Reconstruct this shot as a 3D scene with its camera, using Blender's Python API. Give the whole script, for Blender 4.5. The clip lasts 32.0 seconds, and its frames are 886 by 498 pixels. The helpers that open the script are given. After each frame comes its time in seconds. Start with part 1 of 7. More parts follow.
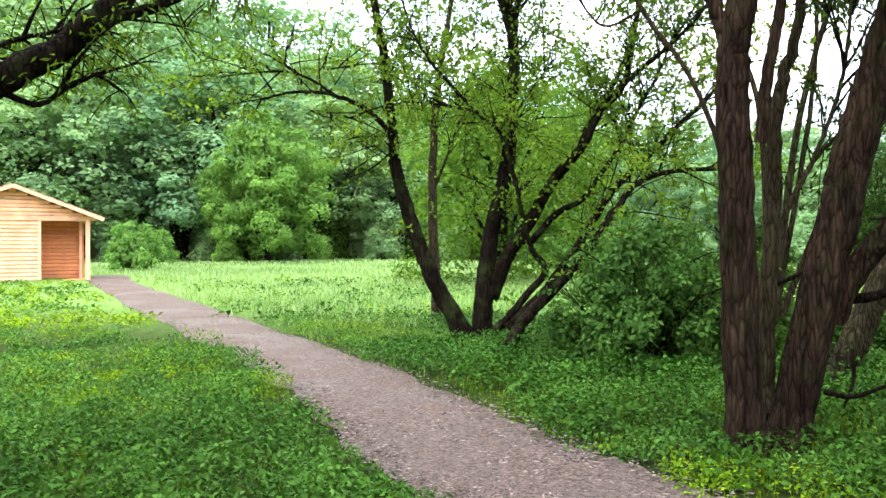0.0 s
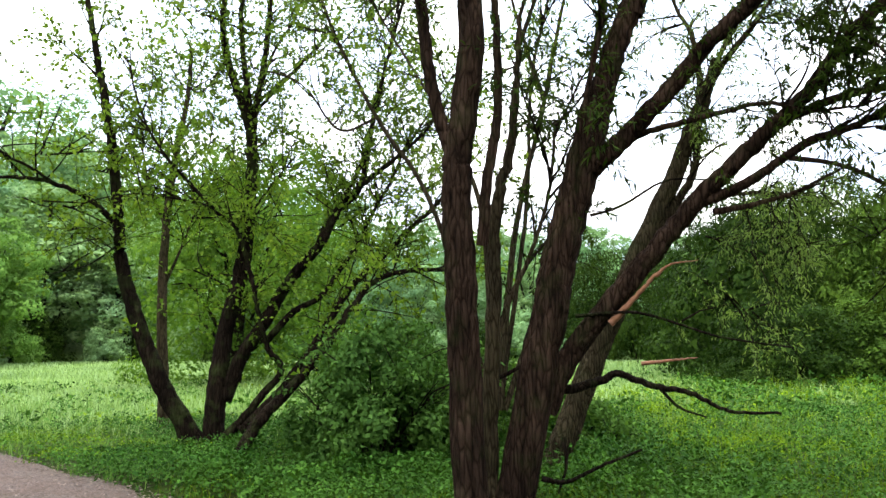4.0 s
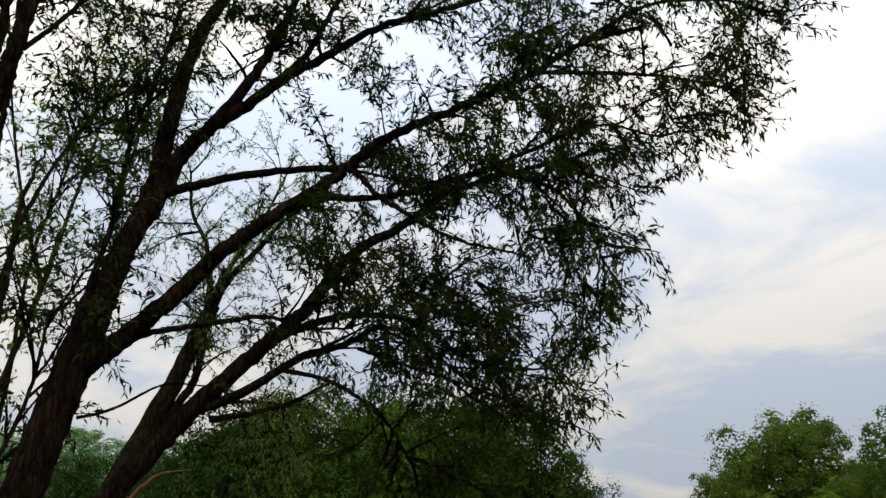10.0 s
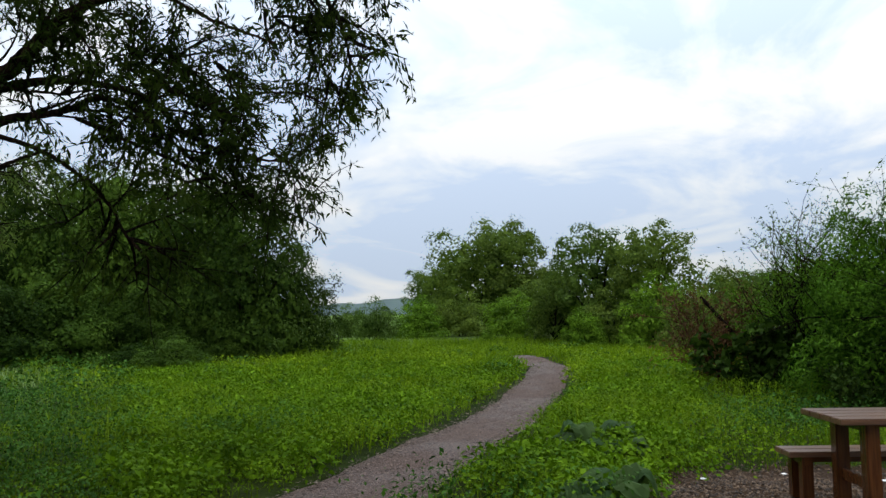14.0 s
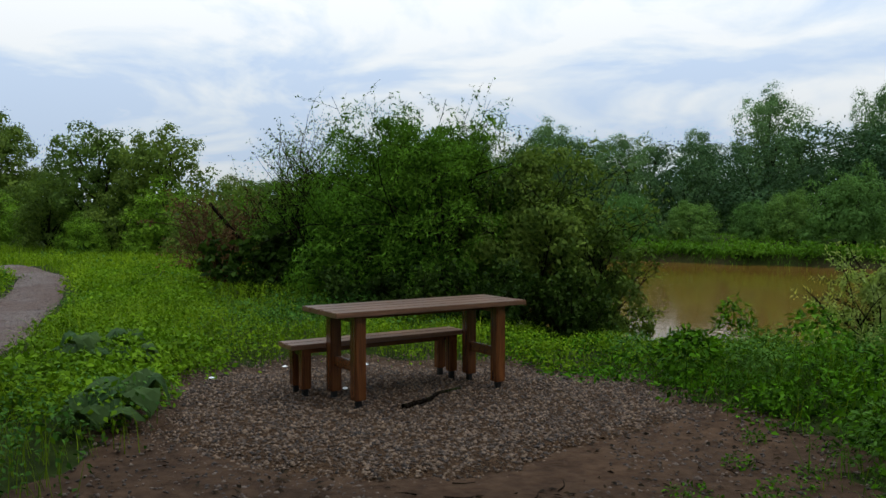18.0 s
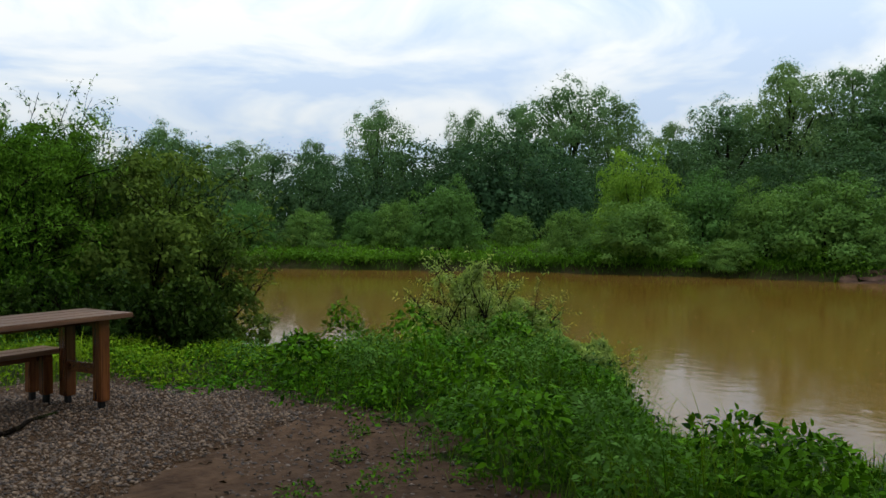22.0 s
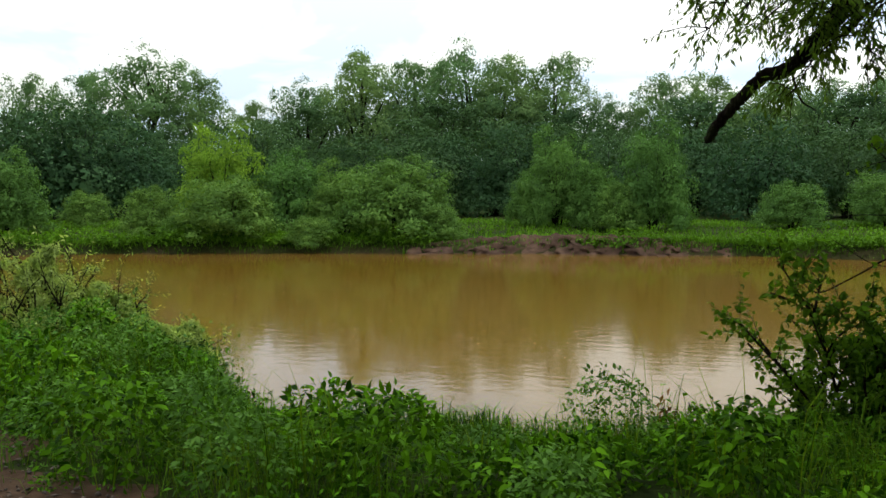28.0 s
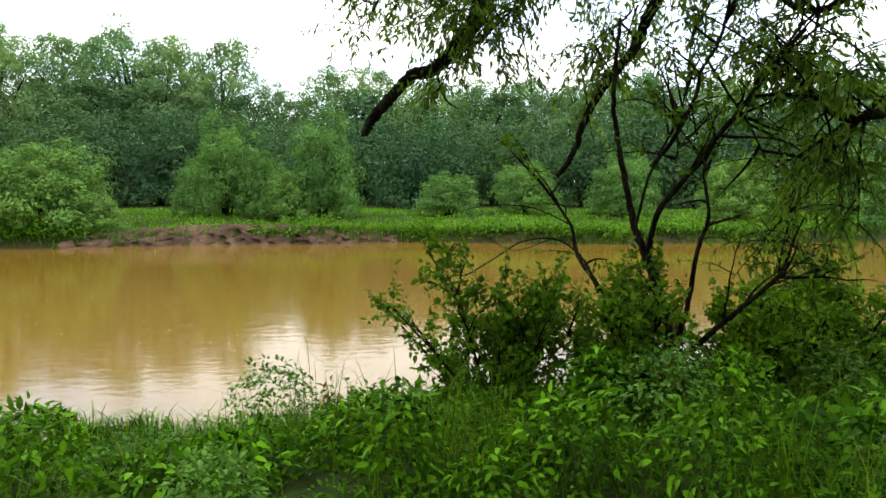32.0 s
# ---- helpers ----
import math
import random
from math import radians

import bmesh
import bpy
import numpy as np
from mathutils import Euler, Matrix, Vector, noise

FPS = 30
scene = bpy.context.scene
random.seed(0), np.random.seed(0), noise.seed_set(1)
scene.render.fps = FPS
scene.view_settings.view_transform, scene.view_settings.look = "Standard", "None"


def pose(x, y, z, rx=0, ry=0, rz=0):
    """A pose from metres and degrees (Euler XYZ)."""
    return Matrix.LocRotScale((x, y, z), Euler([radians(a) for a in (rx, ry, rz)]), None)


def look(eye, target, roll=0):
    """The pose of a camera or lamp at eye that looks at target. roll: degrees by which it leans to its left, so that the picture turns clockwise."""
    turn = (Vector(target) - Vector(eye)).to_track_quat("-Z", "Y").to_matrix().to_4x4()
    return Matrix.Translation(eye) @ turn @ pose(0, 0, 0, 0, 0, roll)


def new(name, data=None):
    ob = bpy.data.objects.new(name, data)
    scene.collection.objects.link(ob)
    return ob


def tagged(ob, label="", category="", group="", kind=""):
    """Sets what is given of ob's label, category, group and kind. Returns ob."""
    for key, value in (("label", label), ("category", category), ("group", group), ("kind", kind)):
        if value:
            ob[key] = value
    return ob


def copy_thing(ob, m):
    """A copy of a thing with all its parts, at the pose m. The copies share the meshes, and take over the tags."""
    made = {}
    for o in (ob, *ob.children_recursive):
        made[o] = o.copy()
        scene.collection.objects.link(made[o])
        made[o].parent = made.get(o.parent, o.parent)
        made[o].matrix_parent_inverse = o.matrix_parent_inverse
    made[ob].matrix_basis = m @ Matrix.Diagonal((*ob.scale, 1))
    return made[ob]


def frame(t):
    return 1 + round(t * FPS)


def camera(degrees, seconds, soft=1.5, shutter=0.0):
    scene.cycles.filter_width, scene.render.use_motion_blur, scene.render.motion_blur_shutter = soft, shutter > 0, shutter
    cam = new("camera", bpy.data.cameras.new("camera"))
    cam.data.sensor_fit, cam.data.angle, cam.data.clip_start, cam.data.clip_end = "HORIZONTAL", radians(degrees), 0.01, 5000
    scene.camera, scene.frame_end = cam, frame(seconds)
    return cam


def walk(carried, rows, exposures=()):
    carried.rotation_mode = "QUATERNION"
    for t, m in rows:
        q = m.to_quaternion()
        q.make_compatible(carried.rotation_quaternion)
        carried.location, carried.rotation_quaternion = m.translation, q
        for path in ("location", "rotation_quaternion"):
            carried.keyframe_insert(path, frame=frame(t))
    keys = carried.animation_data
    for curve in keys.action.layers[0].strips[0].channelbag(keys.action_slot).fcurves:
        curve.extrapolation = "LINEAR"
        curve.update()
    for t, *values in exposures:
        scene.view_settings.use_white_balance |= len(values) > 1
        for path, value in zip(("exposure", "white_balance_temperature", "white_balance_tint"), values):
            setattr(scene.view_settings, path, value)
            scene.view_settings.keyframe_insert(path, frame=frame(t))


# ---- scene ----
# camera: hand-held, turning on the spot beside a river, about one and a half metres up
PATH = [
    (0.0, -0.000, 0.000, 1.500, 89.66, -0.10, 0.02),
    (0.5, -0.005, 0.001, 1.494, 89.67, -0.11, -0.66),
    (1.0, -0.001, -0.005, 1.492, 89.62, -0.13, -1.79),
    (1.5, 0.009, -0.009, 1.497, 89.70, 0.12, -4.07),
    (2.0, 0.018, -0.013, 1.501, 90.07, 0.20, -6.91),
    (2.5, 0.026, -0.008, 1.501, 90.67, 0.36, -9.59),
    (3.0, 0.037, 0.007, 1.494, 93.05, -0.04, -13.20),
    (3.5, 0.039, 0.004, 1.493, 94.52, -0.32, -15.83),
    (5.5, 0.045, -0.034, 1.494, 105.36, -2.87, -25.89),
    (6.0, 0.052, -0.029, 1.494, 108.18, -3.48, -28.53),
    (6.5, 0.062, -0.018, 1.498, 111.12, -3.33, -32.46),
    (7.0, 0.078, -0.018, 1.503, 112.47, -4.01, -36.71),
    (7.5, 0.087, -0.023, 1.504, 113.01, -4.20, -39.36),
    (8.0, 0.092, -0.029, 1.502, 113.24, -4.35, -42.17),
    (8.5, 0.088, -0.034, 1.497, 113.15, -4.13, -45.97),
    (9.0, 0.087, -0.032, 1.498, 112.68, -4.06, -48.35),
    (9.5, 0.082, -0.031, 1.501, 111.40, -3.78, -50.63),
    (10.0, 0.081, -0.036, 1.504, 109.63, -3.43, -53.12),
    (10.5, 0.089, -0.030, 1.503, 107.70, -3.24, -55.07),
    (11.0, 0.098, -0.025, 1.502, 105.49, -3.16, -57.42),
    (11.5, 0.099, -0.029, 1.508, 102.73, -2.72, -59.44),
    (12.0, 0.104, -0.027, 1.512, 99.54, -2.22, -60.68),
    (12.5, 0.119, -0.032, 1.510, 96.90, -1.77, -62.69),
    (13.0, 0.113, -0.031, 1.516, 95.75, -1.21, -65.76),
    (13.5, 0.096, -0.037, 1.515, 95.40, -1.02, -68.39),
    (14.0, 0.074, -0.054, 1.510, 94.51, -0.80, -71.18),
    (14.5, 0.053, -0.069, 1.497, 93.10, -0.12, -77.85),
    (16.5, 0.053, 0.066, 1.512, 90.12, 0.10, -89.87),
    (17.0, 0.047, 0.035, 1.499, 88.91, -0.07, -94.96),
    (17.5, 0.044, 0.019, 1.493, 87.86, -0.13, -100.80),
    (18.0, 0.038, 0.015, 1.492, 87.72, -0.03, -105.06),
    (18.5, 0.036, -0.002, 1.500, 87.80, -0.02, -109.75),
    (19.0, 0.029, -0.009, 1.500, 88.31, -0.01, -114.24),
    (19.5, 0.023, -0.008, 1.500, 88.30, -0.10, -117.02),
    (20.0, 0.010, -0.013, 1.501, 88.58, 0.12, -120.22),
    (20.5, -0.003, -0.012, 1.500, 88.63, 0.05, -122.83),
    (21.0, -0.017, -0.006, 1.498, 88.44, 0.15, -125.75),
    (21.5, -0.025, -0.012, 1.500, 88.43, 0.13, -128.83),
    (22.0, -0.028, -0.016, 1.496, 88.27, 0.16, -131.53),
    (22.5, -0.031, -0.026, 1.498, 88.34, 0.08, -133.09),
    (23.0, -0.035, -0.026, 1.496, 88.29, -0.00, -134.69),
    (23.5, -0.042, -0.028, 1.495, 88.34, -0.08, -135.70),
    (24.0, -0.048, -0.035, 1.496, 88.54, -0.12, -136.65),
    (24.5, -0.050, -0.042, 1.494, 88.64, -0.13, -138.36),
    (26.5, 0.052, -0.021, 1.499, 87.33, 0.13, -150.84),
    (27.0, 0.048, -0.011, 1.497, 87.00, -0.08, -154.60),
    (27.5, 0.031, -0.002, 1.496, 86.77, 0.01, -157.73),
    (28.0, 0.017, 0.004, 1.494, 86.76, 0.04, -160.29),
    (28.5, 0.013, 0.006, 1.497, 86.73, 0.02, -163.31),
    (29.0, 0.007, 0.009, 1.501, 86.99, 0.09, -165.54),
    (29.5, -0.001, 0.013, 1.500, 87.20, 0.01, -167.63),
    (30.0, -0.016, 0.016, 1.498, 86.89, -0.06, -170.48),
    (30.5, -0.031, 0.015, 1.498, 86.43, -0.01, -174.23),
    (31.0, -0.042, 0.009, 1.502, 85.94, -0.07, -176.50),
    (31.5, -0.062, -0.003, 1.506, 86.04, 0.07, -179.76),
    (32.0, -0.073, -0.020, 1.512, 85.99, 0.08, -183.13),
]
EXPOSURES = [(0.0, 1.44, 6400, 10), (2.5, 1.44, 6400, 10), (3.5, 1.14, 6500, 10), (6.0, 0.08, 6700, 10), (9.0, -0.95, 6950, 11), (11.0, -1.0, 6900, 10), (13.0, -0.64, 6500, 9), (17.0, -0.76, 6250, 8), (19.0, -0.74, 6200, 7), (24.0, -0.62, 6350, 7), (28.0, -0.18, 6650, 6), (32.0, 0.66, 6650, 7)]
cam = camera(57.4, 32.0)
walk(cam, [(t, pose(x, y, z, rx, 0, rz) @ pose(0, 0, 0, 0, 0, roll)) for t, x, y, z, rx, roll, rz in PATH], EXPOSURES)

# ---------------------------------------------------------------- world and light
SUN_AZ, SUN_EL = 215.0, 52.0      # degrees; azimuth clockwise from +y
world = bpy.data.worlds.new("overcast_sky")
scene.world = world
world.use_nodes = True
wn, wl = world.node_tree.nodes, world.node_tree.links
wn.clear()
w_out = wn.new("ShaderNodeOutputWorld")
sky = wn.new("ShaderNodeTexSky")
sky.sky_type, sky.sun_disc = 'NISHITA', False
sky.sun_elevation, sky.sun_rotation = radians(SUN_EL), radians(SUN_AZ)
bg_sky = wn.new("ShaderNodeBackground")
bg_sky.inputs["Strength"].default_value = 0.10
wl.new(sky.outputs[0], bg_sky.inputs["Color"])
tc = wn.new("ShaderNodeTexCoord")
sep = wn.new("ShaderNodeSeparateXYZ")
wl.new(tc.outputs["Generated"], sep.inputs[0])
lift = wn.new("ShaderNodeMath")      # a level sheet of cloud: finer towards the horizon
lift.operation = 'ADD'
lift.inputs[1].default_value = 0.22
wl.new(sep.outputs["Z"], lift.inputs[0])
sheet = wn.new("ShaderNodeVectorMath")
sheet.operation = 'DIVIDE'
wl.new(tc.outputs["Generated"], sheet.inputs[0])
wl.new(lift.outputs[0], sheet.inputs[1])
cn = wn.new("ShaderNodeTexNoise")
cn.inputs["Scale"].default_value, cn.inputs["Detail"].default_value, cn.inputs["Roughness"].default_value = 1.55, 8.0, 0.58
cn.inputs["Distortion"].default_value = 0.5
wl.new(sheet.outputs[0], cn.inputs["Vector"])
cr = wn.new("ShaderNodeValToRGB")
cr.color_ramp.elements[0].position, cr.color_ramp.elements[0].color = 0.42, (0.66, 0.77, 0.95, 1)
cr.color_ramp.elements[1].position, cr.color_ramp.elements[1].color = 0.58, (1.0, 1.0, 1.0, 1)
mid = cr.color_ramp.elements.new(0.50)
mid.color = (0.83, 0.89, 0.97, 1)
wl.new(cn.outputs["Fac"], cr.inputs[0])
bg_cloud = wn.new("ShaderNodeBackground")
up = wn.new("ShaderNodeMath")      # overcast: brighter towards the zenith
up.operation, up.use_clamp = 'POWER', True
up.inputs[1].default_value = 1.35
wl.new(sep.outputs["Z"], up.inputs[0])
grad = wn.new("ShaderNodeMath")
grad.operation = 'MULTIPLY_ADD'
grad.inputs[1].default_value, grad.inputs[2].default_value = 3.8, 1.28
wl.new(up.outputs[0], grad.inputs[0])
wl.new(grad.outputs[0], bg_cloud.inputs["Strength"])
wl.new(cr.outputs[0], bg_cloud.inputs["Color"])
mixw = wn.new("ShaderNodeMixShader")
mixw.inputs[0].default_value = 0.9
wl.new(bg_sky.outputs[0], mixw.inputs[1])
wl.new(bg_cloud.outputs[0], mixw.inputs[2])
wl.new(mixw.outputs[0], w_out.inputs[0])

sun_data = bpy.data.lights.new("sun", "SUN")
sun_data.energy, sun_data.angle, sun_data.color = 1.5, radians(18), (1.0, 0.96, 0.9)
sun = new("sun", sun_data)
_a, _e = radians(SUN_AZ), radians(SUN_EL)
sun.matrix_world = look((40 * math.sin(_a) * math.cos(_e), 40 * math.cos(_a) * math.cos(_e), 40 * math.sin(_e)), (0, 0, 0))

# ---------------------------------------------------------------- materials


def nodes_of(name):
    m = bpy.data.materials.new(name)
    m.use_nodes = True
    nt = m.node_tree
    nt.nodes.clear()
    out = nt.nodes.new("ShaderNodeOutputMaterial")
    return m, nt, out


def nd(nt, kind, **vals):
    n = nt.nodes.new(kind)
    for k, v in vals.items():
        n.inputs[k.replace("_", " ")].default_value = v
    return n


def ramp(nt, src, stops):
    r = nt.nodes.new("ShaderNodeValToRGB")
    els = r.color_ramp.elements
    els[0].position, els[0].color = stops[0][0], (*stops[0][1], 1)
    els[1].position, els[1].color = stops[-1][0], (*stops[-1][1], 1)
    for p, c in stops[1:-1]:
        els.new(p).color = (*c, 1)
    nt.links.new(src, r.inputs[0])
    return r.outputs[0]


def mixc(nt, fac, a, b, mode='MIX'):
    m = nt.nodes.new("ShaderNodeMix")
    m.data_type, m.blend_type = 'RGBA', mode
    if isinstance(fac, (int, float)):
        m.inputs[0].default_value = fac
    else:
        nt.links.new(fac, m.inputs[0])
    for k, v in ((6, a), (7, b)):
        if isinstance(v, tuple):
            m.inputs[k].default_value = (*v, 1)
        else:
            nt.links.new(v, m.inputs[k])
    return m.outputs[2]


def objcoord(nt, scale=(1, 1, 1)):
    t = nt.nodes.new("ShaderNodeTexCoord")
    m = nt.nodes.new("ShaderNodeMapping")
    m.inputs["Scale"].default_value = scale
    nt.links.new(t.outputs["Object"], m.inputs["Vector"])
    return m.outputs[0]


def noise_of(nt, vec, scale, detail=4.0, rough=0.55, out=0):
    n = nd(nt, "ShaderNodeTexNoise", Scale=scale, Detail=detail, Roughness=rough)
    nt.links.new(vec, n.inputs["Vector"])
    return n.outputs[out]


def bump_of(nt, h, strength, dist):
    b = nd(nt, "ShaderNodeBump", Strength=strength, Distance=dist)
    nt.links.new(h, b.inputs["Height"])
    return b.outputs[0]


def leaf_mat(name, dark, lite, trans=0.38, rough=0.55, clump=0.8, yellow=0.0, gloss=0.02):
    """Foliage: leaf to leaf and clump to clump variation, some light coming through."""
    m, nt, out = nodes_of(name)
    L = nt.links
    geo = nt.nodes.new("ShaderNodeNewGeometry")
    obi = nt.nodes.new("ShaderNodeObjectInfo")
    col = ramp(nt, geo.outputs["Random Per Island"], [(0.0, dark), (0.8, lite), (1.0, tuple(min(1, c * 1.2 + yellow * k) for c, k in zip(lite, (1.0, .8, 0))))])
    cl = noise_of(nt, objcoord(nt), clump, 3.0)
    cl2 = ramp(nt, cl, [(0.32, (0.58, 0.62, 0.58)), (0.68, (1.3, 1.24, 1.1))])
    col = mixc(nt, 1.0, col, cl2, 'MULTIPLY')
    ob = ramp(nt, obi.outputs["Random"], [(0.0, (0.78, 0.86, 0.9)), (1.0, (1.2, 1.1, 0.95))])
    col = mixc(nt, 1.0, col, ob, 'MULTIPLY')
    p = nd(nt, "ShaderNodeBsdfPrincipled", Roughness=rough)
    p.inputs["Specular IOR Level"].default_value = gloss
    L.new(col, p.inputs["Base Color"])
    t = nt.nodes.new("ShaderNodeBsdfTranslucent")
    L.new(mixc(nt, 1.0, col, (1.15, 1.25, 0.6), 'MULTIPLY'), t.inputs["Color"])
    mx = nt.nodes.new("ShaderNodeMixShader")
    mx.inputs[0].default_value = trans
    L.new(p.outputs[0], mx.inputs[1])
    L.new(t.outputs[0], mx.inputs[2])
    L.new(mx.outputs[0], out.inputs[0])
    return m


def bark_mat(name, dark, lite, grain=14.0, moss=0.0):
    m, nt, out = nodes_of(name)
    L = nt.links
    v = objcoord(nt, (1, 1, 0.17))
    n1 = noise_of(nt, v, grain, 6.0, 0.65)
    n2 = noise_of(nt, objcoord(nt), 2.3, 4.0)
    vo = nd(nt, "ShaderNodeTexVoronoi", Scale=grain * 1.6)
    vo.feature = 'DISTANCE_TO_EDGE'
    L.new(v, vo.inputs["Vector"])
    col = ramp(nt, n1, [(0.3, dark), (0.7, lite)])
    col = mixc(nt, 1.0, col, ramp(nt, n2, [(0.35, (0.7, 0.68, 0.66)), (0.7, (1.25, 1.2, 1.12))]), 'MULTIPLY')
    col = mixc(nt, 1.0, col, ramp(nt, vo.outputs["Distance"], [(0.0, (0.32, 0.3, 0.29)), (0.16, (1.04, 1.03, 1.02))]), 'MULTIPLY')
    if moss:
        n3 = noise_of(nt, objcoord(nt), 5.0, 3.0)
        col = mixc(nt, ramp(nt, n3, [(0.5, (0, 0, 0)), (0.72, (moss, moss, moss))]), col, (0.05, 0.075, 0.02))
    p = nd(nt, "ShaderNodeBsdfPrincipled", Roughness=0.92)
    p.inputs["Specular IOR Level"].default_value = 0.02
    L.new(col, p.inputs["Base Color"])
    add = nt.nodes.new("ShaderNodeMath")
    add.operation = 'ADD'
    L.new(n1, add.inputs[0])
    L.new(vo.outputs["Distance"], add.inputs[1])
    L.new(bump_of(nt, add.outputs[0], 1.0, 0.045), p.inputs["Normal"])
    L.new(p.outputs[0], out.inputs[0])
    return m


def wood_mat(name, dark, lite, rough=0.5, along=(1, 14, 14), spec=0.4, knots=True):
    """Planks: grain along the local x axis, knots, a little difference from board to board."""
    m, nt, out = nodes_of(name)
    L = nt.links
    obi = nt.nodes.new("ShaderNodeObjectInfo")
    sh = nt.nodes.new("ShaderNodeVectorMath")
    sh.operation = 'ADD'
    sc = nt.nodes.new("ShaderNodeVectorMath")
    sc.operation = 'SCALE'
    comb = nd(nt, "ShaderNodeCombineXYZ", X=7.0, Y=3.0, Z=5.0)
    L.new(comb.outputs[0], sc.inputs[0])
    L.new(obi.outputs["Random"], sc.inputs["Scale"])
    L.new(objcoord(nt, along), sh.inputs[0])
    L.new(sc.outputs[0], sh.inputs[1])
    n1 = noise_of(nt, sh.outputs[0], 3.0, 8.0, 0.6)
    n2 = noise_of(nt, objcoord(nt), 1.7, 3.0)
    col = ramp(nt, n1, [(0.3, dark), (0.65, lite)])
    col = mixc(nt, 1.0, col, ramp(nt, n2, [(0.3, (0.8, 0.78, 0.76)), (0.7, (1.15, 1.12, 1.1))]), 'MULTIPLY')
    col = mixc(nt, 1.0, col, ramp(nt, obi.outputs["Random"], [(0, (0.82, 0.8, 0.78)), (1, (1.15, 1.12, 1.08))]), 'MULTIPLY')
    if knots:
        vo = nd(nt, "ShaderNodeTexVoronoi", Scale=2.6)
        L.new(objcoord(nt, (0.8, 2.4, 2.4) if along[0] < along[2] else (2.4, 2.4, 0.8)), vo.inputs["Vector"])
        col = mixc(nt, ramp(nt, vo.outputs["Distance"], [(0.07, (0.85, 0.85, 0.85)), (0.13, (0, 0, 0))]), col, tuple(c * 0.4 for c in dark))
    p = nd(nt, "ShaderNodeBsdfPrincipled", Roughness=rough)
    p.inputs["Specular IOR Level"].default_value = spec
    L.new(col, p.inputs["Base Color"])
    L.new(bump_of(nt, n1, 0.35, 0.006), p.inputs["Normal"])
    L.new(p.outputs[0], out.inputs[0])
    return m


def soil_mat(name, dark, lite, scale=9.0, rough=0.9, stones=None, bump=0.6, wet=0.04):
    m, nt, out = nodes_of(name)
    L = nt.links
    v = objcoord(nt)
    n1 = noise_of(nt, v, scale, 8.0, 0.62)
    n2 = noise_of(nt, v, 0.55, 4.0)
    col = ramp(nt, n1, [(0.3, dark), (0.7, lite)])
    col = mixc(nt, 1.0, col, ramp(nt, n2, [(0.32, (0.62, 0.62, 0.64)), (0.68, (1.2, 1.18, 1.15))]), 'MULTIPLY')
    h = n1
    if stones:
        vo = nd(nt, "ShaderNodeTexVoronoi", Scale=stones, Randomness=1.0)
        L.new(v, vo.inputs["Vector"])
        hs = nt.nodes.new("ShaderNodeSeparateColor")
        L.new(vo.outputs["Color"], hs.inputs[0])
        chip = ramp(nt, hs.outputs[0], [(0.0, tuple(c * 0.55 for c in dark)), (0.5, lite), (0.9, tuple(min(1, c * 1.5) for c in lite)), (1.0, tuple(min(1, c * 2.2) for c in lite))])
        col = mixc(nt, 0.62, col, chip)
        h = vo.outputs["Distance"]
    p = nd(nt, "ShaderNodeBsdfPrincipled", Roughness=rough)
    p.inputs["Specular IOR Level"].default_value = wet
    if wet > 0.1:
        L.new(ramp(nt, n2, [(0.40, (0.55, 0.55, 0.55)), (0.60, (0.9, 0.9, 0.9))]), p.inputs["Roughness"])
    L.new(col, p.inputs["Base Color"])
    L.new(bump_of(nt, h, bump, 0.03), p.inputs["Normal"])
    L.new(p.outputs[0], out.inputs[0])
    return m


def ground_mat():
    """Turf over soil: green where it lies flat, bare reddish earth where the bank is steep."""
    m, nt, out = nodes_of("turf_and_soil")
    L = nt.links
    v = objcoord(nt)
    n1 = noise_of(nt, v, 6.0, 8.0, 0.6)
    n2 = noise_of(nt, v, 0.35, 5.0)
    turf = ramp(nt, n1, [(0.3, (0.0084, 0.0120, 0.0036)), (0.72, (0.0252, 0.0396, 0.0084))])
    turf = mixc(nt, 1.0, turf, ramp(nt, n2, [(0.3, (0.7, 0.75, 0.7)), (0.7, (1.35, 1.25, 1.0))]), 'MULTIPLY')
    soil = ramp(nt, n1, [(0.3, (0.020, 0.012, 0.008)), (0.7, (0.055, 0.033, 0.021))])
    geo = nt.nodes.new("ShaderNodeNewGeometry")
    sep = nt.nodes.new("ShaderNodeSeparateXYZ")
    L.new(geo.outputs["Normal"], sep.inputs[0])
    steep = ramp(nt, sep.outputs["Z"], [(0.80, (1, 1, 1)), (0.93, (0, 0, 0))])
    sepp = nt.nodes.new("ShaderNodeSeparateXYZ")
    L.new(v, sepp.inputs[0])
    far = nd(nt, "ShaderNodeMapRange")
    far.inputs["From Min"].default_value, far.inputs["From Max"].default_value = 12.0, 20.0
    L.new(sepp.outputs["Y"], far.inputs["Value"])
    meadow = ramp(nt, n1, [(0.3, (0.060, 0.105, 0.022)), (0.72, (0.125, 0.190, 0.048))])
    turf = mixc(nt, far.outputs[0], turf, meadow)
    col = mixc(nt, steep, turf, soil)
    p = nd(nt, "ShaderNodeBsdfPrincipled", Roughness=0.95)
    p.inputs["Specular IOR Level"].default_value = 0.02
    L.new(col, p.inputs["Base Color"])
    L.new(bump_of(nt, n1, 0.7, 0.06), p.inputs["Normal"])
    L.new(p.outputs[0], out.inputs[0])
    return m


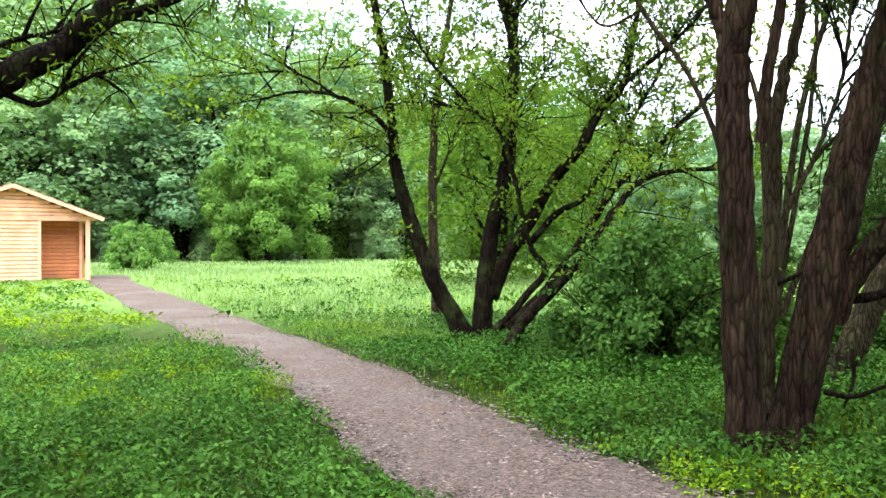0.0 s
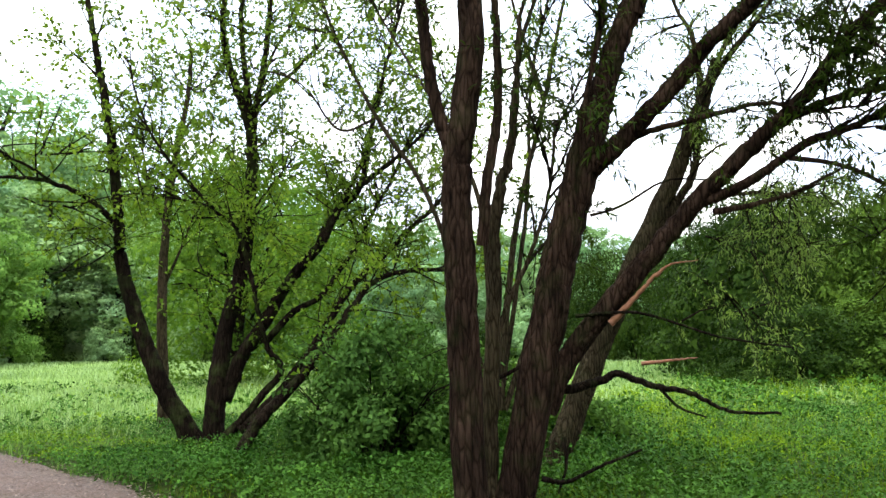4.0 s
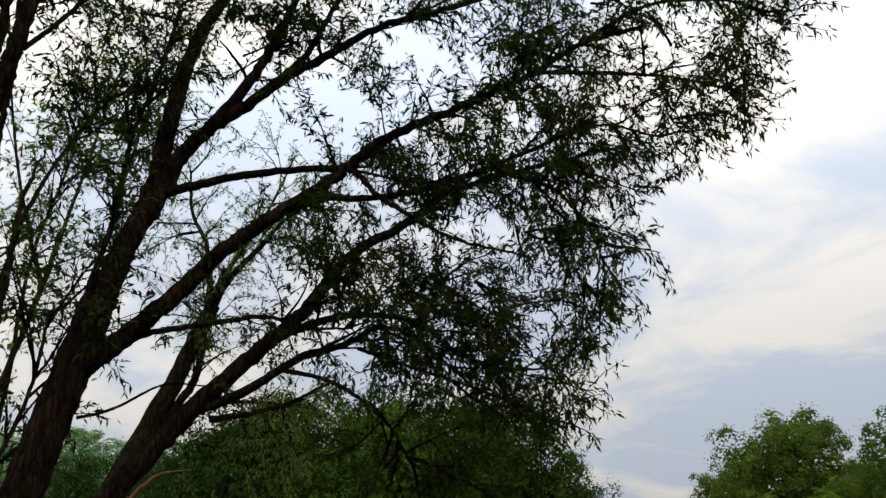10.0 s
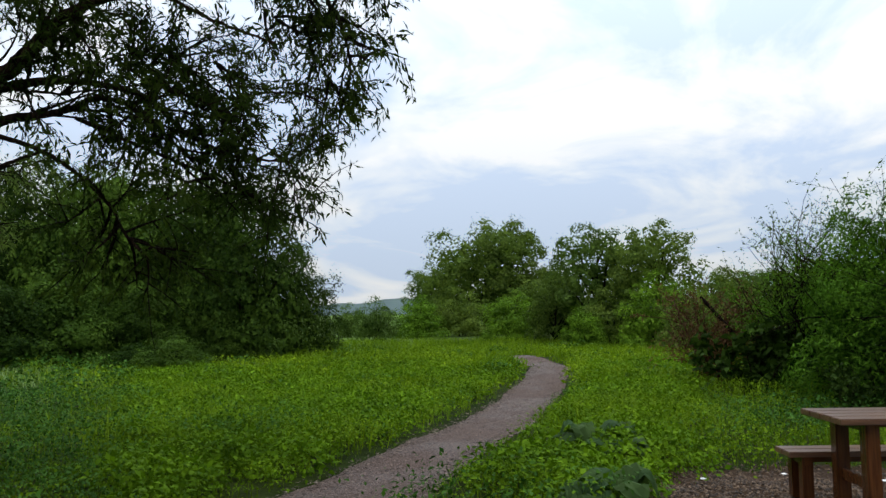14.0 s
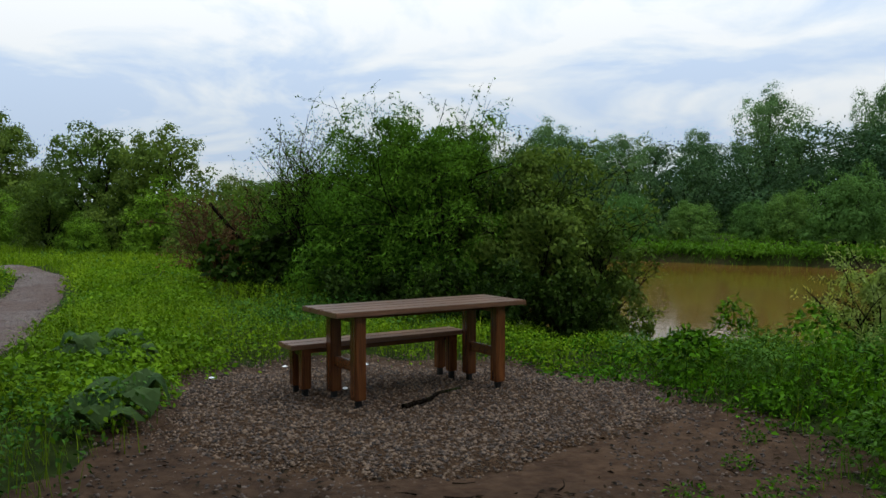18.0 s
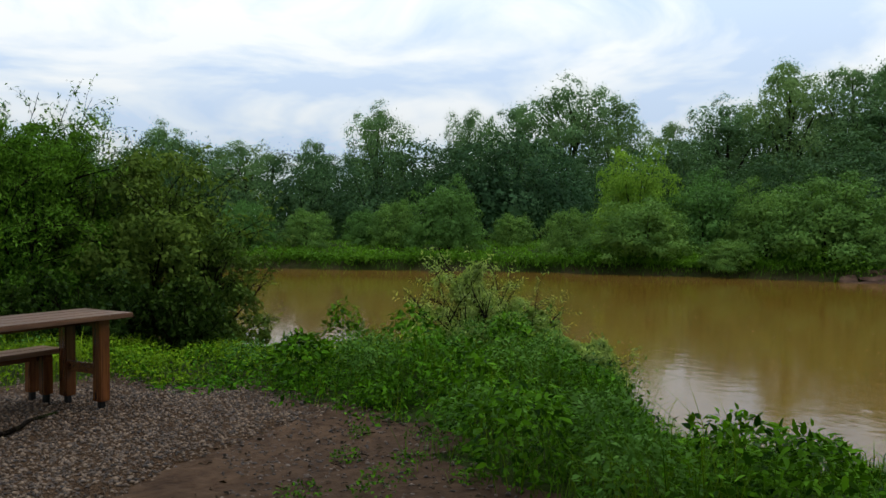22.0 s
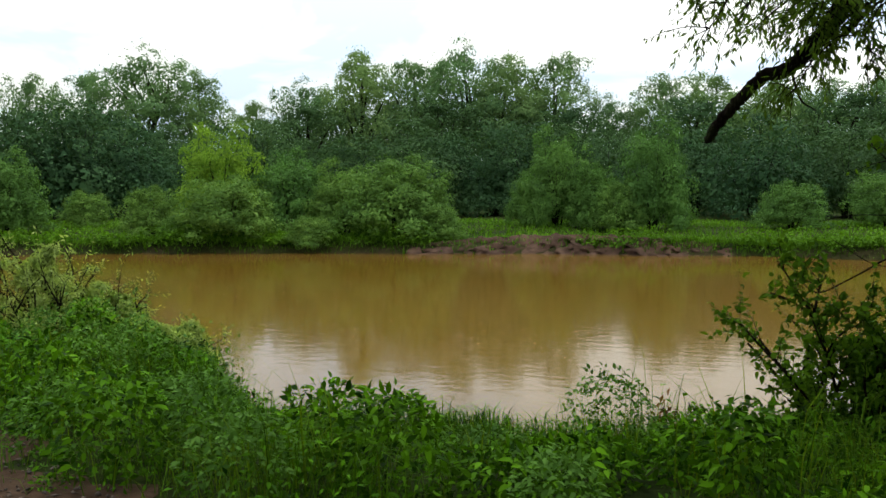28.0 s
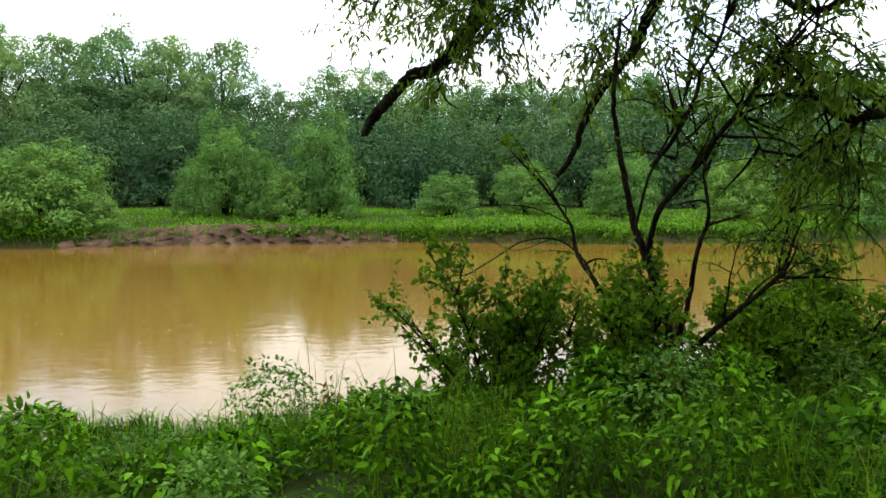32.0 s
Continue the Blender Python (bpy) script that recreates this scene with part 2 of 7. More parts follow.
def water_mat():
    m, nt, out = nodes_of("muddy_water")
    L = nt.links
    v = objcoord(nt, (1.0, 1.0, 1.0))
    v2 = objcoord(nt, (0.8, 1.2, 1.0))
    n1 = noise_of(nt, v2, 3.2, 3.0, 0.5)
    n2 = noise_of(nt, v, 11.0, 2.0, 0.5)
    big = noise_of(nt, v, 0.06, 3.0)
    col = ramp(nt, big, [(0.35, (0.102, 0.053, 0.007)), (0.65, (0.114, 0.063, 0.011))])
    p = nd(nt, "ShaderNodeBsdfPrincipled", Roughness=0.075, IOR=1.33)
    p.inputs["Specular IOR Level"].default_value = 0.36
    L.new(col, p.inputs["Base Color"])
    b1 = nd(nt, "ShaderNodeBump", Strength=0.10, Distance=0.03)
    L.new(n1, b1.inputs["Height"])
    b2 = nd(nt, "ShaderNodeBump", Strength=0.08, Distance=0.008)
    L.new(n2, b2.inputs["Height"])
    L.new(b1.outputs[0], b2.inputs["Normal"])
    L.new(b2.outputs[0], p.inputs["Normal"])
    L.new(p.outputs[0], out.inputs[0])
    return m


def plain_mat(name, col, rough=0.6, metal=0.0):
    m, nt, out = nodes_of(name)
    n = noise_of(nt, objcoord(nt), 8.0, 4.0)
    c = ramp(nt, n, [(0.3, tuple(c * 0.8 for c in col)), (0.7, col)])
    p = nd(nt, "ShaderNodeBsdfPrincipled", Roughness=rough, Metallic=metal)
    nt.links.new(c, p.inputs["Base Color"])
    nt.links.new(p.outputs[0], out.inputs[0])
    return m


M_GROUND, M_WATER = ground_mat(), water_mat()
M_PATH = soil_mat("woodchip_path", (0.044, 0.0275, 0.0205), (0.124, 0.085, 0.067), 26.0, rough=0.68, stones=62.0, bump=1.0, wet=0.16)
M_PAD = soil_mat("gravel", (0.0200, 0.0112, 0.0058), (0.062, 0.036, 0.0190), 20.0, stones=75.0, bump=0.8)
M_DIRT = soil_mat("trodden_earth", (0.024, 0.0125, 0.0062), (0.068, 0.040, 0.0220), 9.0, bump=1.0, wet=0.06)
M_BANK = soil_mat("eroded_earth", (0.040, 0.023, 0.016), (0.092, 0.056, 0.038), 2.2, bump=0.9)
M_WILLOW_BARK = bark_mat("furrowed_willow_bark", (0.0038, 0.0026, 0.0020), (0.047, 0.030, 0.0215), 17.0, 0.10)
M_PALE_BARK = bark_mat("grey_olive_bark", (0.0210, 0.0168, 0.0102), (0.0630, 0.0510, 0.0300), 20.0, 0.12)
M_DARK_BARK = bark_mat("dark_bark", (0.0042, 0.0033, 0.0024), (0.0180, 0.0132, 0.0096), 16.0, 0.3)
M_TWIG = bark_mat("twig_bark", (0.0072, 0.0054, 0.0036), (0.0240, 0.0180, 0.0120), 30.0)
M_DEAD = bark_mat("dead_reddish_twigs", (0.0420, 0.0210, 0.0120), (0.1140, 0.0600, 0.0360), 20.0)
M_SPLIT = wood_mat("split_orange_wood", (0.10, 0.040, 0.017), (0.20, 0.088, 0.040), 0.7, knots=False)
M_LOGWALL = wood_mat("varnished_pine", (0.690, 0.325, 0.190), (0.800, 0.460, 0.300), 0.45)
M_PINE_IN = wood_mat("varnished_pine_inside", (0.430, 0.150, 0.060), (0.570, 0.240, 0.105), 0.5)
M_ROOF = plain_mat("brown_roof_shingle", (0.130, 0.050, 0.027), 0.8)
M_TABLE = wood_mat("red_brown_stained_wood", (0.036, 0.011, 0.004), (0.105, 0.038, 0.011), 0.26, spec=0.5)
M_TABLE_LEG = wood_mat("red_brown_stained_post", (0.036, 0.011, 0.004), (0.105, 0.038, 0.011), 0.26, spec=0.5, along=(14, 14, 1))
# weathered boards; base colour also lightened to stand in for reflected sky
M_TABLE_TOP = wood_mat("weathered_sheen_table_boards", (0.060, 0.025, 0.012), (0.170, 0.088, 0.050), 0.30, spec=0.6)
M_IRON = plain_mat("dark_iron", (0.0120, 0.0114, 0.0108), 0.6, 0.7)
M_WHITE = plain_mat("white_paint", (0.78, 0.78, 0.76), 0.5)

L_WILLOW = leaf_mat("willow_leaf", (0.0132, 0.0258, 0.0042), (0.0336, 0.0564, 0.0090), 0.34)
L_MID = leaf_mat("young_leaf", (0.060, 0.116, 0.014), (0.116, 0.190, 0.030), 0.48, yellow=0.03)
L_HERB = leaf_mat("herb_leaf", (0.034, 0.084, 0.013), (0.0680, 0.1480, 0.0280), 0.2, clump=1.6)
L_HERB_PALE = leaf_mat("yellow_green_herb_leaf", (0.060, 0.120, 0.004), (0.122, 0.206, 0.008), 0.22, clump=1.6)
# deep green herbs; the colour also carries the shade under the trees
L_HERB_DARK = leaf_mat("deep_green_shade_herb_leaf", (0.012, 0.041, 0.006), (0.037, 0.096, 0.015), 0.14, clump=1.6)
# wide tone range paints dark hollows and lit tips into the nettles
L_BANKHERB = leaf_mat("nettle_leaf", (0.005, 0.022, 0.001), (0.0600, 0.1580, 0.0050), 0.18, rough=0.5, clump=2.2)
L_GRASS = leaf_mat("grass_blade", (0.0420, 0.0780, 0.0030), (0.0950, 0.1500, 0.0060), 0.35, clump=0.5)
L_BANKBLADE = leaf_mat("bank_grass_blade", (0.016, 0.048, 0.002), (0.056, 0.124, 0.007), 0.3, clump=1.5)
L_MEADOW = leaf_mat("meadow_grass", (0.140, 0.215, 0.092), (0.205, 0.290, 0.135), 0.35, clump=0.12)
# distance haze is mixed into this green as extra blue and paleness
L_FOREST = leaf_mat("hazy_forest_leaf", (0.112, 0.206, 0.102), (0.176, 0.288, 0.146), 0.32, clump=0.35)
L_MAPLE = leaf_mat("bright_leaf", (0.074, 0.168, 0.038), (0.130, 0.240, 0.062), 0.42, clump=0.5)
# narrow dark-to-light range imitates haze over the far bank
L_OLIVE = leaf_mat("grey_green_leaf", (0.084, 0.156, 0.066), (0.1160, 0.1960, 0.0820), 0.28, clump=0.5)
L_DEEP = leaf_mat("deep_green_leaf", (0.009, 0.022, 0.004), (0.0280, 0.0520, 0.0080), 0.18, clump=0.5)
L_BUSH = leaf_mat("bush_leaf", (0.034, 0.080, 0.006), (0.1080, 0.2080, 0.0190), 0.3, clump=0.9)
L_SIDE = leaf_mat("river_bush_leaf", (0.0570, 0.1240, 0.0280), (0.0880, 0.1660, 0.0400), 0.26, clump=0.7)
L_BANKGRASS = leaf_mat("lush_bank_grass", (0.028, 0.074, 0.005), (0.060, 0.138, 0.012), 0.35, clump=0.25)
# shade behind the far bank, with some blue haze, painted as leaf colour
L_FARDEEP = leaf_mat("shaded_hazy_bank_leaf", (0.025, 0.057, 0.025), (0.0420, 0.0840, 0.0360), 0.22, clump=0.5)
L_ALDER = leaf_mat("olive_scrub_leaf", (0.042, 0.078, 0.014), (0.104, 0.156, 0.030), 0.34, clump=0.7)
L_THICK = leaf_mat("thicket_leaf", (0.011, 0.026, 0.004), (0.0350, 0.0660, 0.0100), 0.2, clump=0.5)
L_EDGE = leaf_mat("meadow_edge_leaf", (0.026, 0.056, 0.008), (0.060, 0.108, 0.016), 0.24, clump=0.5)
# brighter copy of the willow leaf, the light through it put into the colour
L_RIVERWILLOW = leaf_mat("sunlit_willow_leaf", (0.036, 0.070, 0.009), (0.090, 0.152, 0.020), 0.5, clump=1.0)
L_BANKBUSH = leaf_mat("bank_bush_leaf", (0.028, 0.066, 0.004), (0.082, 0.152, 0.010), 0.42, clump=1.2)
L_FRESH = leaf_mat("fresh_yellow_green_leaf", (0.070, 0.152, 0.018), (0.132, 0.235, 0.034), 0.42, clump=0.7)
L_BURDOCK = leaf_mat("burdock_leaf", (0.020, 0.044, 0.015), (0.054, 0.096, 0.034), 0.2, clump=2.0)
L_SILVER = leaf_mat("silvery_willow_leaf", (0.170, 0.230, 0.060), (0.300, 0.370, 0.120), 0.45, clump=1.2)
L_UNDER = leaf_mat("shade_bush_leaf", (0.030, 0.072, 0.014), (0.074, 0.150, 0.032), 0.32, clump=1.0)
L_SWARD = leaf_mat("soft_grass_blade", (0.066, 0.134, 0.030), (0.118, 0.200, 0.056), 0.35, clump=0.4)
L_SUNGRASS = leaf_mat("bright_meadow_blade", (0.070, 0.130, 0.006), (0.130, 0.205, 0.011), 0.38, clump=0.5)
L_GREYWILLOW = leaf_mat("grey_willow_leaf", (0.066, 0.112, 0.034), (0.128, 0.190, 0.066), 0.45, clump=1.0)
L_BROWN = leaf_mat("withered_leaf", (0.070, 0.031, 0.016), (0.150, 0.075, 0.036), 0.2, clump=1.0)

# ---------------------------------------------------------------- mesh helpers
rng = np.random.default_rng(7)


def np_mesh(name, V, F, mat, smooth=False):
    me = bpy.data.meshes.new(name)
    V = np.ascontiguousarray(V, dtype=np.float32)
    F = np.ascontiguousarray(F, dtype=np.int32)
    k = F.shape[1]
    me.vertices.add(len(V))
    me.vertices.foreach_set("co", V.ravel())
    me.loops.add(F.size)
    me.loops.foreach_set("vertex_index", F.ravel())
    me.polygons.add(len(F))
    me.polygons.foreach_set("loop_start", np.arange(0, F.size, k, dtype=np.int32))
    if smooth:
        me.polygons.foreach_set("use_smooth", np.ones(len(F), dtype=bool))
    me.update(calc_edges=True)
    me.materials.append(mat)
    return me


def piece(name, me, parent=None, label="", kind=""):
    ob = new(name, me)
    if parent is not None:
        ob.parent = parent
    return tagged(ob, label, kind=kind)


def part(name, bm, mat, parent=None, label=""):
    me = bpy.data.meshes.new(name)
    bm.to_mesh(me)
    bm.free()
    me.materials.append(mat)
    return piece(name, me, parent, label)


def thing(name, label, category, at=(0, 0, 0), group="", kind=""):
    ob = new(name)
    ob.empty_display_size = 0.2
    ob.location = at
    return tagged(ob, label, category, group, kind)


def unit(a):
    return a / np.maximum(np.linalg.norm(a, axis=-1, keepdims=True), 1e-9)


def curve(points, n=14):
    """A smooth line through a few points."""
    P = np.array(points, float)
    if len(P) < 3:
        s = np.linspace(0, 1, n)[:, None]
        return P[0] * (1 - s) + P[-1] * s
    E = np.vstack([2 * P[0] - P[1], P, 2 * P[-1] - P[-2]])
    s = np.linspace(0, len(P) - 1 - 1e-6, n)
    i = s.astype(int)
    u = (s - i)[:, None]
    a, b, c, d = E[i], E[i + 1], E[i + 2], E[i + 3]
    return 0.5 * (2 * b + (c - a) * u + (2 * a - 5 * b + 4 * c - d) * u ** 2 + (3 * b - a - 3 * c + d) * u ** 3)


def tubes(lines, r0, r1, sides=3, power=1.0, lump=0.0, ridge=0.0):
    """Tapered tubes along lines of shape (n, m, 3); r0 and r1 per line. Returns vertices and quads."""
    A = np.asarray(lines, float)
    if A.ndim == 2:
        A = A[None]
    n, m, _ = A.shape
    T = unit(np.gradient(A, axis=1))
    ref = np.where(np.abs(T[:, :1, 2:3]) > 0.9, np.array([1.0, 0, 0]), np.array([0, 0, 1.0]))
    U = unit(np.cross(np.broadcast_to(ref, T.shape), T))
    W = np.cross(T, U)
    s = np.linspace(0, 1, m) ** power
    R = np.reshape(r0, (-1, 1)) * (1 - s) + np.reshape(r1, (-1, 1)) * s
    R = np.broadcast_to(R, (n, m))
    ang = np.linspace(0, 2 * np.pi, sides, endpoint=False)
    RR = R[:, :, None] * np.ones(sides)
    if lump:
        RR = RR * (1 + lump * rng.normal(size=(n, m, sides)))
    if ridge:
        keys = rng.normal(size=(m // 5 + 2, sides))
        f = np.arange(m) / 5
        q = f.astype(int)
        RR = RR * (1 + ridge * (keys[q] + (keys[q + 1] - keys[q]) * (f - q)[:, None]))
    V = A[:, :, None] + RR[..., None] * (np.cos(ang)[:, None] * U[:, :, None] + np.sin(ang)[:, None] * W[:, :, None])
    base = (np.arange(n) * m * sides)[:, None, None]
    i = (np.arange(m - 1) * sides)[None, :, None]
    j = np.arange(sides)[None, None, :]
    j2 = (j + 1) % sides
    F = np.stack([base + i + j, base + i + j2, base + i + sides + j2, base + i + sides + j], -1).reshape(-1, 4)
    return V.reshape(-1, 3), F


def leaves(P, D, N, length, width):
    """One folded, pointed leaf for every place P, along D, facing N."""
    D, N = unit(D), unit(N)
    S = unit(np.cross(D, N))
    N = np.cross(S, D)
    length, width = np.reshape(length, (-1, 1)), np.reshape(width, (-1, 1))
    a = P
    b = P + D * length * 0.45 + S * width * 0.5 + N * width * 0.15
    c = P + D * length - N * length * 0.12
    d = P + D * length * 0.45 - S * width * 0.5 + N * width * 0.15
    V = np.stack([a, b, c, d], 1).reshape(-1, 3)
    F = np.arange(len(V)).reshape(-1, 4)
    return V, F


def leaves6(P, D, N, length, width):
    """Broad leaf with a rounded outline, for plants close by."""
    D, N = unit(D), unit(N)
    S = unit(np.cross(D, N))
    N = np.cross(S, D)
    length, width = np.reshape(length, (-1, 1)), np.reshape(width, (-1, 1))
    rows = [P, P + D * length * 0.22 + S * width * 0.43 + N * width * 0.14, P + D * length * 0.58 + S * width * 0.40 + N * width * 0.10, P + D * length - N * length * 0.15,
            P + D * length * 0.58 - S * width * 0.40 + N * width * 0.10, P + D * length * 0.22 - S * width * 0.43 + N * width * 0.14]
    V = np.stack(rows, 1).reshape(-1, 3)
    return V, np.arange(len(V)).reshape(-1, 6)


def leaves3(P, D, N, length, width):
    """The same for far crowns, one triangle each."""
    D, N = unit(D), unit(N)
    S = unit(np.cross(D, N)) * np.reshape(width, (-1, 1)) * 0.5
    V = np.stack([P - S, P + S, P + D * np.reshape(length, (-1, 1))], 1).reshape(-1, 3)
    return V, np.arange(len(V)).reshape(-1, 3)


def joined(pieces):
    Vs, Fs, o = [], [], 0
    for V, F in pieces:
        Vs.append(V)
        Fs.append(F + o)
        o += len(V)
    return np.vstack(Vs), np.vstack(Fs)


def clumps(g, centres, radii, each, length, ratio=0.55, up=0.45, flat=0.75, droop=0.2, far=False):
    """Leaf clusters round the given centres."""
    k = len(centres)
    idx = np.repeat(np.arange(k), each)
    n = len(idx)
    d = unit(g.normal(size=(n, 3)))
    rad = g.random(n) ** 0.45 * radii[idx]
    P = centres[idx] + d * rad[:, None] * np.array([1, 1, flat])
    N = unit(d * 0.9 + np.array([0, 0, up]) + g.normal(size=(n, 3)) * (0.26 if far else 0.42))
    D = np.cross(N, g.normal(size=(n, 3))) + np.array([0, 0, -droop])
    ln = length * (0.65 + 0.7 * g.random(n))
    return (leaves3 if far else leaves)(P, D, N, ln, ln * ratio * (1.5 if far else 1.0))


def puffs(g, C, R, out, each, length, ratio=0.8, flat=0.8, up=0.35, mess=0.24):
    """Billows of foliage: leaves laid like scales over the outer side of rounded clusters."""
    idx = np.repeat(np.arange(len(C)), each)
    n = len(idx)
    d = unit(g.normal(size=(n, 3)) + out[idx] * 0.75 + np.array([0, 0, up]))
    P = C[idx] + d * (R[idx] * (0.62 + 0.5 * g.random(n)))[:, None] * np.array([1, 1, flat])
    N = unit(d + g.normal(size=(n, 3)) * mess + np.array([0, 0, 0.15]))
    D = np.cross(N, g.normal(size=(n, 3))) + np.array([0, 0, -0.25])
    ln = length * (0.6 + 0.8 * g.random(n))
    return leaves3(P - unit(D) * (ln * 0.4)[:, None], D, N, ln, ln * ratio)


def grow(g, lines, n, length, rise=0.2, droop=0.35, spread=0.9, m=6, start=0.25, follow=0.6, out=None):
    """New shoots off the given lines: (n, m, 3)."""
    w = np.array([np.linalg.norm(np.diff(l, axis=0), axis=1).sum() for l in lines])
    pick = g.choice(len(lines), n, p=w / w.sum())
    u = start + (1 - start) * g.random(n) ** 0.8
    P, T = np.zeros((n, 3)), np.zeros((n, 3))
    for i in range(len(lines)):
        s = pick == i
        if s.any():
            l = lines[i]
            f = u[s] * (len(l) - 1)
            a = np.minimum(f.astype(int), len(l) - 2)
            P[s] = l[a] + (l[a + 1] - l[a]) * (f - a)[:, None]
            T[s] = unit(l[a + 1] - l[a])
    D = unit(T * follow + unit(g.normal(size=(n, 3))) * spread + np.array([0, 0, rise]) + (0 if out is None else np.asarray(out)))
    L = length[0] + (length[1] - length[0]) * g.random(n)
    A = np.zeros((n, m, 3))
    A[:, 0] = P
    for q in range(1, m):
        A[:, q] = A[:, q - 1] + D * (L / (m - 1))[:, None]
        D = unit(D + np.array([0, 0, -droop / (m - 1)]) + g.normal(size=(n, 3)) * 0.10)
    return A


def leafy(g, A, each, length, ratio, hang=0.4, frm=0.15, jitter=0.02, broad=False):
    """Leaves set along shoots A."""
    n, m, _ = A.shape
    k = n * each
    s = np.tile(np.linspace(frm, 1, each), n) + g.normal(size=k) * 0.02
    s = np.clip(s, 0, 0.999) * (m - 1)
    i = s.astype(int)
    r = np.repeat(np.arange(n), each)
    P = A[r, i] + (A[r, i + 1] - A[r, i]) * (s - i)[:, None] + g.normal(size=(k, 3)) * jitter
    T = unit(A[r, i + 1] - A[r, i])
    D = unit(T * 0.5 + unit(g.normal(size=(k, 3))) * 0.8 + np.array([0, 0, -hang]))
    N = unit(g.normal(size=(k, 3)) * 0.7 + np.array([0, 0, 0.7]))
    ln = length * (0.6 + 0.7 * g.random(k))
    return (leaves6 if broad else leaves)(P, D, N, ln, ln * ratio)

# ---------------------------------------------------------------- the lie of the land
NEAR_BANK = ((-400, -8, -4, 0, 2, 3.2, 4.2, 5, 7, 8.4, 9, 11, 14, 20, 40, 60, 90, 500), (-60, -9, -7.6, -6.3, -5.8, -5.6, -6.2, -6.9, -8.2, -7.2, -5.2, -4.6, -4.2, -4.0, -6.0, -6.5, -2.0, 60))
FAR_BANK = ((-400, -60, -11, 0, 13, 20, 27, 33, 42, 60, 90, 500), (-110, -46, -39, -41, -38, -35.5, -33, -28.5, -22, -16, -11, 20))
WATER_Z = -1.0
PATH_LINE = curve([(-14.5, 35), (-12.3, 30), (-9.4, 24.5), (-6.9, 19.6), (-3.6, 13.7), (-1.8, 10.4), (-0.65, 7.8), (0.0, 6.2), (0.5, 5.0), (1.5, 3.7), (3.2, 3.0), (5.6, 2.85), (8.2, 2.85), (11.5, 3.0), (14.5, 3.25), (21, 4.25), (26, 6.2)], 260)
PAD_C = np.array((5.2, -1.6))
PAD_R = ((-180, -150, -126, -107, -95, -78, -55, -30, -5, 15, 35, 50, 65, 80, 105, 130, 155, 180), (2.9, 2.7, 2.15, 2.25, 2.2, 2.15, 2.35, 2.7, 3.2, 3.5, 3.3, 2.85, 2.4, 2.3, 2.4, 2.7, 2.9, 2.9))


GRAVEL_R = ((-180, -145, -110, -96, -88, -80, -66, -45, -24, 13, 28, 43, 60, 80, 97, 134, 180), (0.62, 0.52, 0.60, 1.0, 1.25, 1.85, 2.28, 2.55, 2.75, 3.25, 3.45, 2.95, 2.4, 1.95, 1.4, 0.85, 0.62))


def near_y(x):
    return np.interp(x, *NEAR_BANK) + 0.16 * np.sin(2.1 * x) + 0.1 * np.sin(5.3 * x + 1)


def far_y(x):
    return np.interp(x, *FAR_BANK) + 0.35 * np.sin(0.55 * x) + 0.2 * np.sin(1.7 * x + 2)


def step(a, b, v):
    t = np.clip((v - a) / (b - a), 0, 1)
    return t * t * (3 - 2 * t)


def height(x, y):
    x, y = np.asarray(x, float), np.asarray(y, float)
    h = 0.05 * np.sin(0.31 * x + 0.4) * np.sin(0.27 * y) + 0.025 * np.sin(1.3 * x) * np.cos(1.1 * y + 0.5)
    h = h * step(2, 8, np.hypot(x - 4, y + 1)) + 0.14 * step(14, 32, y) + 0.23 * np.maximum(0, np.hypot(x, y) - 78) * (y > 0) * np.clip(1 - (x - 20) / 60, 0, 1)
    h = np.minimum(h, 24) - 0.11 * np.exp(-((x - 6.4) ** 2 + (y + 1.6) ** 2) / 7.0)
    near = y - near_y(x)
    far = far_y(x) - y
    bed = -1.9
    land = h - 0.22 * (1 - step(0.2, 2.0, near))
    up_near = step(-1.3, 0.25, near)
    far_land = -0.42 + 0.55 * step(0.5, 14, far) + 0.08 * np.sin(0.8 * x) + 0.02 * np.maximum(0, far - 20)
    far_land = np.minimum(far_land, 6)
    up_far = step(-1.2, 0.5, far)
    return np.where(y > (near_y(x) + far_y(x)) / 2, bed + (land - bed) * up_near, bed + (far_land - bed) * up_far)


def path_dist(x, y):
    """Distance to the middle of the path, and how far along it."""
    q = np.stack([np.ravel(x), np.ravel(y)], 1)
    best, at = np.full(len(q), 1e9), np.zeros(len(q))
    for i in range(0, len(PATH_LINE), 2):
        d = np.hypot(q[:, 0] - PATH_LINE[i, 0], q[:, 1] - PATH_LINE[i, 1])
        s = d < best
        best[s], at[s] = d[s], i / len(PATH_LINE)
    return best, at


def path_half(at):
    return np.interp(at, (0, 0.45, 0.6, 0.72, 1), (0.80, 0.74, 0.72, 0.55, 0.50))


def pad_ratio(x, y):
    dx, dy = x - PAD_C[0], y - PAD_C[1]
    a = np.degrees(np.arctan2(dy, dx))
    return np.hypot(dx, dy) / (np.interp(a, *PAD_R) * (1 + 0.04 * np.sin(a * 0.21) + 0.03 * np.sin(a * 0.47)))


def polar(az, d):
    return d * math.sin(radians(az)), d * math.cos(radians(az))


# ground: one sheet to the horizon
rr = np.concatenate([[0.01], np.arange(0.3, 12, 0.24), np.geomspace(12, 75, 62), np.geomspace(80, 2200, 18)])
aa = np.linspace(0, 2 * np.pi, 320, endpoint=False)
gx, gy = rr[:, None] * np.sin(aa) - 0.7, rr[:, None] * np.cos(aa) - 0.6
gz = height(gx, gy)
V = np.stack([gx, gy, gz], -1).reshape(-1, 3)
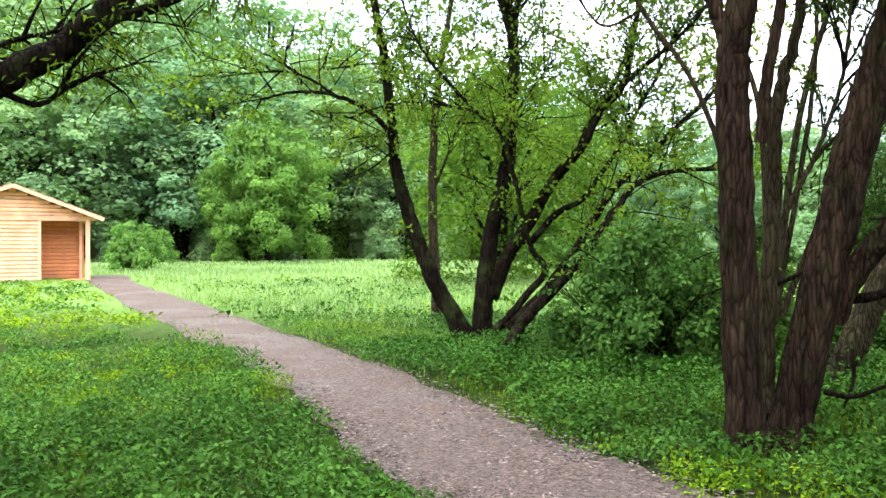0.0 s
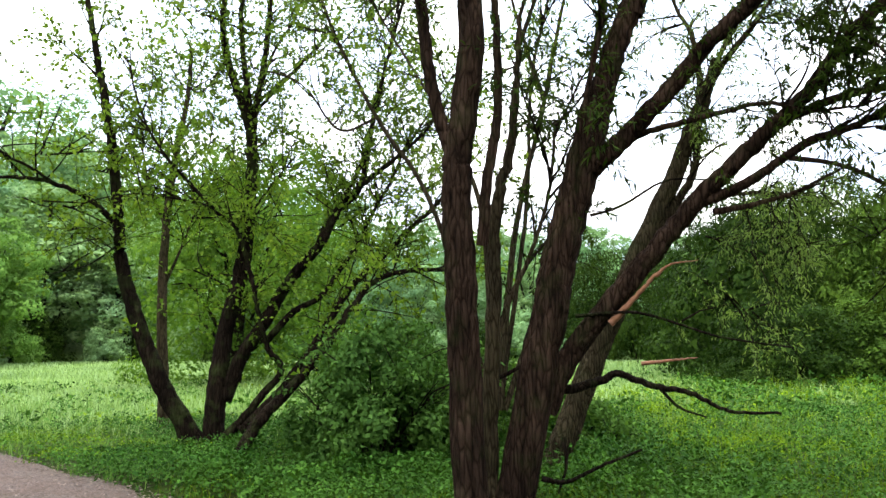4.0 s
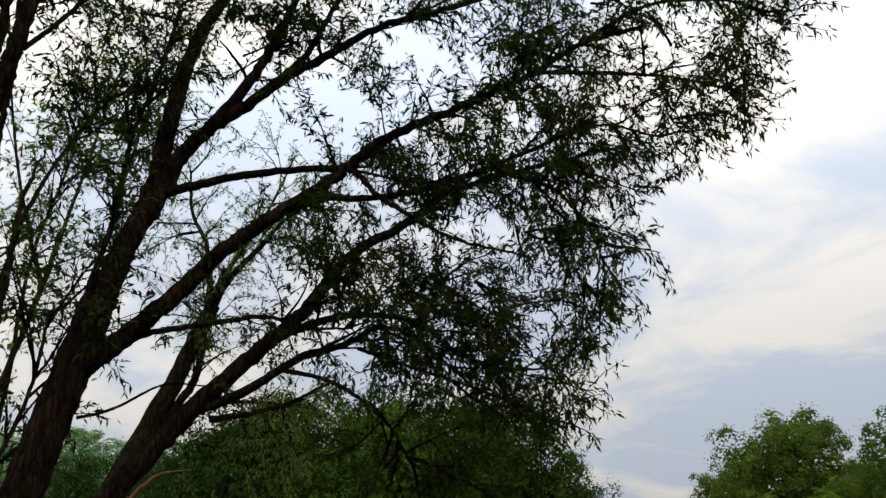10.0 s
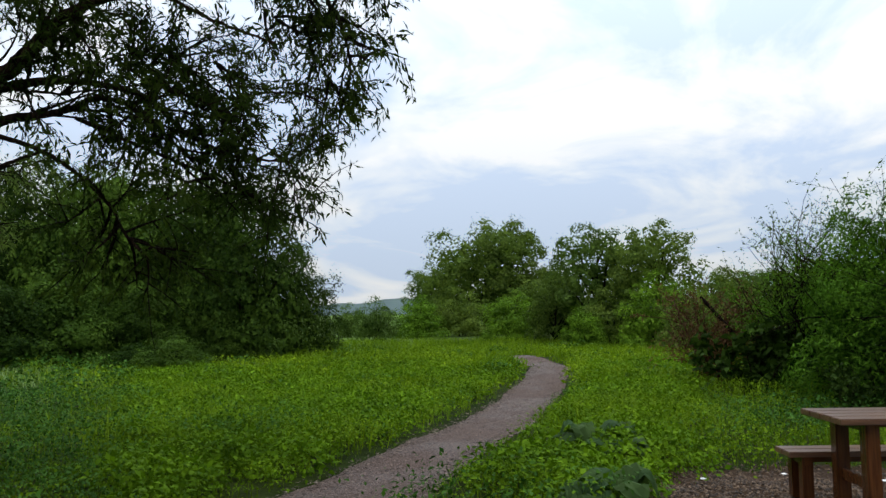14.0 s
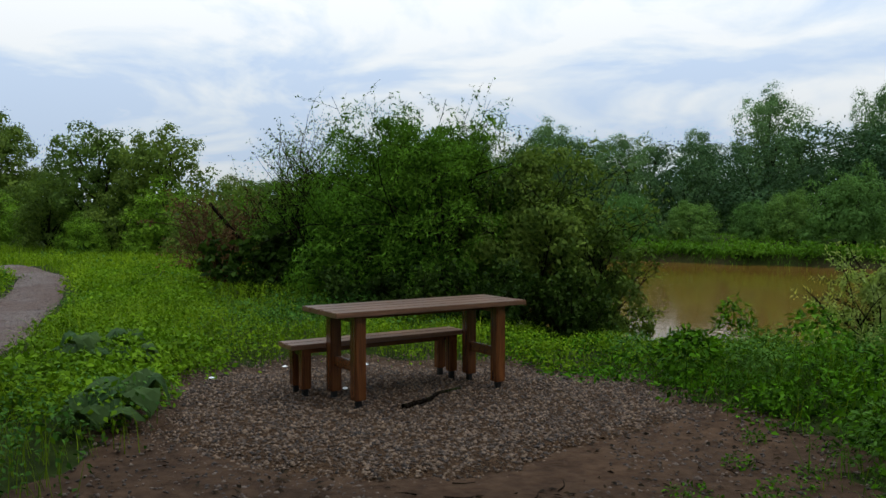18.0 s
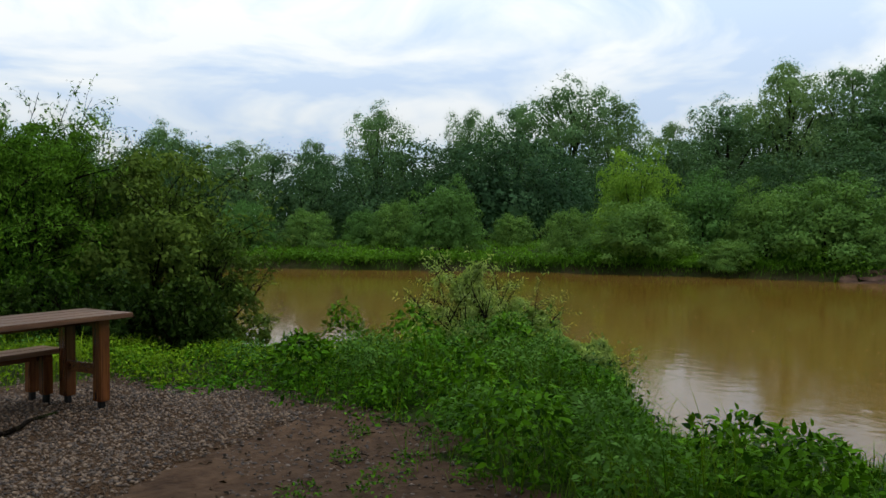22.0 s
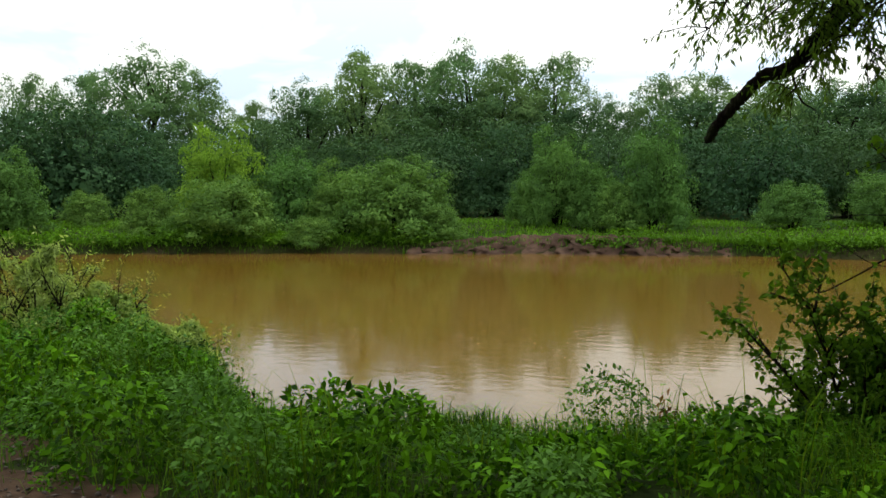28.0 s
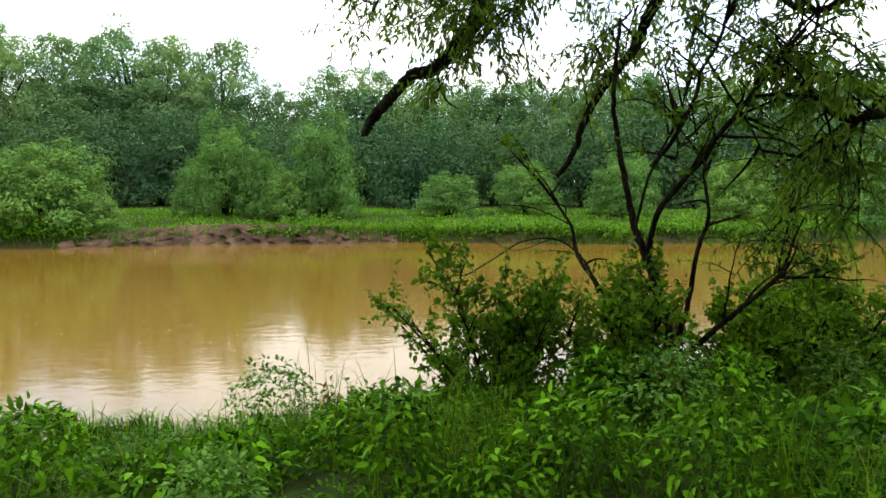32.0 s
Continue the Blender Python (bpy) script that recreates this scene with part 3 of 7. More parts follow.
ni, nj = len(rr), len(aa)
i, j = np.arange(ni - 1)[:, None], np.arange(nj)[None, :]
F = np.stack([i * nj + j, (i + 1) * nj + j, (i + 1) * nj + (j + 1) % nj, i * nj + (j + 1) % nj], -1).reshape(-1, 4)[:, ::-1]
piece("ground", np_mesh("ground", V, F, M_GROUND, True))
tagged(bpy.data.objects["ground"], "green turf over brown soil with a bank down to the river", "ground", kind="structure")

# river
wx = np.concatenate([np.linspace(-400, -30, 12), np.linspace(-28, 60, 60), np.linspace(65, 500, 14)])
Vw, Fw = [], []
for q, x in enumerate(wx):
    a, b = float(far_y(x)) - 1.5, float(near_y(x)) + 1.5
    Vw += [(x, a + (b - a) * s, WATER_Z) for s in np.linspace(0, 1, 8)]
for q in range(len(wx) - 1):
    Fw += [(q * 8 + s, (q + 1) * 8 + s, (q + 1) * 8 + s + 1, q * 8 + s + 1) for s in range(7)]
piece("river_water", np_mesh("river_water", np.array(Vw), np.array(Fw), M_WATER, True))
tagged(bpy.data.objects["river_water"], "smooth muddy ochre river water with faint ripples", "river", kind="structure")

# chip path
T2 = unit(np.gradient(PATH_LINE, axis=0))
Nn = np.stack([T2[:, 1], -T2[:, 0]], 1)
at = np.linspace(0, 1, len(PATH_LINE))
half = path_half(at)
cols = np.linspace(-1, 1, 17)
wob = np.convolve(rng.normal(size=len(at) + 8), np.ones(5) / 5, "same")[4:-4], np.convolve(rng.normal(size=len(at) + 8), np.ones(5) / 5, "same")[4:-4]
rag = 1 + 0.13 * np.where(cols < 0, wob[0][:, None], wob[1][:, None]) * cols ** 2
PX = PATH_LINE[:, None, 0] + Nn[:, None, 0] * cols * half[:, None] * rag
PY = PATH_LINE[:, None, 1] + Nn[:, None, 1] * cols * half[:, None] * rag
PZ = height(PX, PY) + 0.035 * (1 - cols ** 4) + 0.012 + 0.005 * rng.normal(size=PX.shape) * (np.abs(cols) < 0.99)
Vp = np.stack([PX, PY, PZ], -1).reshape(-1, 3)
i, j = np.arange(len(at) - 1)[:, None], np.arange(16)[None, :]
Fp = np.stack([i * 17 + j, i * 17 + j + 1, (i + 1) * 17 + j + 1, (i + 1) * 17 + j], -1).reshape(-1, 4)
piece("path", np_mesh("path", Vp, Fp, M_PATH, True))
tagged(bpy.data.objects["path"], "narrow path of pale pinkish-brown wood chips and gravel", "path", kind="structure")


def disc_patch(name, mat, radii, scale, lift, label):
    a = np.linspace(-180, 180, 120, endpoint=False)
    k = np.linspace(0.02, 1, 26)
    ang = np.radians(a)
    rad = np.interp(a, *radii) * (1 + 0.04 * np.sin(a * 0.21) + 0.03 * np.sin(a * 0.47)) * scale * (1 + 0.025 * rng.normal(size=len(a)))
    X = PAD_C[0] + k[:, None] * rad * np.cos(ang)
    Y = PAD_C[1] + k[:, None] * rad * np.sin(ang)
    Z = height(X, Y) + lift * (1 - k[:, None] ** 6) + 0.006
    n = len(a)
    i, j = np.arange(len(k) - 1)[:, None], np.arange(n)[None, :]
    F = np.stack([i * n + j, (i + 1) * n + j, (i + 1) * n + (j + 1) % n, i * n + (j + 1) % n], -1).reshape(-1, 4)
    return tagged(piece(name, np_mesh(name, np.stack([X, Y, Z], -1).reshape(-1, 3), F, mat, True)), label, "ground", kind="structure")


disc_patch("trodden_earth", M_DIRT, PAD_R, 1.10, 0.015, "bare trodden brown earth round the gravel")
disc_patch("gravel_pad", M_PAD, GRAVEL_R, 1.0, 0.05, "low pad of brown-grey gravel under the picnic table")

# ---------------------------------------------------------------- far trees and bushes


def make_tree(name, label, h, w, leaf, mat, seed, trunk_h=0.28, n_clump=70, each=60, clump_r=0.12, bark=None, lobes=7, spread=0.27, lobe_r=0.22, at=(0, 0, -500), category="tree"):
    """A tree of height h and crown width w: tapered trunk, limbs into each lobe, and billows of leaves over the lobes, with gaps between them."""
    g = np.random.default_rng(seed)
    root = thing(name, label, category, at)
    top = np.array([g.normal() * 0.04 * w, g.normal() * 0.04 * w, h * 0.86])
    trunk = curve([(0, 0, -0.15), (g.normal() * 0.03 * w, g.normal() * 0.03 * w, h * 0.3), (g.normal() * 0.05 * w, g.normal() * 0.05 * w, h * 0.6), top], 10)
    piece("trunk", np_mesh("trunk", *tubes(trunk, h * 0.02 + 0.04, 0.02, 8, 0.8, 0.04), bark or M_DARK_BARK, True), root)
    hc = h * (1 - trunk_h)
    az = np.arange(lobes) * 2.4 + g.random(lobes) * 0.7
    u = (np.arange(lobes) + 0.3 + 0.5 * g.random(lobes)) / lobes
    zz = h * trunk_h + hc * (0.10 + 0.72 * u)
    fall = np.sqrt(np.clip(1 - ((u - 0.42) / 0.72) ** 2, 0.08, 1))
    lc = np.stack([np.cos(az) * w * spread * fall, np.sin(az) * w * spread * fall, zz], 1)
    lr = w * lobe_r * (0.75 + 0.5 * g.random(lobes)) * (0.55 + 0.45 * fall)
    lc = np.vstack([lc, [[0, 0, h * 0.86]], [[w * 0.05, -w * 0.04, h * trunk_h + 0.45 * hc]]])
    lr = np.concatenate([lr, [w * lobe_r * 0.6, w * lobe_r * 1.2]])
    limb = np.stack([curve([trunk[int(np.clip(9 * (c[2] / h - 0.22), 1, 8))], (trunk[6] * 0.3 + c * 0.7) - np.array([0, 0, h * 0.04]), c + np.array([0, 0, r * 0.2])], 7) for c, r in zip(lc[:lobes + 1], lr)])
    piece("limbwork", np_mesh("limbwork", *tubes(limb, h * 0.009 + 0.02, 0.012, 5), bark or M_DARK_BARK, True), root, kind="stuff")
    k = g.choice(len(lc), n_clump, p=lr ** 2 / (lr ** 2).sum())
    d = unit(g.normal(size=(n_clump, 3)) + np.array([0, 0, 0.3]))
    C = lc[k] + d * (lr[k] * (0.70 + 0.42 * g.random(n_clump)))[:, None] * np.array([1, 1, 0.95])
    C[:, 2] = np.clip(C[:, 2], h * trunk_h * 0.6 + 0.02 * h, h * 0.975)
    R = w * clump_r * (0.55 + 0.75 * g.random(n_clump))
    inner = puffs(g, lc, lr * 0.72, np.zeros_like(lc), int(each * 2.0), leaf * 1.35, 0.9, 0.9, 0.0)
    sprigs = puffs(g, C, R * 1.35, d, max(6, each // 5), leaf * 0.9, 0.5, 1.0, 0.5, 0.8)
    piece("crown", np_mesh("crown", *joined([puffs(g, C, R, d, each, leaf, mess=0.15), inner, sprigs]), mat), root)
    return root


def make_bush(name, label, h, w, leaf, mat, seed, n_clump=50, each=60, ratio=0.7, stems=9, clump_r=0.125, at=(0, 0, -500), bark=None):
    """A many-stemmed bush, leafy to the ground, its top and sides in uneven billows."""
    g = np.random.default_rng(seed)
    root = thing(name, label, "bush", at)
    a = g.random(stems) * 2 * np.pi
    rad = w * 0.40 * np.sqrt(g.random(stems))
    tops = np.stack([np.cos(a) * rad, np.sin(a) * rad, h * (0.70 + 0.28 * g.random(stems)) * (1 - 0.55 * (rad / (w * 0.5)) ** 2)], 1)
    st = np.stack([curve([(t[0] * 0.15, t[1] * 0.15, -0.1), (t[0] * 0.45, t[1] * 0.45, t[2] * 0.5), t], 5) for t in tops])
    piece("stemwork", np_mesh("stemwork", *tubes(st, 0.012 * h + 0.012, 0.008, 3), bark or M_DARK_BARK, True), root, kind="stuff")
    d = unit(g.normal(size=(n_clump, 3)))
    d[:, 2] = np.abs(d[:, 2]) * 1.1 - 0.08
    turn = np.arctan2(d[:, 1], d[:, 0])
    bulge = 0.84 + 0.13 * np.sin(3 * turn + seed) * np.sin(4 * d[:, 2] + seed) + 0.10 * g.normal(size=n_clump)
    C = d * np.array([w * 0.40, w * 0.40, h * 0.84]) * bulge[:, None]
    C[:, 2] = np.clip(C[:, 2] + h * 0.04, 0.05 * h, h * 0.95)
    C = np.vstack([C, tops])
    out = np.vstack([d, np.tile([[0, 0, 1.0]], (stems, 1))])
    R = clump_r * w * (0.6 + 0.7 * g.random(len(C)))
    cc = np.array([[0, 0, h * 0.42], [w * 0.17, 0, h * 0.30], [-w * 0.17, 0.05 * w, h * 0.30], [0, w * 0.17, h * 0.28], [0.03 * w, -w * 0.17, h * 0.28]])
    core = puffs(g, cc, np.array([0.27, 0.2, 0.2, 0.2, 0.2]) * w, np.zeros((5, 3)), int(each * 3.0), leaf * 1.6, 0.9, h / w * 1.15, 0.0)
    sprigs = puffs(g, C, R * 1.35, out, max(5, each // 6), leaf * 0.9, 0.45, 1.0, 0.5, 0.8)
    piece("foliage", np_mesh("foliage", *joined([puffs(g, C, R, out, each, leaf, ratio), core, sprigs]), mat), root)
    return root


def stand(src, az, d, scale, turn, label="", group="", wide=1.0, sink=0.0):
    x, y = polar(az, d)
    z = float(height(x, y)) - sink
    ob = copy_thing(src, pose(x, y, z, 0, 0, turn) @ Matrix.Diagonal((scale * wide, scale * wide, scale, 1)))
    return tagged(ob, label, "", group)


def remove(root):
    for o in (*root.children_recursive, root):
        bpy.data.objects.remove(o)


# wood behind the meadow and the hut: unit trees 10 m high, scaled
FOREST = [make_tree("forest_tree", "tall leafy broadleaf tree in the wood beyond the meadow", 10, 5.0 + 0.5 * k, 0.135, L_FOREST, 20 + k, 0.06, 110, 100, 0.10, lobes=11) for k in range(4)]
g = np.random.default_rng(3)
tops = ((-36, -30, -20, -14, -10, -7, -4.5, -1, 2, 7, 11, 14, 17, 22, 30, 40), (18.5, 18.5, 18.2, 17.8, 16.4, 14.6, 13.2, 11.8, 11.6, 11.2, 10.6, 10.0, 9.0, 8.4, 8.0, 8.0))
for row, (d0, share, stepaz) in enumerate(((70, 0.70, 3.6), (82, 0.88, 4.2), (94, 1.0, 4.6))):
    for q, az in enumerate(np.arange(-37 + row, 38, stepaz)):
        d = d0 + g.normal() * 2.2 + (0 if az < 20 else -6)
        a = az + g.normal() * 0.6
        el = float(np.interp(a, *tops)) * share * (0.93 + 0.14 * g.random())
        x, y = polar(a, d)
        h = d * math.tan(radians(el)) + 1.5 - float(height(x, y))
        stand(FOREST[(q + row) % 4], a, d, max(h, 5) / 9.9, g.random() * 360, group="trees of the wood", wide=1.15 + 0.3 * g.random() + (0.25 if row == 0 else 0))
UNDER = [make_bush("understorey_bush", "dark leafy bush at the foot of the wood", 3.4, 4.6, 0.16, m, 60 + k, 46, 80) for k, m in enumerate((L_FOREST, L_DEEP))]
for q, az in enumerate(np.arange(-34, 40, 2.9)):
    stand(UNDER[q % 2], az + g.normal() * 0.5, 66 + g.normal() * 2.0 - (10 if az > 8 else 0), 0.6 + 0.5 * g.random(), g.random() * 360, group="bushes along the wood")
for o in FOREST + UNDER:
    remove(o)

# the bright round tree standing forward of the wood, and its small neighbours
bright = make_tree("maple_tree", "full round bright green tree standing in front of the wood", 11.0, 10.4, 0.20, L_MAPLE, 5, 0.02, 230, 170, 0.075, lobes=16, spread=0.30, lobe_r=0.19)
x, y = polar(-12.3, 62)
bright.location = (x, y, float(height(x, y)))
small = make_bush("young_bush", "small bright green bush at the meadow's edge", 2.6, 3.4, 0.15, L_MAPLE, 8, 44, 70)
for az, d, s in ((-21.0, 46, 1.0), (-15.0, 60, 0.7), (-8.6, 66, 0.8), (-19.4, 58, 0.9)):
    stand(small, az, d, s, az * 40, group="young bushes")
remove(small)

# round crown of a lower tree close behind the spreading one
hill_tree = make_tree("round_tree", "low round-crowned tree with fresh yellow-green leaves", 7.9, 8.4, 0.12, L_MID, 31, 0.02, 230, 130, 0.09, lobes=14, spread=0.30)
x, y = polar(4.0, 28)
hill_tree.location = (x, y, float(height(x, y)))

# dark bushy growth beyond the near meadow
THICK = [make_bush("thicket_bush", "dense dark green bush at the edge of the meadow", 5, 6.5, 0.115, m, 80 + k, 120, 120, clump_r=0.10) for k, m in enumerate((L_DEEP, L_THICK, L_EDGE))]
for q, (az, d, h, wide) in enumerate(((28.5, 58, 8.6, 1.0), (32, 53, 8.0, 1.0), (35.5, 47, 7.4, 1.0), (39, 30, 7.4, 1.1), (44, 31, 7.4, 1.0), (49, 30, 7.0, 1.05), (53, 31, 6.9, 1.05), (57.2, 30, 6.9, 1.0), (60.2, 31, 4.2, 0.75), (46, 27, 3.0, 0.8), (51, 27.5, 2.6, 0.7), (41, 26, 2.8, 0.8), (42, 35, 7.6, 1.0), (47, 35, 7.6, 1.0), (51, 35, 7.4, 1.0), (55, 34, 7.4, 1.0), (38, 36, 7.0, 1.0), (37.5, 44, 2.4, 0.7), (56, 28, 1.7, 0.5), (53, 23, 1.0, 0.42), (51, 24, 0.8, 0.4))):
    stand(THICK[0 if az < 43 else 2 if az < 56 and q % 2 else 1], az, d, h / 5, q * 77, group="thicket bushes", wide=wide * 5 / h * (0.9 + 0.1 * h / 5))
for o in THICK:
    remove(o)

# trees where the path goes out of sight
gap_tree = make_tree("willow_tree", "broad round grey-green willow beyond the path", 8, 9, 0.19, L_ALDER, 91, 0.03, 200, 110, 0.085, lobes=14, spread=0.29)
gap_sparse = make_tree("alder_tree", "thin open tree with a leaning dark stem", 5.7, 5.4, 0.13, L_ALDER, 92, 0.14, 120, 70, 0.085, lobes=12, spread=0.32, lobe_r=0.17)
gap_bush = make_bush("scrub_bush", "loose olive-green scrub beside the path", 3, 4, 0.105, L_ALDER, 93, 70, 80)
gap_green = make_bush("green_bush", "leafy green bush where the path bends", 3, 4, 0.105, L_BUSH, 94, 70, 90)
for az, d, s, wd in ((74.3, 60, 0.97, 1.1), (70.9, 66, 0.66, 1.0), (78.5, 62, 0.6, 1.0), (92.5, 46, 0.42, 1.3), (96, 48, 0.5, 1.3)):
    stand(gap_tree, az, d, s, az * 13, group="far willows", wide=wd)
for az, d, s in ((82.2, 38, 0.94), (85.8, 36, 0.90), (79.2, 40, 0.60), (90.2, 38, 0.58)):
    stand(gap_sparse, az, d, s, az * 31, group="open trees")
for q, (az, d, s, wd) in enumerate(((66.5, 47, 0.80, 1.0), (69.5, 50, 0.85, 1.1), (64.6, 52, 0.7, 1.0), (72.4, 52, 0.95, 1.1), (76.0, 44, 0.85, 1.1), (79.5, 41, 0.9, 1.1), (83.0, 36, 0.85, 1.1), (86.6, 33, 0.95, 1.1), (88.2, 29, 0.7, 1.0), (81.0, 34, 0.55, 1.0), (90.5, 34, 0.9, 1.2))):
    stand((gap_bush, gap_green)[(q * 3 + 1) % 5 // 3 if q < 6 else q % 2], az, d, s, az * 17, group="scrub by the path", wide=wd)
for o in (gap_tree, gap_sparse, gap_bush, gap_green):
    remove(o)

# trees on the other side of the river
FAR = [make_tree("poplar_willow", "tall grey-green willow on the far river bank", 10, 6.8, 0.13, L_OLIVE, 110 + k, 0.05, 150, 100, 0.105, lobes=13, spread=0.29, lobe_r=0.20) for k in range(3)]
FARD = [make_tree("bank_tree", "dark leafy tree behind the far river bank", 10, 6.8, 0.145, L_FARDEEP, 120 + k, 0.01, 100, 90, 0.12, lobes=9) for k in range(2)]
for q, (az, el, d, wd) in enumerate(((107, 6.3, 58, 1.0), (112.4, 6.9, 58, 1.0), (117.5, 5.8, 58, 1.1), (122.7, 6.2, 60, 0.8), (127.0, 8.6, 60, 0.85), (133.5, 8.2, 58, 0.75), (136.6, 8.9, 59, 0.9), (140.2, 10.3, 57, 1.0), (143.6, 9.0, 58, 0.85), (147.2, 7.3, 60, 0.8), (150.6, 8.6, 57, 0.9), (154.4, 10.6, 56, 0.95), (158.2, 10.6, 57, 0.9), (161.6, 11.3, 57, 0.95), (164.8, 10.4, 58, 0.9), (168.0, 10.8, 58, 0.9), (171.8, 7.5, 60, 0.9), (175.4, 8.9, 60, 0.9), (178.8, 9.1, 61, 0.9), (182.4, 8.6, 60, 1.0), (185.6, 8.0, 60, 1.0), (188.6, 8.4, 60, 1.0), (192, 8.0, 60, 1.0), (195, 8.4, 60, 1.0), (197.5, 8.6, 60, 1.0), (202.5, 8.3, 60, 1.0), (208, 8.4, 61, 1.1), (214, 8.2, 62, 1.1), (220, 8.0, 62, 1.2))):
    d *= 1.85
    x, y = polar(az, d)
    h = d * math.tan(radians(el)) + 1.5 - float(height(x, y))
    stand(FAR[q % 3], az, d, h / 9.9, q * 67, group="trees on the far bank", wide=wd)
for q, az in enumerate(np.arange(104, 222, 3.1)):
    d = 118 + 6 * g.random() - (25 if q % 3 == 0 else 0)
    el = 4.6 + 1.0 * g.random() + (1.8 if 150 < az < 170 or az > 177 else 0)
    x, y = polar(az, d)
    stand(FARD[q % 2], az + g.normal() * 0.4, d, (d * math.tan(radians(el)) + 1.2) / 9.9, q * 91, group="trees on the far bank", wide=1.6)
for o in FAR + FARD:
    remove(o)
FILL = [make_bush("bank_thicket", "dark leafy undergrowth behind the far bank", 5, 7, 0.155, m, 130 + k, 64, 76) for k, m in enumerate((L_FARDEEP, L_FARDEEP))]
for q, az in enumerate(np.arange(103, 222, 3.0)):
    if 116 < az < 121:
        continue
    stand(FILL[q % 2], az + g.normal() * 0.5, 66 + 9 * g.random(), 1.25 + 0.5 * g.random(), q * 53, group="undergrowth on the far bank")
for o in FILL:
    remove(o)
SIDE = [make_bush("river_willow_bush", lab, 4, 5.6, 0.115, m, 140 + k, 110, 100, clump_r=0.095) for k, (m, lab) in enumerate(((L_SIDE, "rounded bright green willow bush on the river's edge"), (L_SIDE, "rounded grey-green willow bush on the far bank"), (L_FRESH, "fresh yellow-green bush on the far bank")))]
for k, az, d, top, wid in ((1, 131.8, 49, 3.3, 5.6), (0, 128.2, 52, 1.9, 4.2), (0, 125.9, 54, 1.2, 3.4), (2, 145.0, 47, 5.4, 6.2), (1, 149.6, 47, 3.7, 6.0), (0, 140.4, 46, 1.3, 4.0), (0, 145.4, 43.0, 2.1, 6.4), (0, 157.0, 43.0, 3.6, 7.4), (1, 153.2, 45.5, 3.0, 5.2), (0, 142.2, 44.0, -0.6, 2.6), (0, 151.0, 41.3, -0.8, 3.2), (0, 159.6, 42.0, 0.3, 4.0), (1, 168.2, 51, 5.3, 5.4), (0, 170.6, 50, 3.0, 4.2), (1, 174.8, 49, 5.6, 5.6), (0, 172.5, 48, 1.8, 4.0), (0, 166.5, 53, 2.4, 4.0), (0, 183.5, 52, 1.6, 5.0), (0, 189, 53, 2.4, 5.4), (1, 196, 52, 3.0, 5.6), (0, 203, 52, 2.6, 5.6), (0, 211, 52, 3.2, 6.2), (0, 122, 55, 1.2, 4.4), (0, 118, 54, 1.8, 4.6), (0, 136.5, 52, 0.9, 3.6)):
    x, y = polar(az, d)
    h = d * math.tan(radians(top)) + 1.5 - float(height(x, y))
    stand(SIDE[k], az, d, h / 4, az * 23, group="willow bushes on the far bank", wide=wid / 5.6 / (h / 4))
for o in SIDE:
    remove(o)

# ---------------------------------------------------------------- near trees, grown limb by limb


def big_tree(name, label, category, limbs, bark, leafmat, g, branch, twig, leaf, twig_mat=None, leaf_label="", skip=(), extra_lines=(), broad=False):
    """limbs: (part name, bark or None, points, base radius, tip radius). branch: (count, length range, rise, droop); twig: (count, length range, droop); leaf: (each, length, ratio, hang)."""
    root = thing(name, label, category, limbs[0][2][0])
    o = np.array(limbs[0][2][0], float)
    lines = []
    for k, (pname, mat, pts, r0, r1) in enumerate(limbs):
        c = curve(pts, 8 * len(pts))
        c = c + rng.normal(size=c.shape) * min(0.006, r0 * 0.08)
        big = r0 > 0.07
        V, F = tubes(c - o, r0, r1, 36 if big else 8, 0.85, 0.014, 0.03 if big else 0.05)
        if k == 0 and big:
            foot = np.clip(1 - (V[:, 2:3] + o[2]) / 0.35, 0, 1) ** 2
            V[:, :2] += (V[:, :2] - (c[0] - o)[:2]) * foot * 0.45
        piece(pname, np_mesh(pname, V, F, mat or bark, True), root)
        if k not in skip:
            lines.append(c)
    lines += list(extra_lines)
    n, lr_, rise, droop = branch
    B = grow(g, lines, n, lr_, rise, droop, 0.8, 7, 0.38)
    V, F = tubes(B - o, 0.008 + 0.008 * g.random(n), 0.003, 5)
    piece("branchwork", np_mesh("branchwork", V, F, twig_mat or M_TWIG, True), root, kind="stuff")
    n2, lr2, dr2 = twig
    A = grow(g, lines + list(B) + list(B), n2, lr2, 0.1, dr2, 0.9, 4, 0.22)
    V, F = tubes(A - o, 0.006, 0.002, 3)
    piece("twigwork", np_mesh("twigwork", V, F, twig_mat or M_TWIG), root, kind="stuff")
    each, ln, ratio, hang = leaf
    V, F = leafy(g, A, each, ln, ratio, hang, broad=broad)
    piece("foliage", np_mesh("foliage", V - o, F, leafmat), root, leaf_label)
    return root


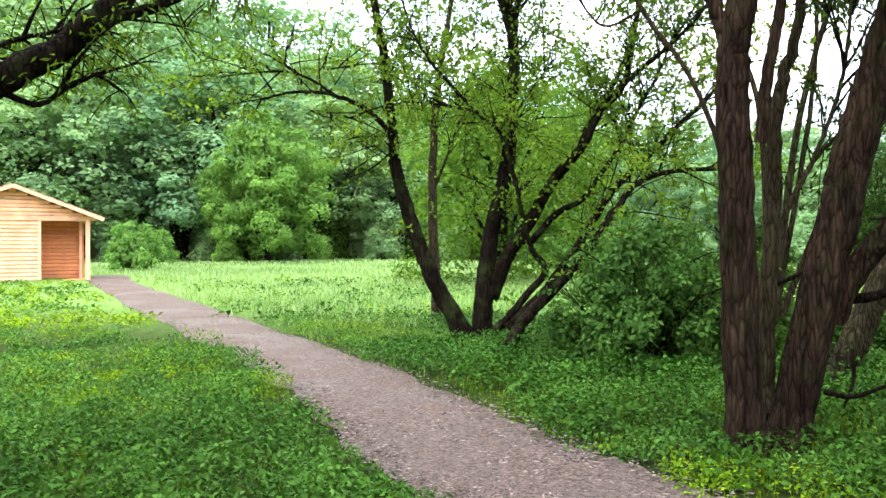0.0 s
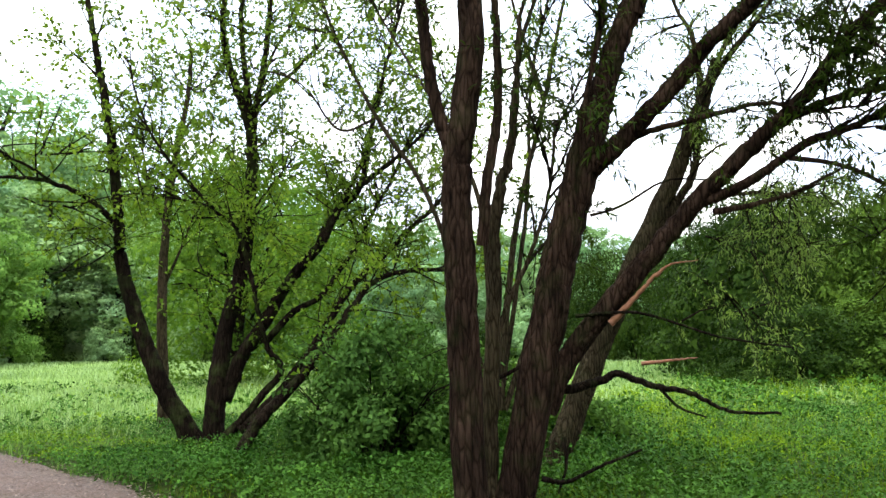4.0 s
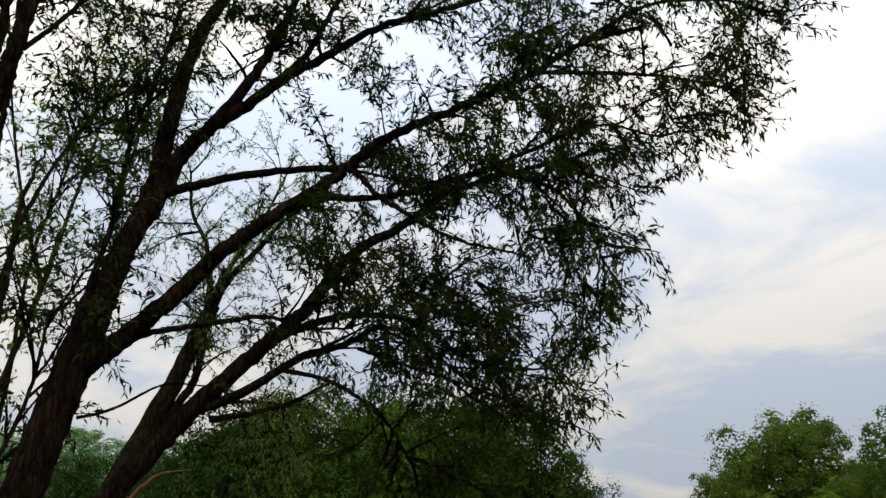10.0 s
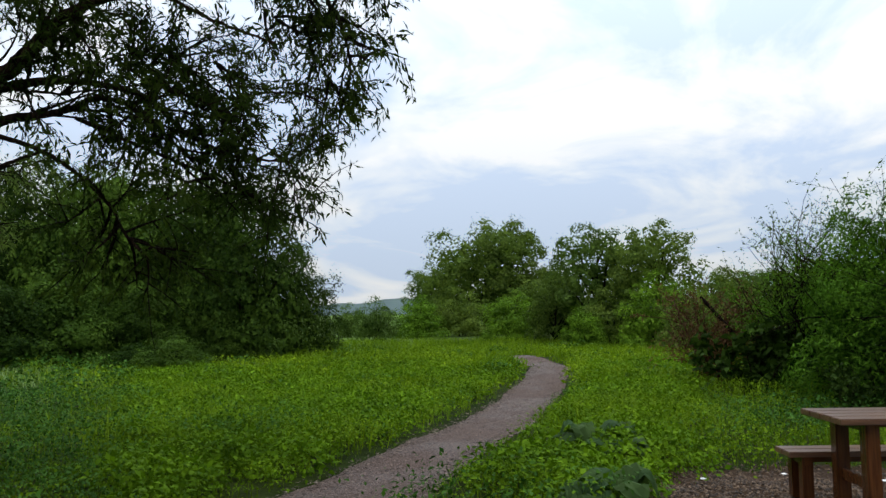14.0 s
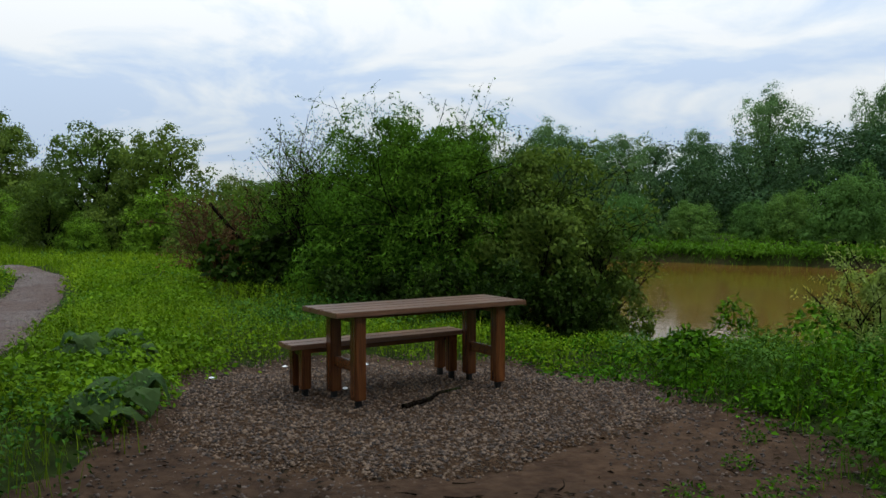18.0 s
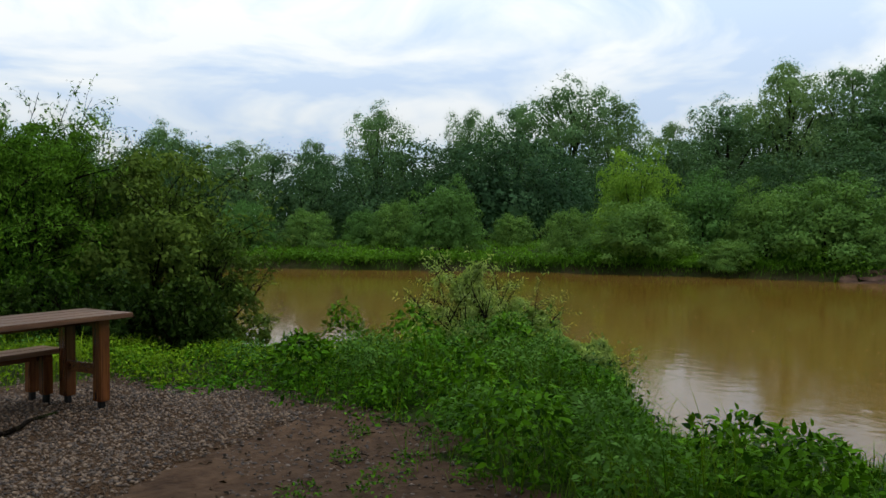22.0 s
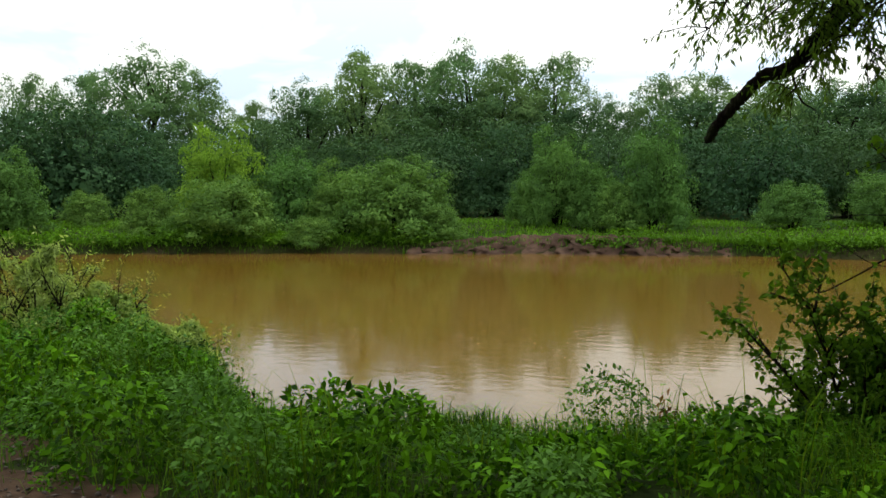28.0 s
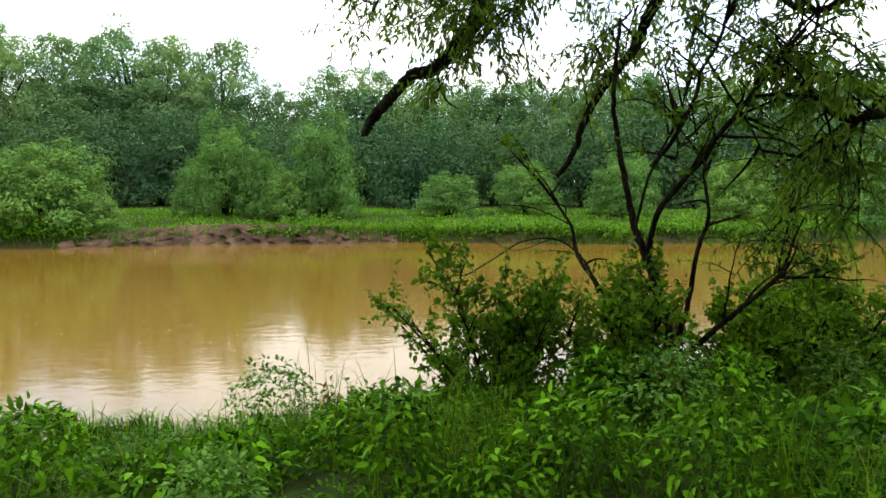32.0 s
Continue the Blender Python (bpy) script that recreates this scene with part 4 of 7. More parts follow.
g = np.random.default_rng(11)
S = "stem"
big_tree("willow_tree", "old multi-stemmed willow with furrowed dark bark beside the path", "tree", [
    ("trunk", None, [(2.1, 5.64, -0), (2.06, 5.66, 1.55), (2.03, 5.68, 2.47), (2.04, 5.67, 2.91), (2.14, 5.64, 3.61), (2.15, 5.64, 4.57)], 0.128, 0.095),
    ("stem", None, [(2.05, 5.67, 2.79), (1.96, 5.71, 3.04), (1.86, 5.75, 3.47), (1.78, 5.79, 4.2), (1.75, 5.81, 4.85), (1.55, 5.87, 5.47), (1.31, 5.94, 5.99), (1.17, 5.97, 6.38), (0.95, 6.02, 6.93)], 0.062, 0.03),
    ("stem", None, [(2.13, 5.64, 4.51), (2.1, 5.7, 4.9), (1.99, 5.79, 5.57), (1.75, 5.91, 6.03), (1.61, 6, 6.46), (1.39, 6.1, 7.01), (1.24, 6.17, 7.68)], 0.07, 0.03),
    ("stem", None, [(2.19, 5.62, 4.49), (2.27, 5.55, 4.76), (2.31, 5.5, 5.12), (2.38, 5.43, 5.66), (2.45, 5.35, 6.36), (2.54, 5.27, 7.18), (2.64, 5.19, 7.93)], 0.075, 0.03),
    ("stem", None, [(2.24, 5.6, 4.62), (2.22, 5.6, 5.04), (2.24, 5.59, 5.43), (2.14, 5.63, 5.87), (2.12, 5.63, 6.41), (2.07, 5.64, 7.11)], 0.045, 0.02),
    ("stem", None, [(2.24, 5.6, 5.49), (2.36, 5.62, 5.83), (2.51, 5.62, 6.19), (2.72, 5.59, 6.91)], 0.025, 0.012),
    ("stem", None, [(2.38, 5.52, 5.15), (2.63, 5.49, 5.53), (2.95, 5.42, 6.1), (3.29, 5.31, 6.62), (3.62, 5.19, 7.08)], 0.022, 0.01),
    ("stem", M_WILLOW_BARK, [(2.18, 5.55, 2.19), (2.22, 5.53, 2.69), (2.3, 5.5, 3.19), (2.31, 5.5, 3.72), (2.29, 5.51, 4.29), (2.3, 5.5, 4.64), (2.31, 5.5, 5.23), (2.25, 5.47, 5.99)], 0.05, 0.014),
    ("stem", M_PALE_BARK, [(2.32, 5.88, 0.28), (2.37, 5.86, 1.57), (2.41, 5.83, 2.51), (2.52, 5.79, 2.98), (2.58, 5.76, 3.57), (2.62, 5.75, 4.1), (2.71, 5.7, 4.47)], 0.075, 0.008),
    ("stem", M_PALE_BARK, [(2.61, 5.75, 3.86), (2.82, 5.76, 4.41), (3.08, 5.74, 4.96), (3.33, 5.73, 5.55)], 0.02, 0.008),
    ("stem", M_PALE_BARK, [(2.37, 5.86, 1.44), (2.52, 5.88, 1.79), (2.72, 5.87, 2.19), (2.89, 5.87, 2.69), (2.99, 5.91, 3.3)], 0.026, 0.012),
], M_WILLOW_BARK, L_WILLOW, g, (170, (0.4, 1.2), 0.4, 0.2), (1250, (0.25, 0.7), 0.5), (18, 0.085, 0.25, 0.5), skip=(0, 7, 8))

# outer sprays of the leaning willow, where its leaves hang thickest
WILLOW_SPRAYS = (
    ((5.47, 2.11, 5.21), (5.61, 1.73, 5.03), (5.71, 1.37, 4.8), (5.77, 1.11, 4.56)),
    ((5.45, 2.42, 4.81), (5.6, 2.05, 4.56), (5.73, 1.68, 4.4), (5.81, 1.4, 4.41)),
    ((4.94, 3.13, 4.73), (5.2, 2.69, 4.49), (5.39, 2.3, 4.16), (5.49, 2.07, 3.92)),
    ((5.01, 3.22, 4.37), (5.18, 2.93, 4.18), (5.27, 2.77, 3.86), (5.38, 2.56, 3.73)),
    ((5.1, 2.87, 3.84), (5.2, 2.69, 3.45), (5.28, 2.54, 3.16), (5.27, 2.57, 3)),
    ((4.84, 3.45, 3.72), (4.95, 3.3, 3.29), (5.12, 3.04, 3.08), (5.24, 2.83, 2.97)),
    ((4.48, 3.75, 3.31), (4.73, 3.44, 3.02), (4.96, 3.11, 2.86), (5.16, 2.77, 2.74)),
    ((5.2, 2.69, 5.59), (5.4, 2.27, 5.59), (5.57, 1.85, 5.56), (5.7, 1.39, 5.32)),
    ((4.96, 3.29, 3.96), (5.14, 3.01, 3.73), (5.26, 2.81, 3.56), (5.35, 2.63, 3.49)),
    ((4.98, 3.25, 4.46), (5.21, 2.89, 4.24), (5.41, 2.51, 4.12), (5.56, 2.15, 3.9)),
    ((4.84, 3.63, 5.66), (5.12, 3.23, 5.48), (5.36, 2.82, 5.45), (5.58, 2.37, 5.62)),
    ((5.59, 1.79, 5.99), (5.7, 1.41, 5.71), (5.78, 1.05, 5.44), (5.81, 0.89, 5.06)),
    ((4.41, 4.4, 3.39), (4.78, 4.01, 3.36), (5.07, 3.65, 3.42), (5.3, 3.32, 3.48)),
)
big_tree("willow_tree", "large leaning willow with arching limbs, one split orange", "tree", [
    ("trunk", None, [(2.42, 5.82, -0.06), (2.735, 5.67, 1.54), (2.86, 5.63, 2.17), (3.02, 5.54, 2.85), (3.16, 5.47, 3.37)], 0.15, 0.12),
    ("limb", None, [(3.11, 5.49, 3.23), (3.25, 5.42, 3.69), (3.39, 5.33, 4.13), (3.45, 5.29, 4.49), (3.55, 5.23, 5.26), (3.7, 5.13, 5.85), (3.95, 4.94, 6.51), (4.15, 4.78, 7.13), (4.4, 4.56, 7.87)], 0.105, 0.03),
    ("limb", None, [(3.39, 5.33, 4.03), (3.56, 5.18, 4.54), (3.76, 5, 4.88), (3.96, 4.81, 5.3), (4.08, 4.66, 5.66), (4.27, 4.45, 6.35), (4.45, 4.23, 7.04)], 0.075, 0.02),
    ("limb", None, [(3.68, 5.02, 4.78), (3.91, 4.79, 5.02), (4.12, 4.56, 5.28), (4.36, 4.28, 5.49), (4.64, 3.91, 5.75), (4.99, 3.4, 5.88), (5.27, 2.86, 5.99), (5.52, 2.27, 5.99)], 0.06, 0.014),
    ("limb", None, [(4.15, 4.59, 5.3), (4.32, 4.44, 5.64), (4.46, 4.32, 6.04), (4.64, 4.15, 6.45), (4.84, 3.94, 6.98)], 0.035, 0.014),
    ("limb", None, [(3.86, 4.95, 5.04), (3.96, 4.89, 5.33), (3.87, 4.98, 5.57), (3.8, 5.06, 5.72)], 0.022, 0.008),
    ("limb", None, [(3.93, 4.9, 5.55), (4.13, 4.76, 5.7), (4.34, 4.61, 5.85)], 0.012, 0.006),
    ("limb", None, [(3.06, 5.52, 2.81), (3.14, 5.44, 2.88), (3.33, 5.29, 3.09), (3.61, 5.07, 3.45), (3.82, 4.87, 3.74), (4.11, 4.59, 4.05), (4.36, 4.32, 4.28), (4.6, 4.01, 4.6), (4.83, 3.69, 4.79), (5.09, 3.27, 4.95), (5.32, 2.83, 5.13), (5.47, 2.46, 5.31), (5.65, 1.93, 5.34)], 0.088, 0.016),
    ("limb", None, [(5.3, 2.82, 5.12), (5.5, 2.32, 4.99), (5.64, 1.79, 4.79), (5.71, 1.38, 4.53)], 0.022, 0.008),
    ("limb", None, [(5.46, 2.46, 5.31), (5.64, 1.9, 5.51), (5.76, 1.36, 5.36), (5.78, 1.04, 5.1)], 0.022, 0.008),
    ("limb", None, [(4.21, 4.53, 4.13), (4.36, 4.32, 4.16), (4.52, 4.09, 4.13), (4.73, 3.79, 4.15), (4.98, 3.39, 4.25), (5.25, 2.89, 4.41), (5.44, 2.41, 4.52), (5.58, 1.95, 4.31)], 0.042, 0.009),
    ("limb", None, [(3.42, 5.31, 4.19), (3.59, 5.13, 4.26), (3.86, 4.86, 4.36), (4.24, 4.45, 4.42), (4.46, 4.15, 4.38), (4.55, 3.96, 4.14), (4.68, 3.7, 3.9), (4.84, 3.4, 3.67), (5.08, 2.91, 3.46)], 0.045, 0.01),
    ("limb", None, [(4.33, 4.42, 4.43), (4.57, 4.12, 4.39), (4.78, 3.82, 4.28), (5.01, 3.46, 4.25), (5.18, 3.13, 4.32)], 0.018, 0.008),
    ("limb", None, [(2.74, 5.75, 0.96), (2.95, 5.6, 1.44), (3.46, 5.25, 2.16), (3.72, 5.03, 2.53), (4.01, 4.75, 2.9), (4.23, 4.5, 3.17), (4.35, 4.33, 3.43), (4.51, 4.11, 3.7), (4.76, 3.77, 3.91), (4.9, 3.51, 4.11), (5.15, 3.07, 4.22), (5.38, 2.57, 4.28)], 0.095, 0.014),
    ("limb", None, [(5.2, 3.1, 4.24), (5.33, 2.78, 4.05), (5.38, 2.56, 3.71), (5.37, 2.46, 3.4), (5.33, 2.44, 3.17)], 0.02, 0.007),
    ("limb", None, [(4.01, 4.77, 2.95), (4.31, 4.43, 3.12), (4.51, 4.14, 3.16), (4.76, 3.78, 3.08), (4.88, 3.52, 2.82), (5.04, 3.19, 2.65), (5.2, 2.82, 2.61)], 0.038, 0.007),
    ("limb", None, [(3.3, 5.39, 3), (3.45, 5.22, 3.07), (3.74, 4.95, 3.13), (4.04, 4.64, 3.17), (4.19, 4.43, 3.06), (4.42, 4.11, 3.04)], 0.03, 0.009),
    ("limb", None, [(3.7, 5.07, 2.48), (3.95, 4.8, 2.61), (4.2, 4.51, 2.83), (4.44, 4.2, 2.94), (4.56, 3.98, 3.04), (4.7, 3.74, 2.93), (4.89, 3.39, 2.55)], 0.045, 0.009),
    ("limb", None, [(4.15, 4.58, 2.76), (4.35, 4.36, 2.68), (4.5, 4.16, 2.53), (4.64, 3.96, 2.29), (4.69, 3.86, 2.08), (4.76, 3.72, 1.91)], 0.02, 0.008),
    ("limb", None, [(4.44, 4.09, 2.88), (4.73, 3.68, 2.67), (4.93, 3.33, 2.5), (5.09, 2.98, 2.3)], 0.016, 0.006),
    ("limb", None, [(3.8, 4.99, 2.42), (4.03, 4.83, 2.46), (4.27, 4.65, 2.54), (4.53, 4.43, 2.7)], 0.028, 0.01),
    ("limb", None, [(2.88, 5.5, 2.54), (3.02, 5.43, 3.38), (3.13, 5.37, 3.93), (3.2, 5.33, 4.63), (3.34, 5.24, 5.23), (3.47, 5.16, 6)], 0.028, 0.012),
    ("limb", M_DARK_BARK, [(2.84, 5.76, 1.09), (3.17, 5.59, 1.18), (3.26, 5.54, 1.23), (3.52, 5.38, 1.13), (3.71, 5.25, 1.09), (3.92, 5.1, 0.96), (4.2, 4.87, 0.95)], 0.04, 0.01),
    ("limb", M_DARK_BARK, [(3.52, 5.38, 1.13), (3.64, 5.29, 0.98), (3.8, 5.19, 0.91)], 0.014, 0.006),
    ("limb", M_DARK_BARK, [(2.65, 5.63, 0.47), (2.82, 5.55, 0.45), (3.07, 5.42, 0.58), (3.3, 5.28, 0.69)], 0.022, 0.009),
    ("limb", M_DARK_BARK, [(2.85, 5.65, 0.76), (2.85, 5.62, 0.55), (2.78, 5.62, 0.35)], 0.02, 0.008),
    ("limb", M_DARK_BARK, [(2.39, 5.91, 1.18), (2.54, 5.82, 1.27), (2.68, 5.72, 1.36)], 0.02, 0.012),
    ("limb", M_DARK_BARK, [(2.9, 5.5, 1.67), (3.28, 5.29, 1.69), (3.54, 5.12, 1.6), (3.78, 4.95, 1.5), (4.15, 4.64, 1.42)], 0.014, 0.006),
    ("limb", M_DARK_BARK, [(3.02, 5.44, 2.43), (3.23, 5.32, 2.5), (3.5, 5.15, 2.67), (3.74, 4.98, 2.66)], 0.013, 0.006),
    ("split_wood", M_SPLIT, [(3.14, 5.4, 1.61), (3.27, 5.31, 1.77), (3.42, 5.2, 1.97)], 0.03, 0.014),
    ("splinter", M_SPLIT, [(3.42, 5.2, 1.96), (3.51, 5.13, 2.04), (3.66, 5.01, 2.06)], 0.016, 0.003),
    ("splinter", M_SPLIT, [(3.37, 5.36, 1.31), (3.53, 5.25, 1.33), (3.7, 5.13, 1.35)], 0.018, 0.004),
], M_WILLOW_BARK, L_WILLOW, g, (380, (0.3, 0.65), 0.15, 0.2), (2500, (0.18, 0.42), 0.3), (20, 0.073, 0.24, 0.5), skip=(0, 1, 5, 6, 11, 20, 22, 23, 24, 25, 26, 27, 28, 29, 30, 31),
    extra_lines=[curve(p[:3], 8) for p in WILLOW_SPRAYS])

big_tree("willow_sapling", "thin many-stemmed young willow with loose yellow-green leaves", "tree", [
    ("stem", None, [(3.65, 8.9, 0.69), (3.84, 8.81, 2.66), (4.2, 8.65, 4.36), (4.45, 8.53, 5.63), (4.72, 8.38, 7.21)], 0.05, 0.012),
    ("stem", None, [(3.65, 8.9, 0.69), (4.01, 8.82, 3.04), (4.14, 8.85, 4.7), (4.45, 8.78, 6.13), (4.74, 8.72, 8.22)], 0.035, 0.01),
    ("stem", None, [(3.59, 8.93, 0.69), (3.52, 9.05, 3.06), (3.12, 9.3, 4.27), (2.88, 9.48, 5.77), (2.45, 9.7, 7.58)], 0.04, 0.01),
    ("stem", None, [(3.59, 8.93, 0.69), (2.96, 9.18, 3.06), (2.31, 9.4, 4.22), (1.81, 9.55, 5.29), (1.48, 9.64, 6.22), (0.95, 9.74, 7.15)], 0.04, 0.01),
    ("stem", None, [(3.71, 8.88, 0.69), (4.42, 8.49, 3), (4.64, 8.31, 4.6), (4.89, 8.12, 6.19), (5.25, 7.83, 8.34)], 0.04, 0.01),
    ("stem", None, [(2.29, 9.32, 4.19), (1.85, 9.42, 4.04), (1.46, 9.48, 4.53), (1.1, 9.53, 4.76)], 0.02, 0.008),
    ("stem", None, [(3.06, 9.11, 4.22), (2.51, 9.27, 5.17), (2.02, 9.38, 6.01), (1.37, 9.49, 6.9)], 0.02, 0.008),
    ("stem", None, [(4.2, 8.65, 4.36), (3.87, 8.8, 5.7), (3.65, 8.89, 7.08), (3.46, 8.97, 8.78)], 0.025, 0.008),
], M_PALE_BARK, L_MID, g, (170, (0.4, 1.1), 0.3, 0.2), (800, (0.25, 0.7), 0.4), (14, 0.08, 0.34, 0.4))

GREY_SPRAYS = (
    ((4.63, 7.04, 2.53), (5.04, 6.75, 2.5), (5.42, 6.45, 2.32), (5.63, 6.28, 1.99)),
    ((4.71, 6.99, 2.14), (5.04, 6.76, 2.02), (5.34, 6.52, 1.74), (5.55, 6.35, 1.37)),
    ((4.97, 6.8, 2.95), (5.36, 6.51, 2.91), (5.64, 6.26, 2.77), (5.89, 6.03, 2.44)),
    ((5.11, 6.7, 1.69), (5.33, 6.53, 1.48), (5.54, 6.35, 1.27)),
    ((5.35, 6.51, 2.54), (5.7, 6.21, 2.3), (6.01, 5.92, 1.97)),
    ((4.62, 7.05, 1.86), (4.83, 6.91, 1.64), (5.03, 6.77, 1.42)),
)
big_tree("willow_tree", "grey leaning tree with a forked top standing behind the willows", "tree", [
    ("trunk", None, [(3.62, 7.7, -0.1), (3.83, 7.61, 0.5), (4.21, 7.41, 1.53), (4.58, 7.19, 2.46), (4.86, 7.01, 3.15), (5.13, 6.82, 3.93)], 0.15, 0.075),
    ("limb", None, [(5.13, 6.82, 3.9), (5.11, 6.86, 4.23), (5.09, 6.91, 4.64), (4.97, 7.02, 5.01), (4.95, 7.07, 5.52)], 0.045, 0.012),
    ("limb", None, [(5.13, 6.82, 3.9), (5.22, 6.69, 4.19), (5.4, 6.48, 4.51), (5.63, 6.22, 4.9), (5.85, 5.95, 5.11)], 0.045, 0.012),
    ("limb", None, [(5.2, 6.77, 4.21), (5.41, 6.69, 4.62), (5.68, 6.55, 5.17), (5.92, 6.43, 5.83)], 0.03, 0.01),
    ("limb", None, [(4.64, 7.16, 2.49), (4.9, 6.98, 2.92), (5.03, 6.88, 3.24), (5.09, 6.85, 3.8), (5.22, 6.75, 4.34)], 0.05, 0.03),
    ("limb", None, [(4.81, 7.04, 2.7), (5.15, 6.71, 2.88), (5.41, 6.42, 2.9), (5.58, 6.19, 2.83)], 0.03, 0.012),
], M_PALE_BARK, L_GREYWILLOW, g, (90, (0.3, 0.8), 0.1, 0.35), (560, (0.25, 0.5), 0.4), (20, 0.054, 0.28, 0.6), skip=(0,), extra_lines=[curve(p[:-1], 8) for p in GREY_SPRAYS])

SALLOW_SPRAYS = (
    ((-2.89, 11.85, 4.31), (-2.41, 11.96, 4.21), (-1.91, 12.05, 4.1), (-1.32, 12.13, 4.15)),
    ((-2.88, 11.85, 3.62), (-2.33, 11.98, 3.51), (-1.75, 12.07, 3.47), (-1.15, 12.15, 3.34)),
    ((-2.04, 12.03, 2.97), (-1.45, 12.12, 3.08), (-0.91, 12.17, 2.94)),
    ((-0.53, 12.19, 3.45), (0.12, 12.21, 3.31), (0.77, 12.18, 3.41), (1.61, 12.1, 3.35)),
    ((-0.22, 12.2, 4.31), (0.43, 12.2, 4.34), (1.19, 12.15, 4.28)),
    ((1.45, 12.13, 3.09), (2.12, 12.03, 3.18), (2.96, 11.85, 3.35)),
    ((-1.91, 12.05, 4.18), (-1.39, 12.12, 3.98), (-0.93, 12.17, 3.93)),
    ((-0.36, 12.2, 2.46), (0.21, 12.21, 2.56), (0.78, 12.18, 2.48)),
    ((1.27, 12.14, 3.77), (1.95, 12.06, 3.78), (2.62, 11.93, 3.79)),
    ((-0.91, 12.13, 7.99), (-0.16, 12.16, 8.06), (0.63, 12.15, 8.31)),
    ((-0.8, 12.14, 6.74), (-0.2, 12.16, 6.49), (0.41, 12.16, 6.39)),
    ((1.3, 12.1, 8.22), (1.99, 12.01, 8), (2.68, 11.88, 8.58)),
    ((2.02, 12.01, 6.83), (2.61, 11.89, 6.67), (3.21, 11.75, 6.79)),
    ((1.39, 12.09, 5.85), (2.05, 12, 5.43), (2.71, 11.87, 5.45)),
    ((2.23, 11.97, 4.81), (2.88, 11.83, 4.91), (3.55, 11.65, 5.09)),
    ((-0.64, 12.15, 5.65), (-0.04, 12.17, 5.29), (0.49, 12.16, 5.16)),
    ((-0.7, 12.14, 9.19), (0.39, 12.16, 9.68), (1.58, 12.07, 10.03)),
)
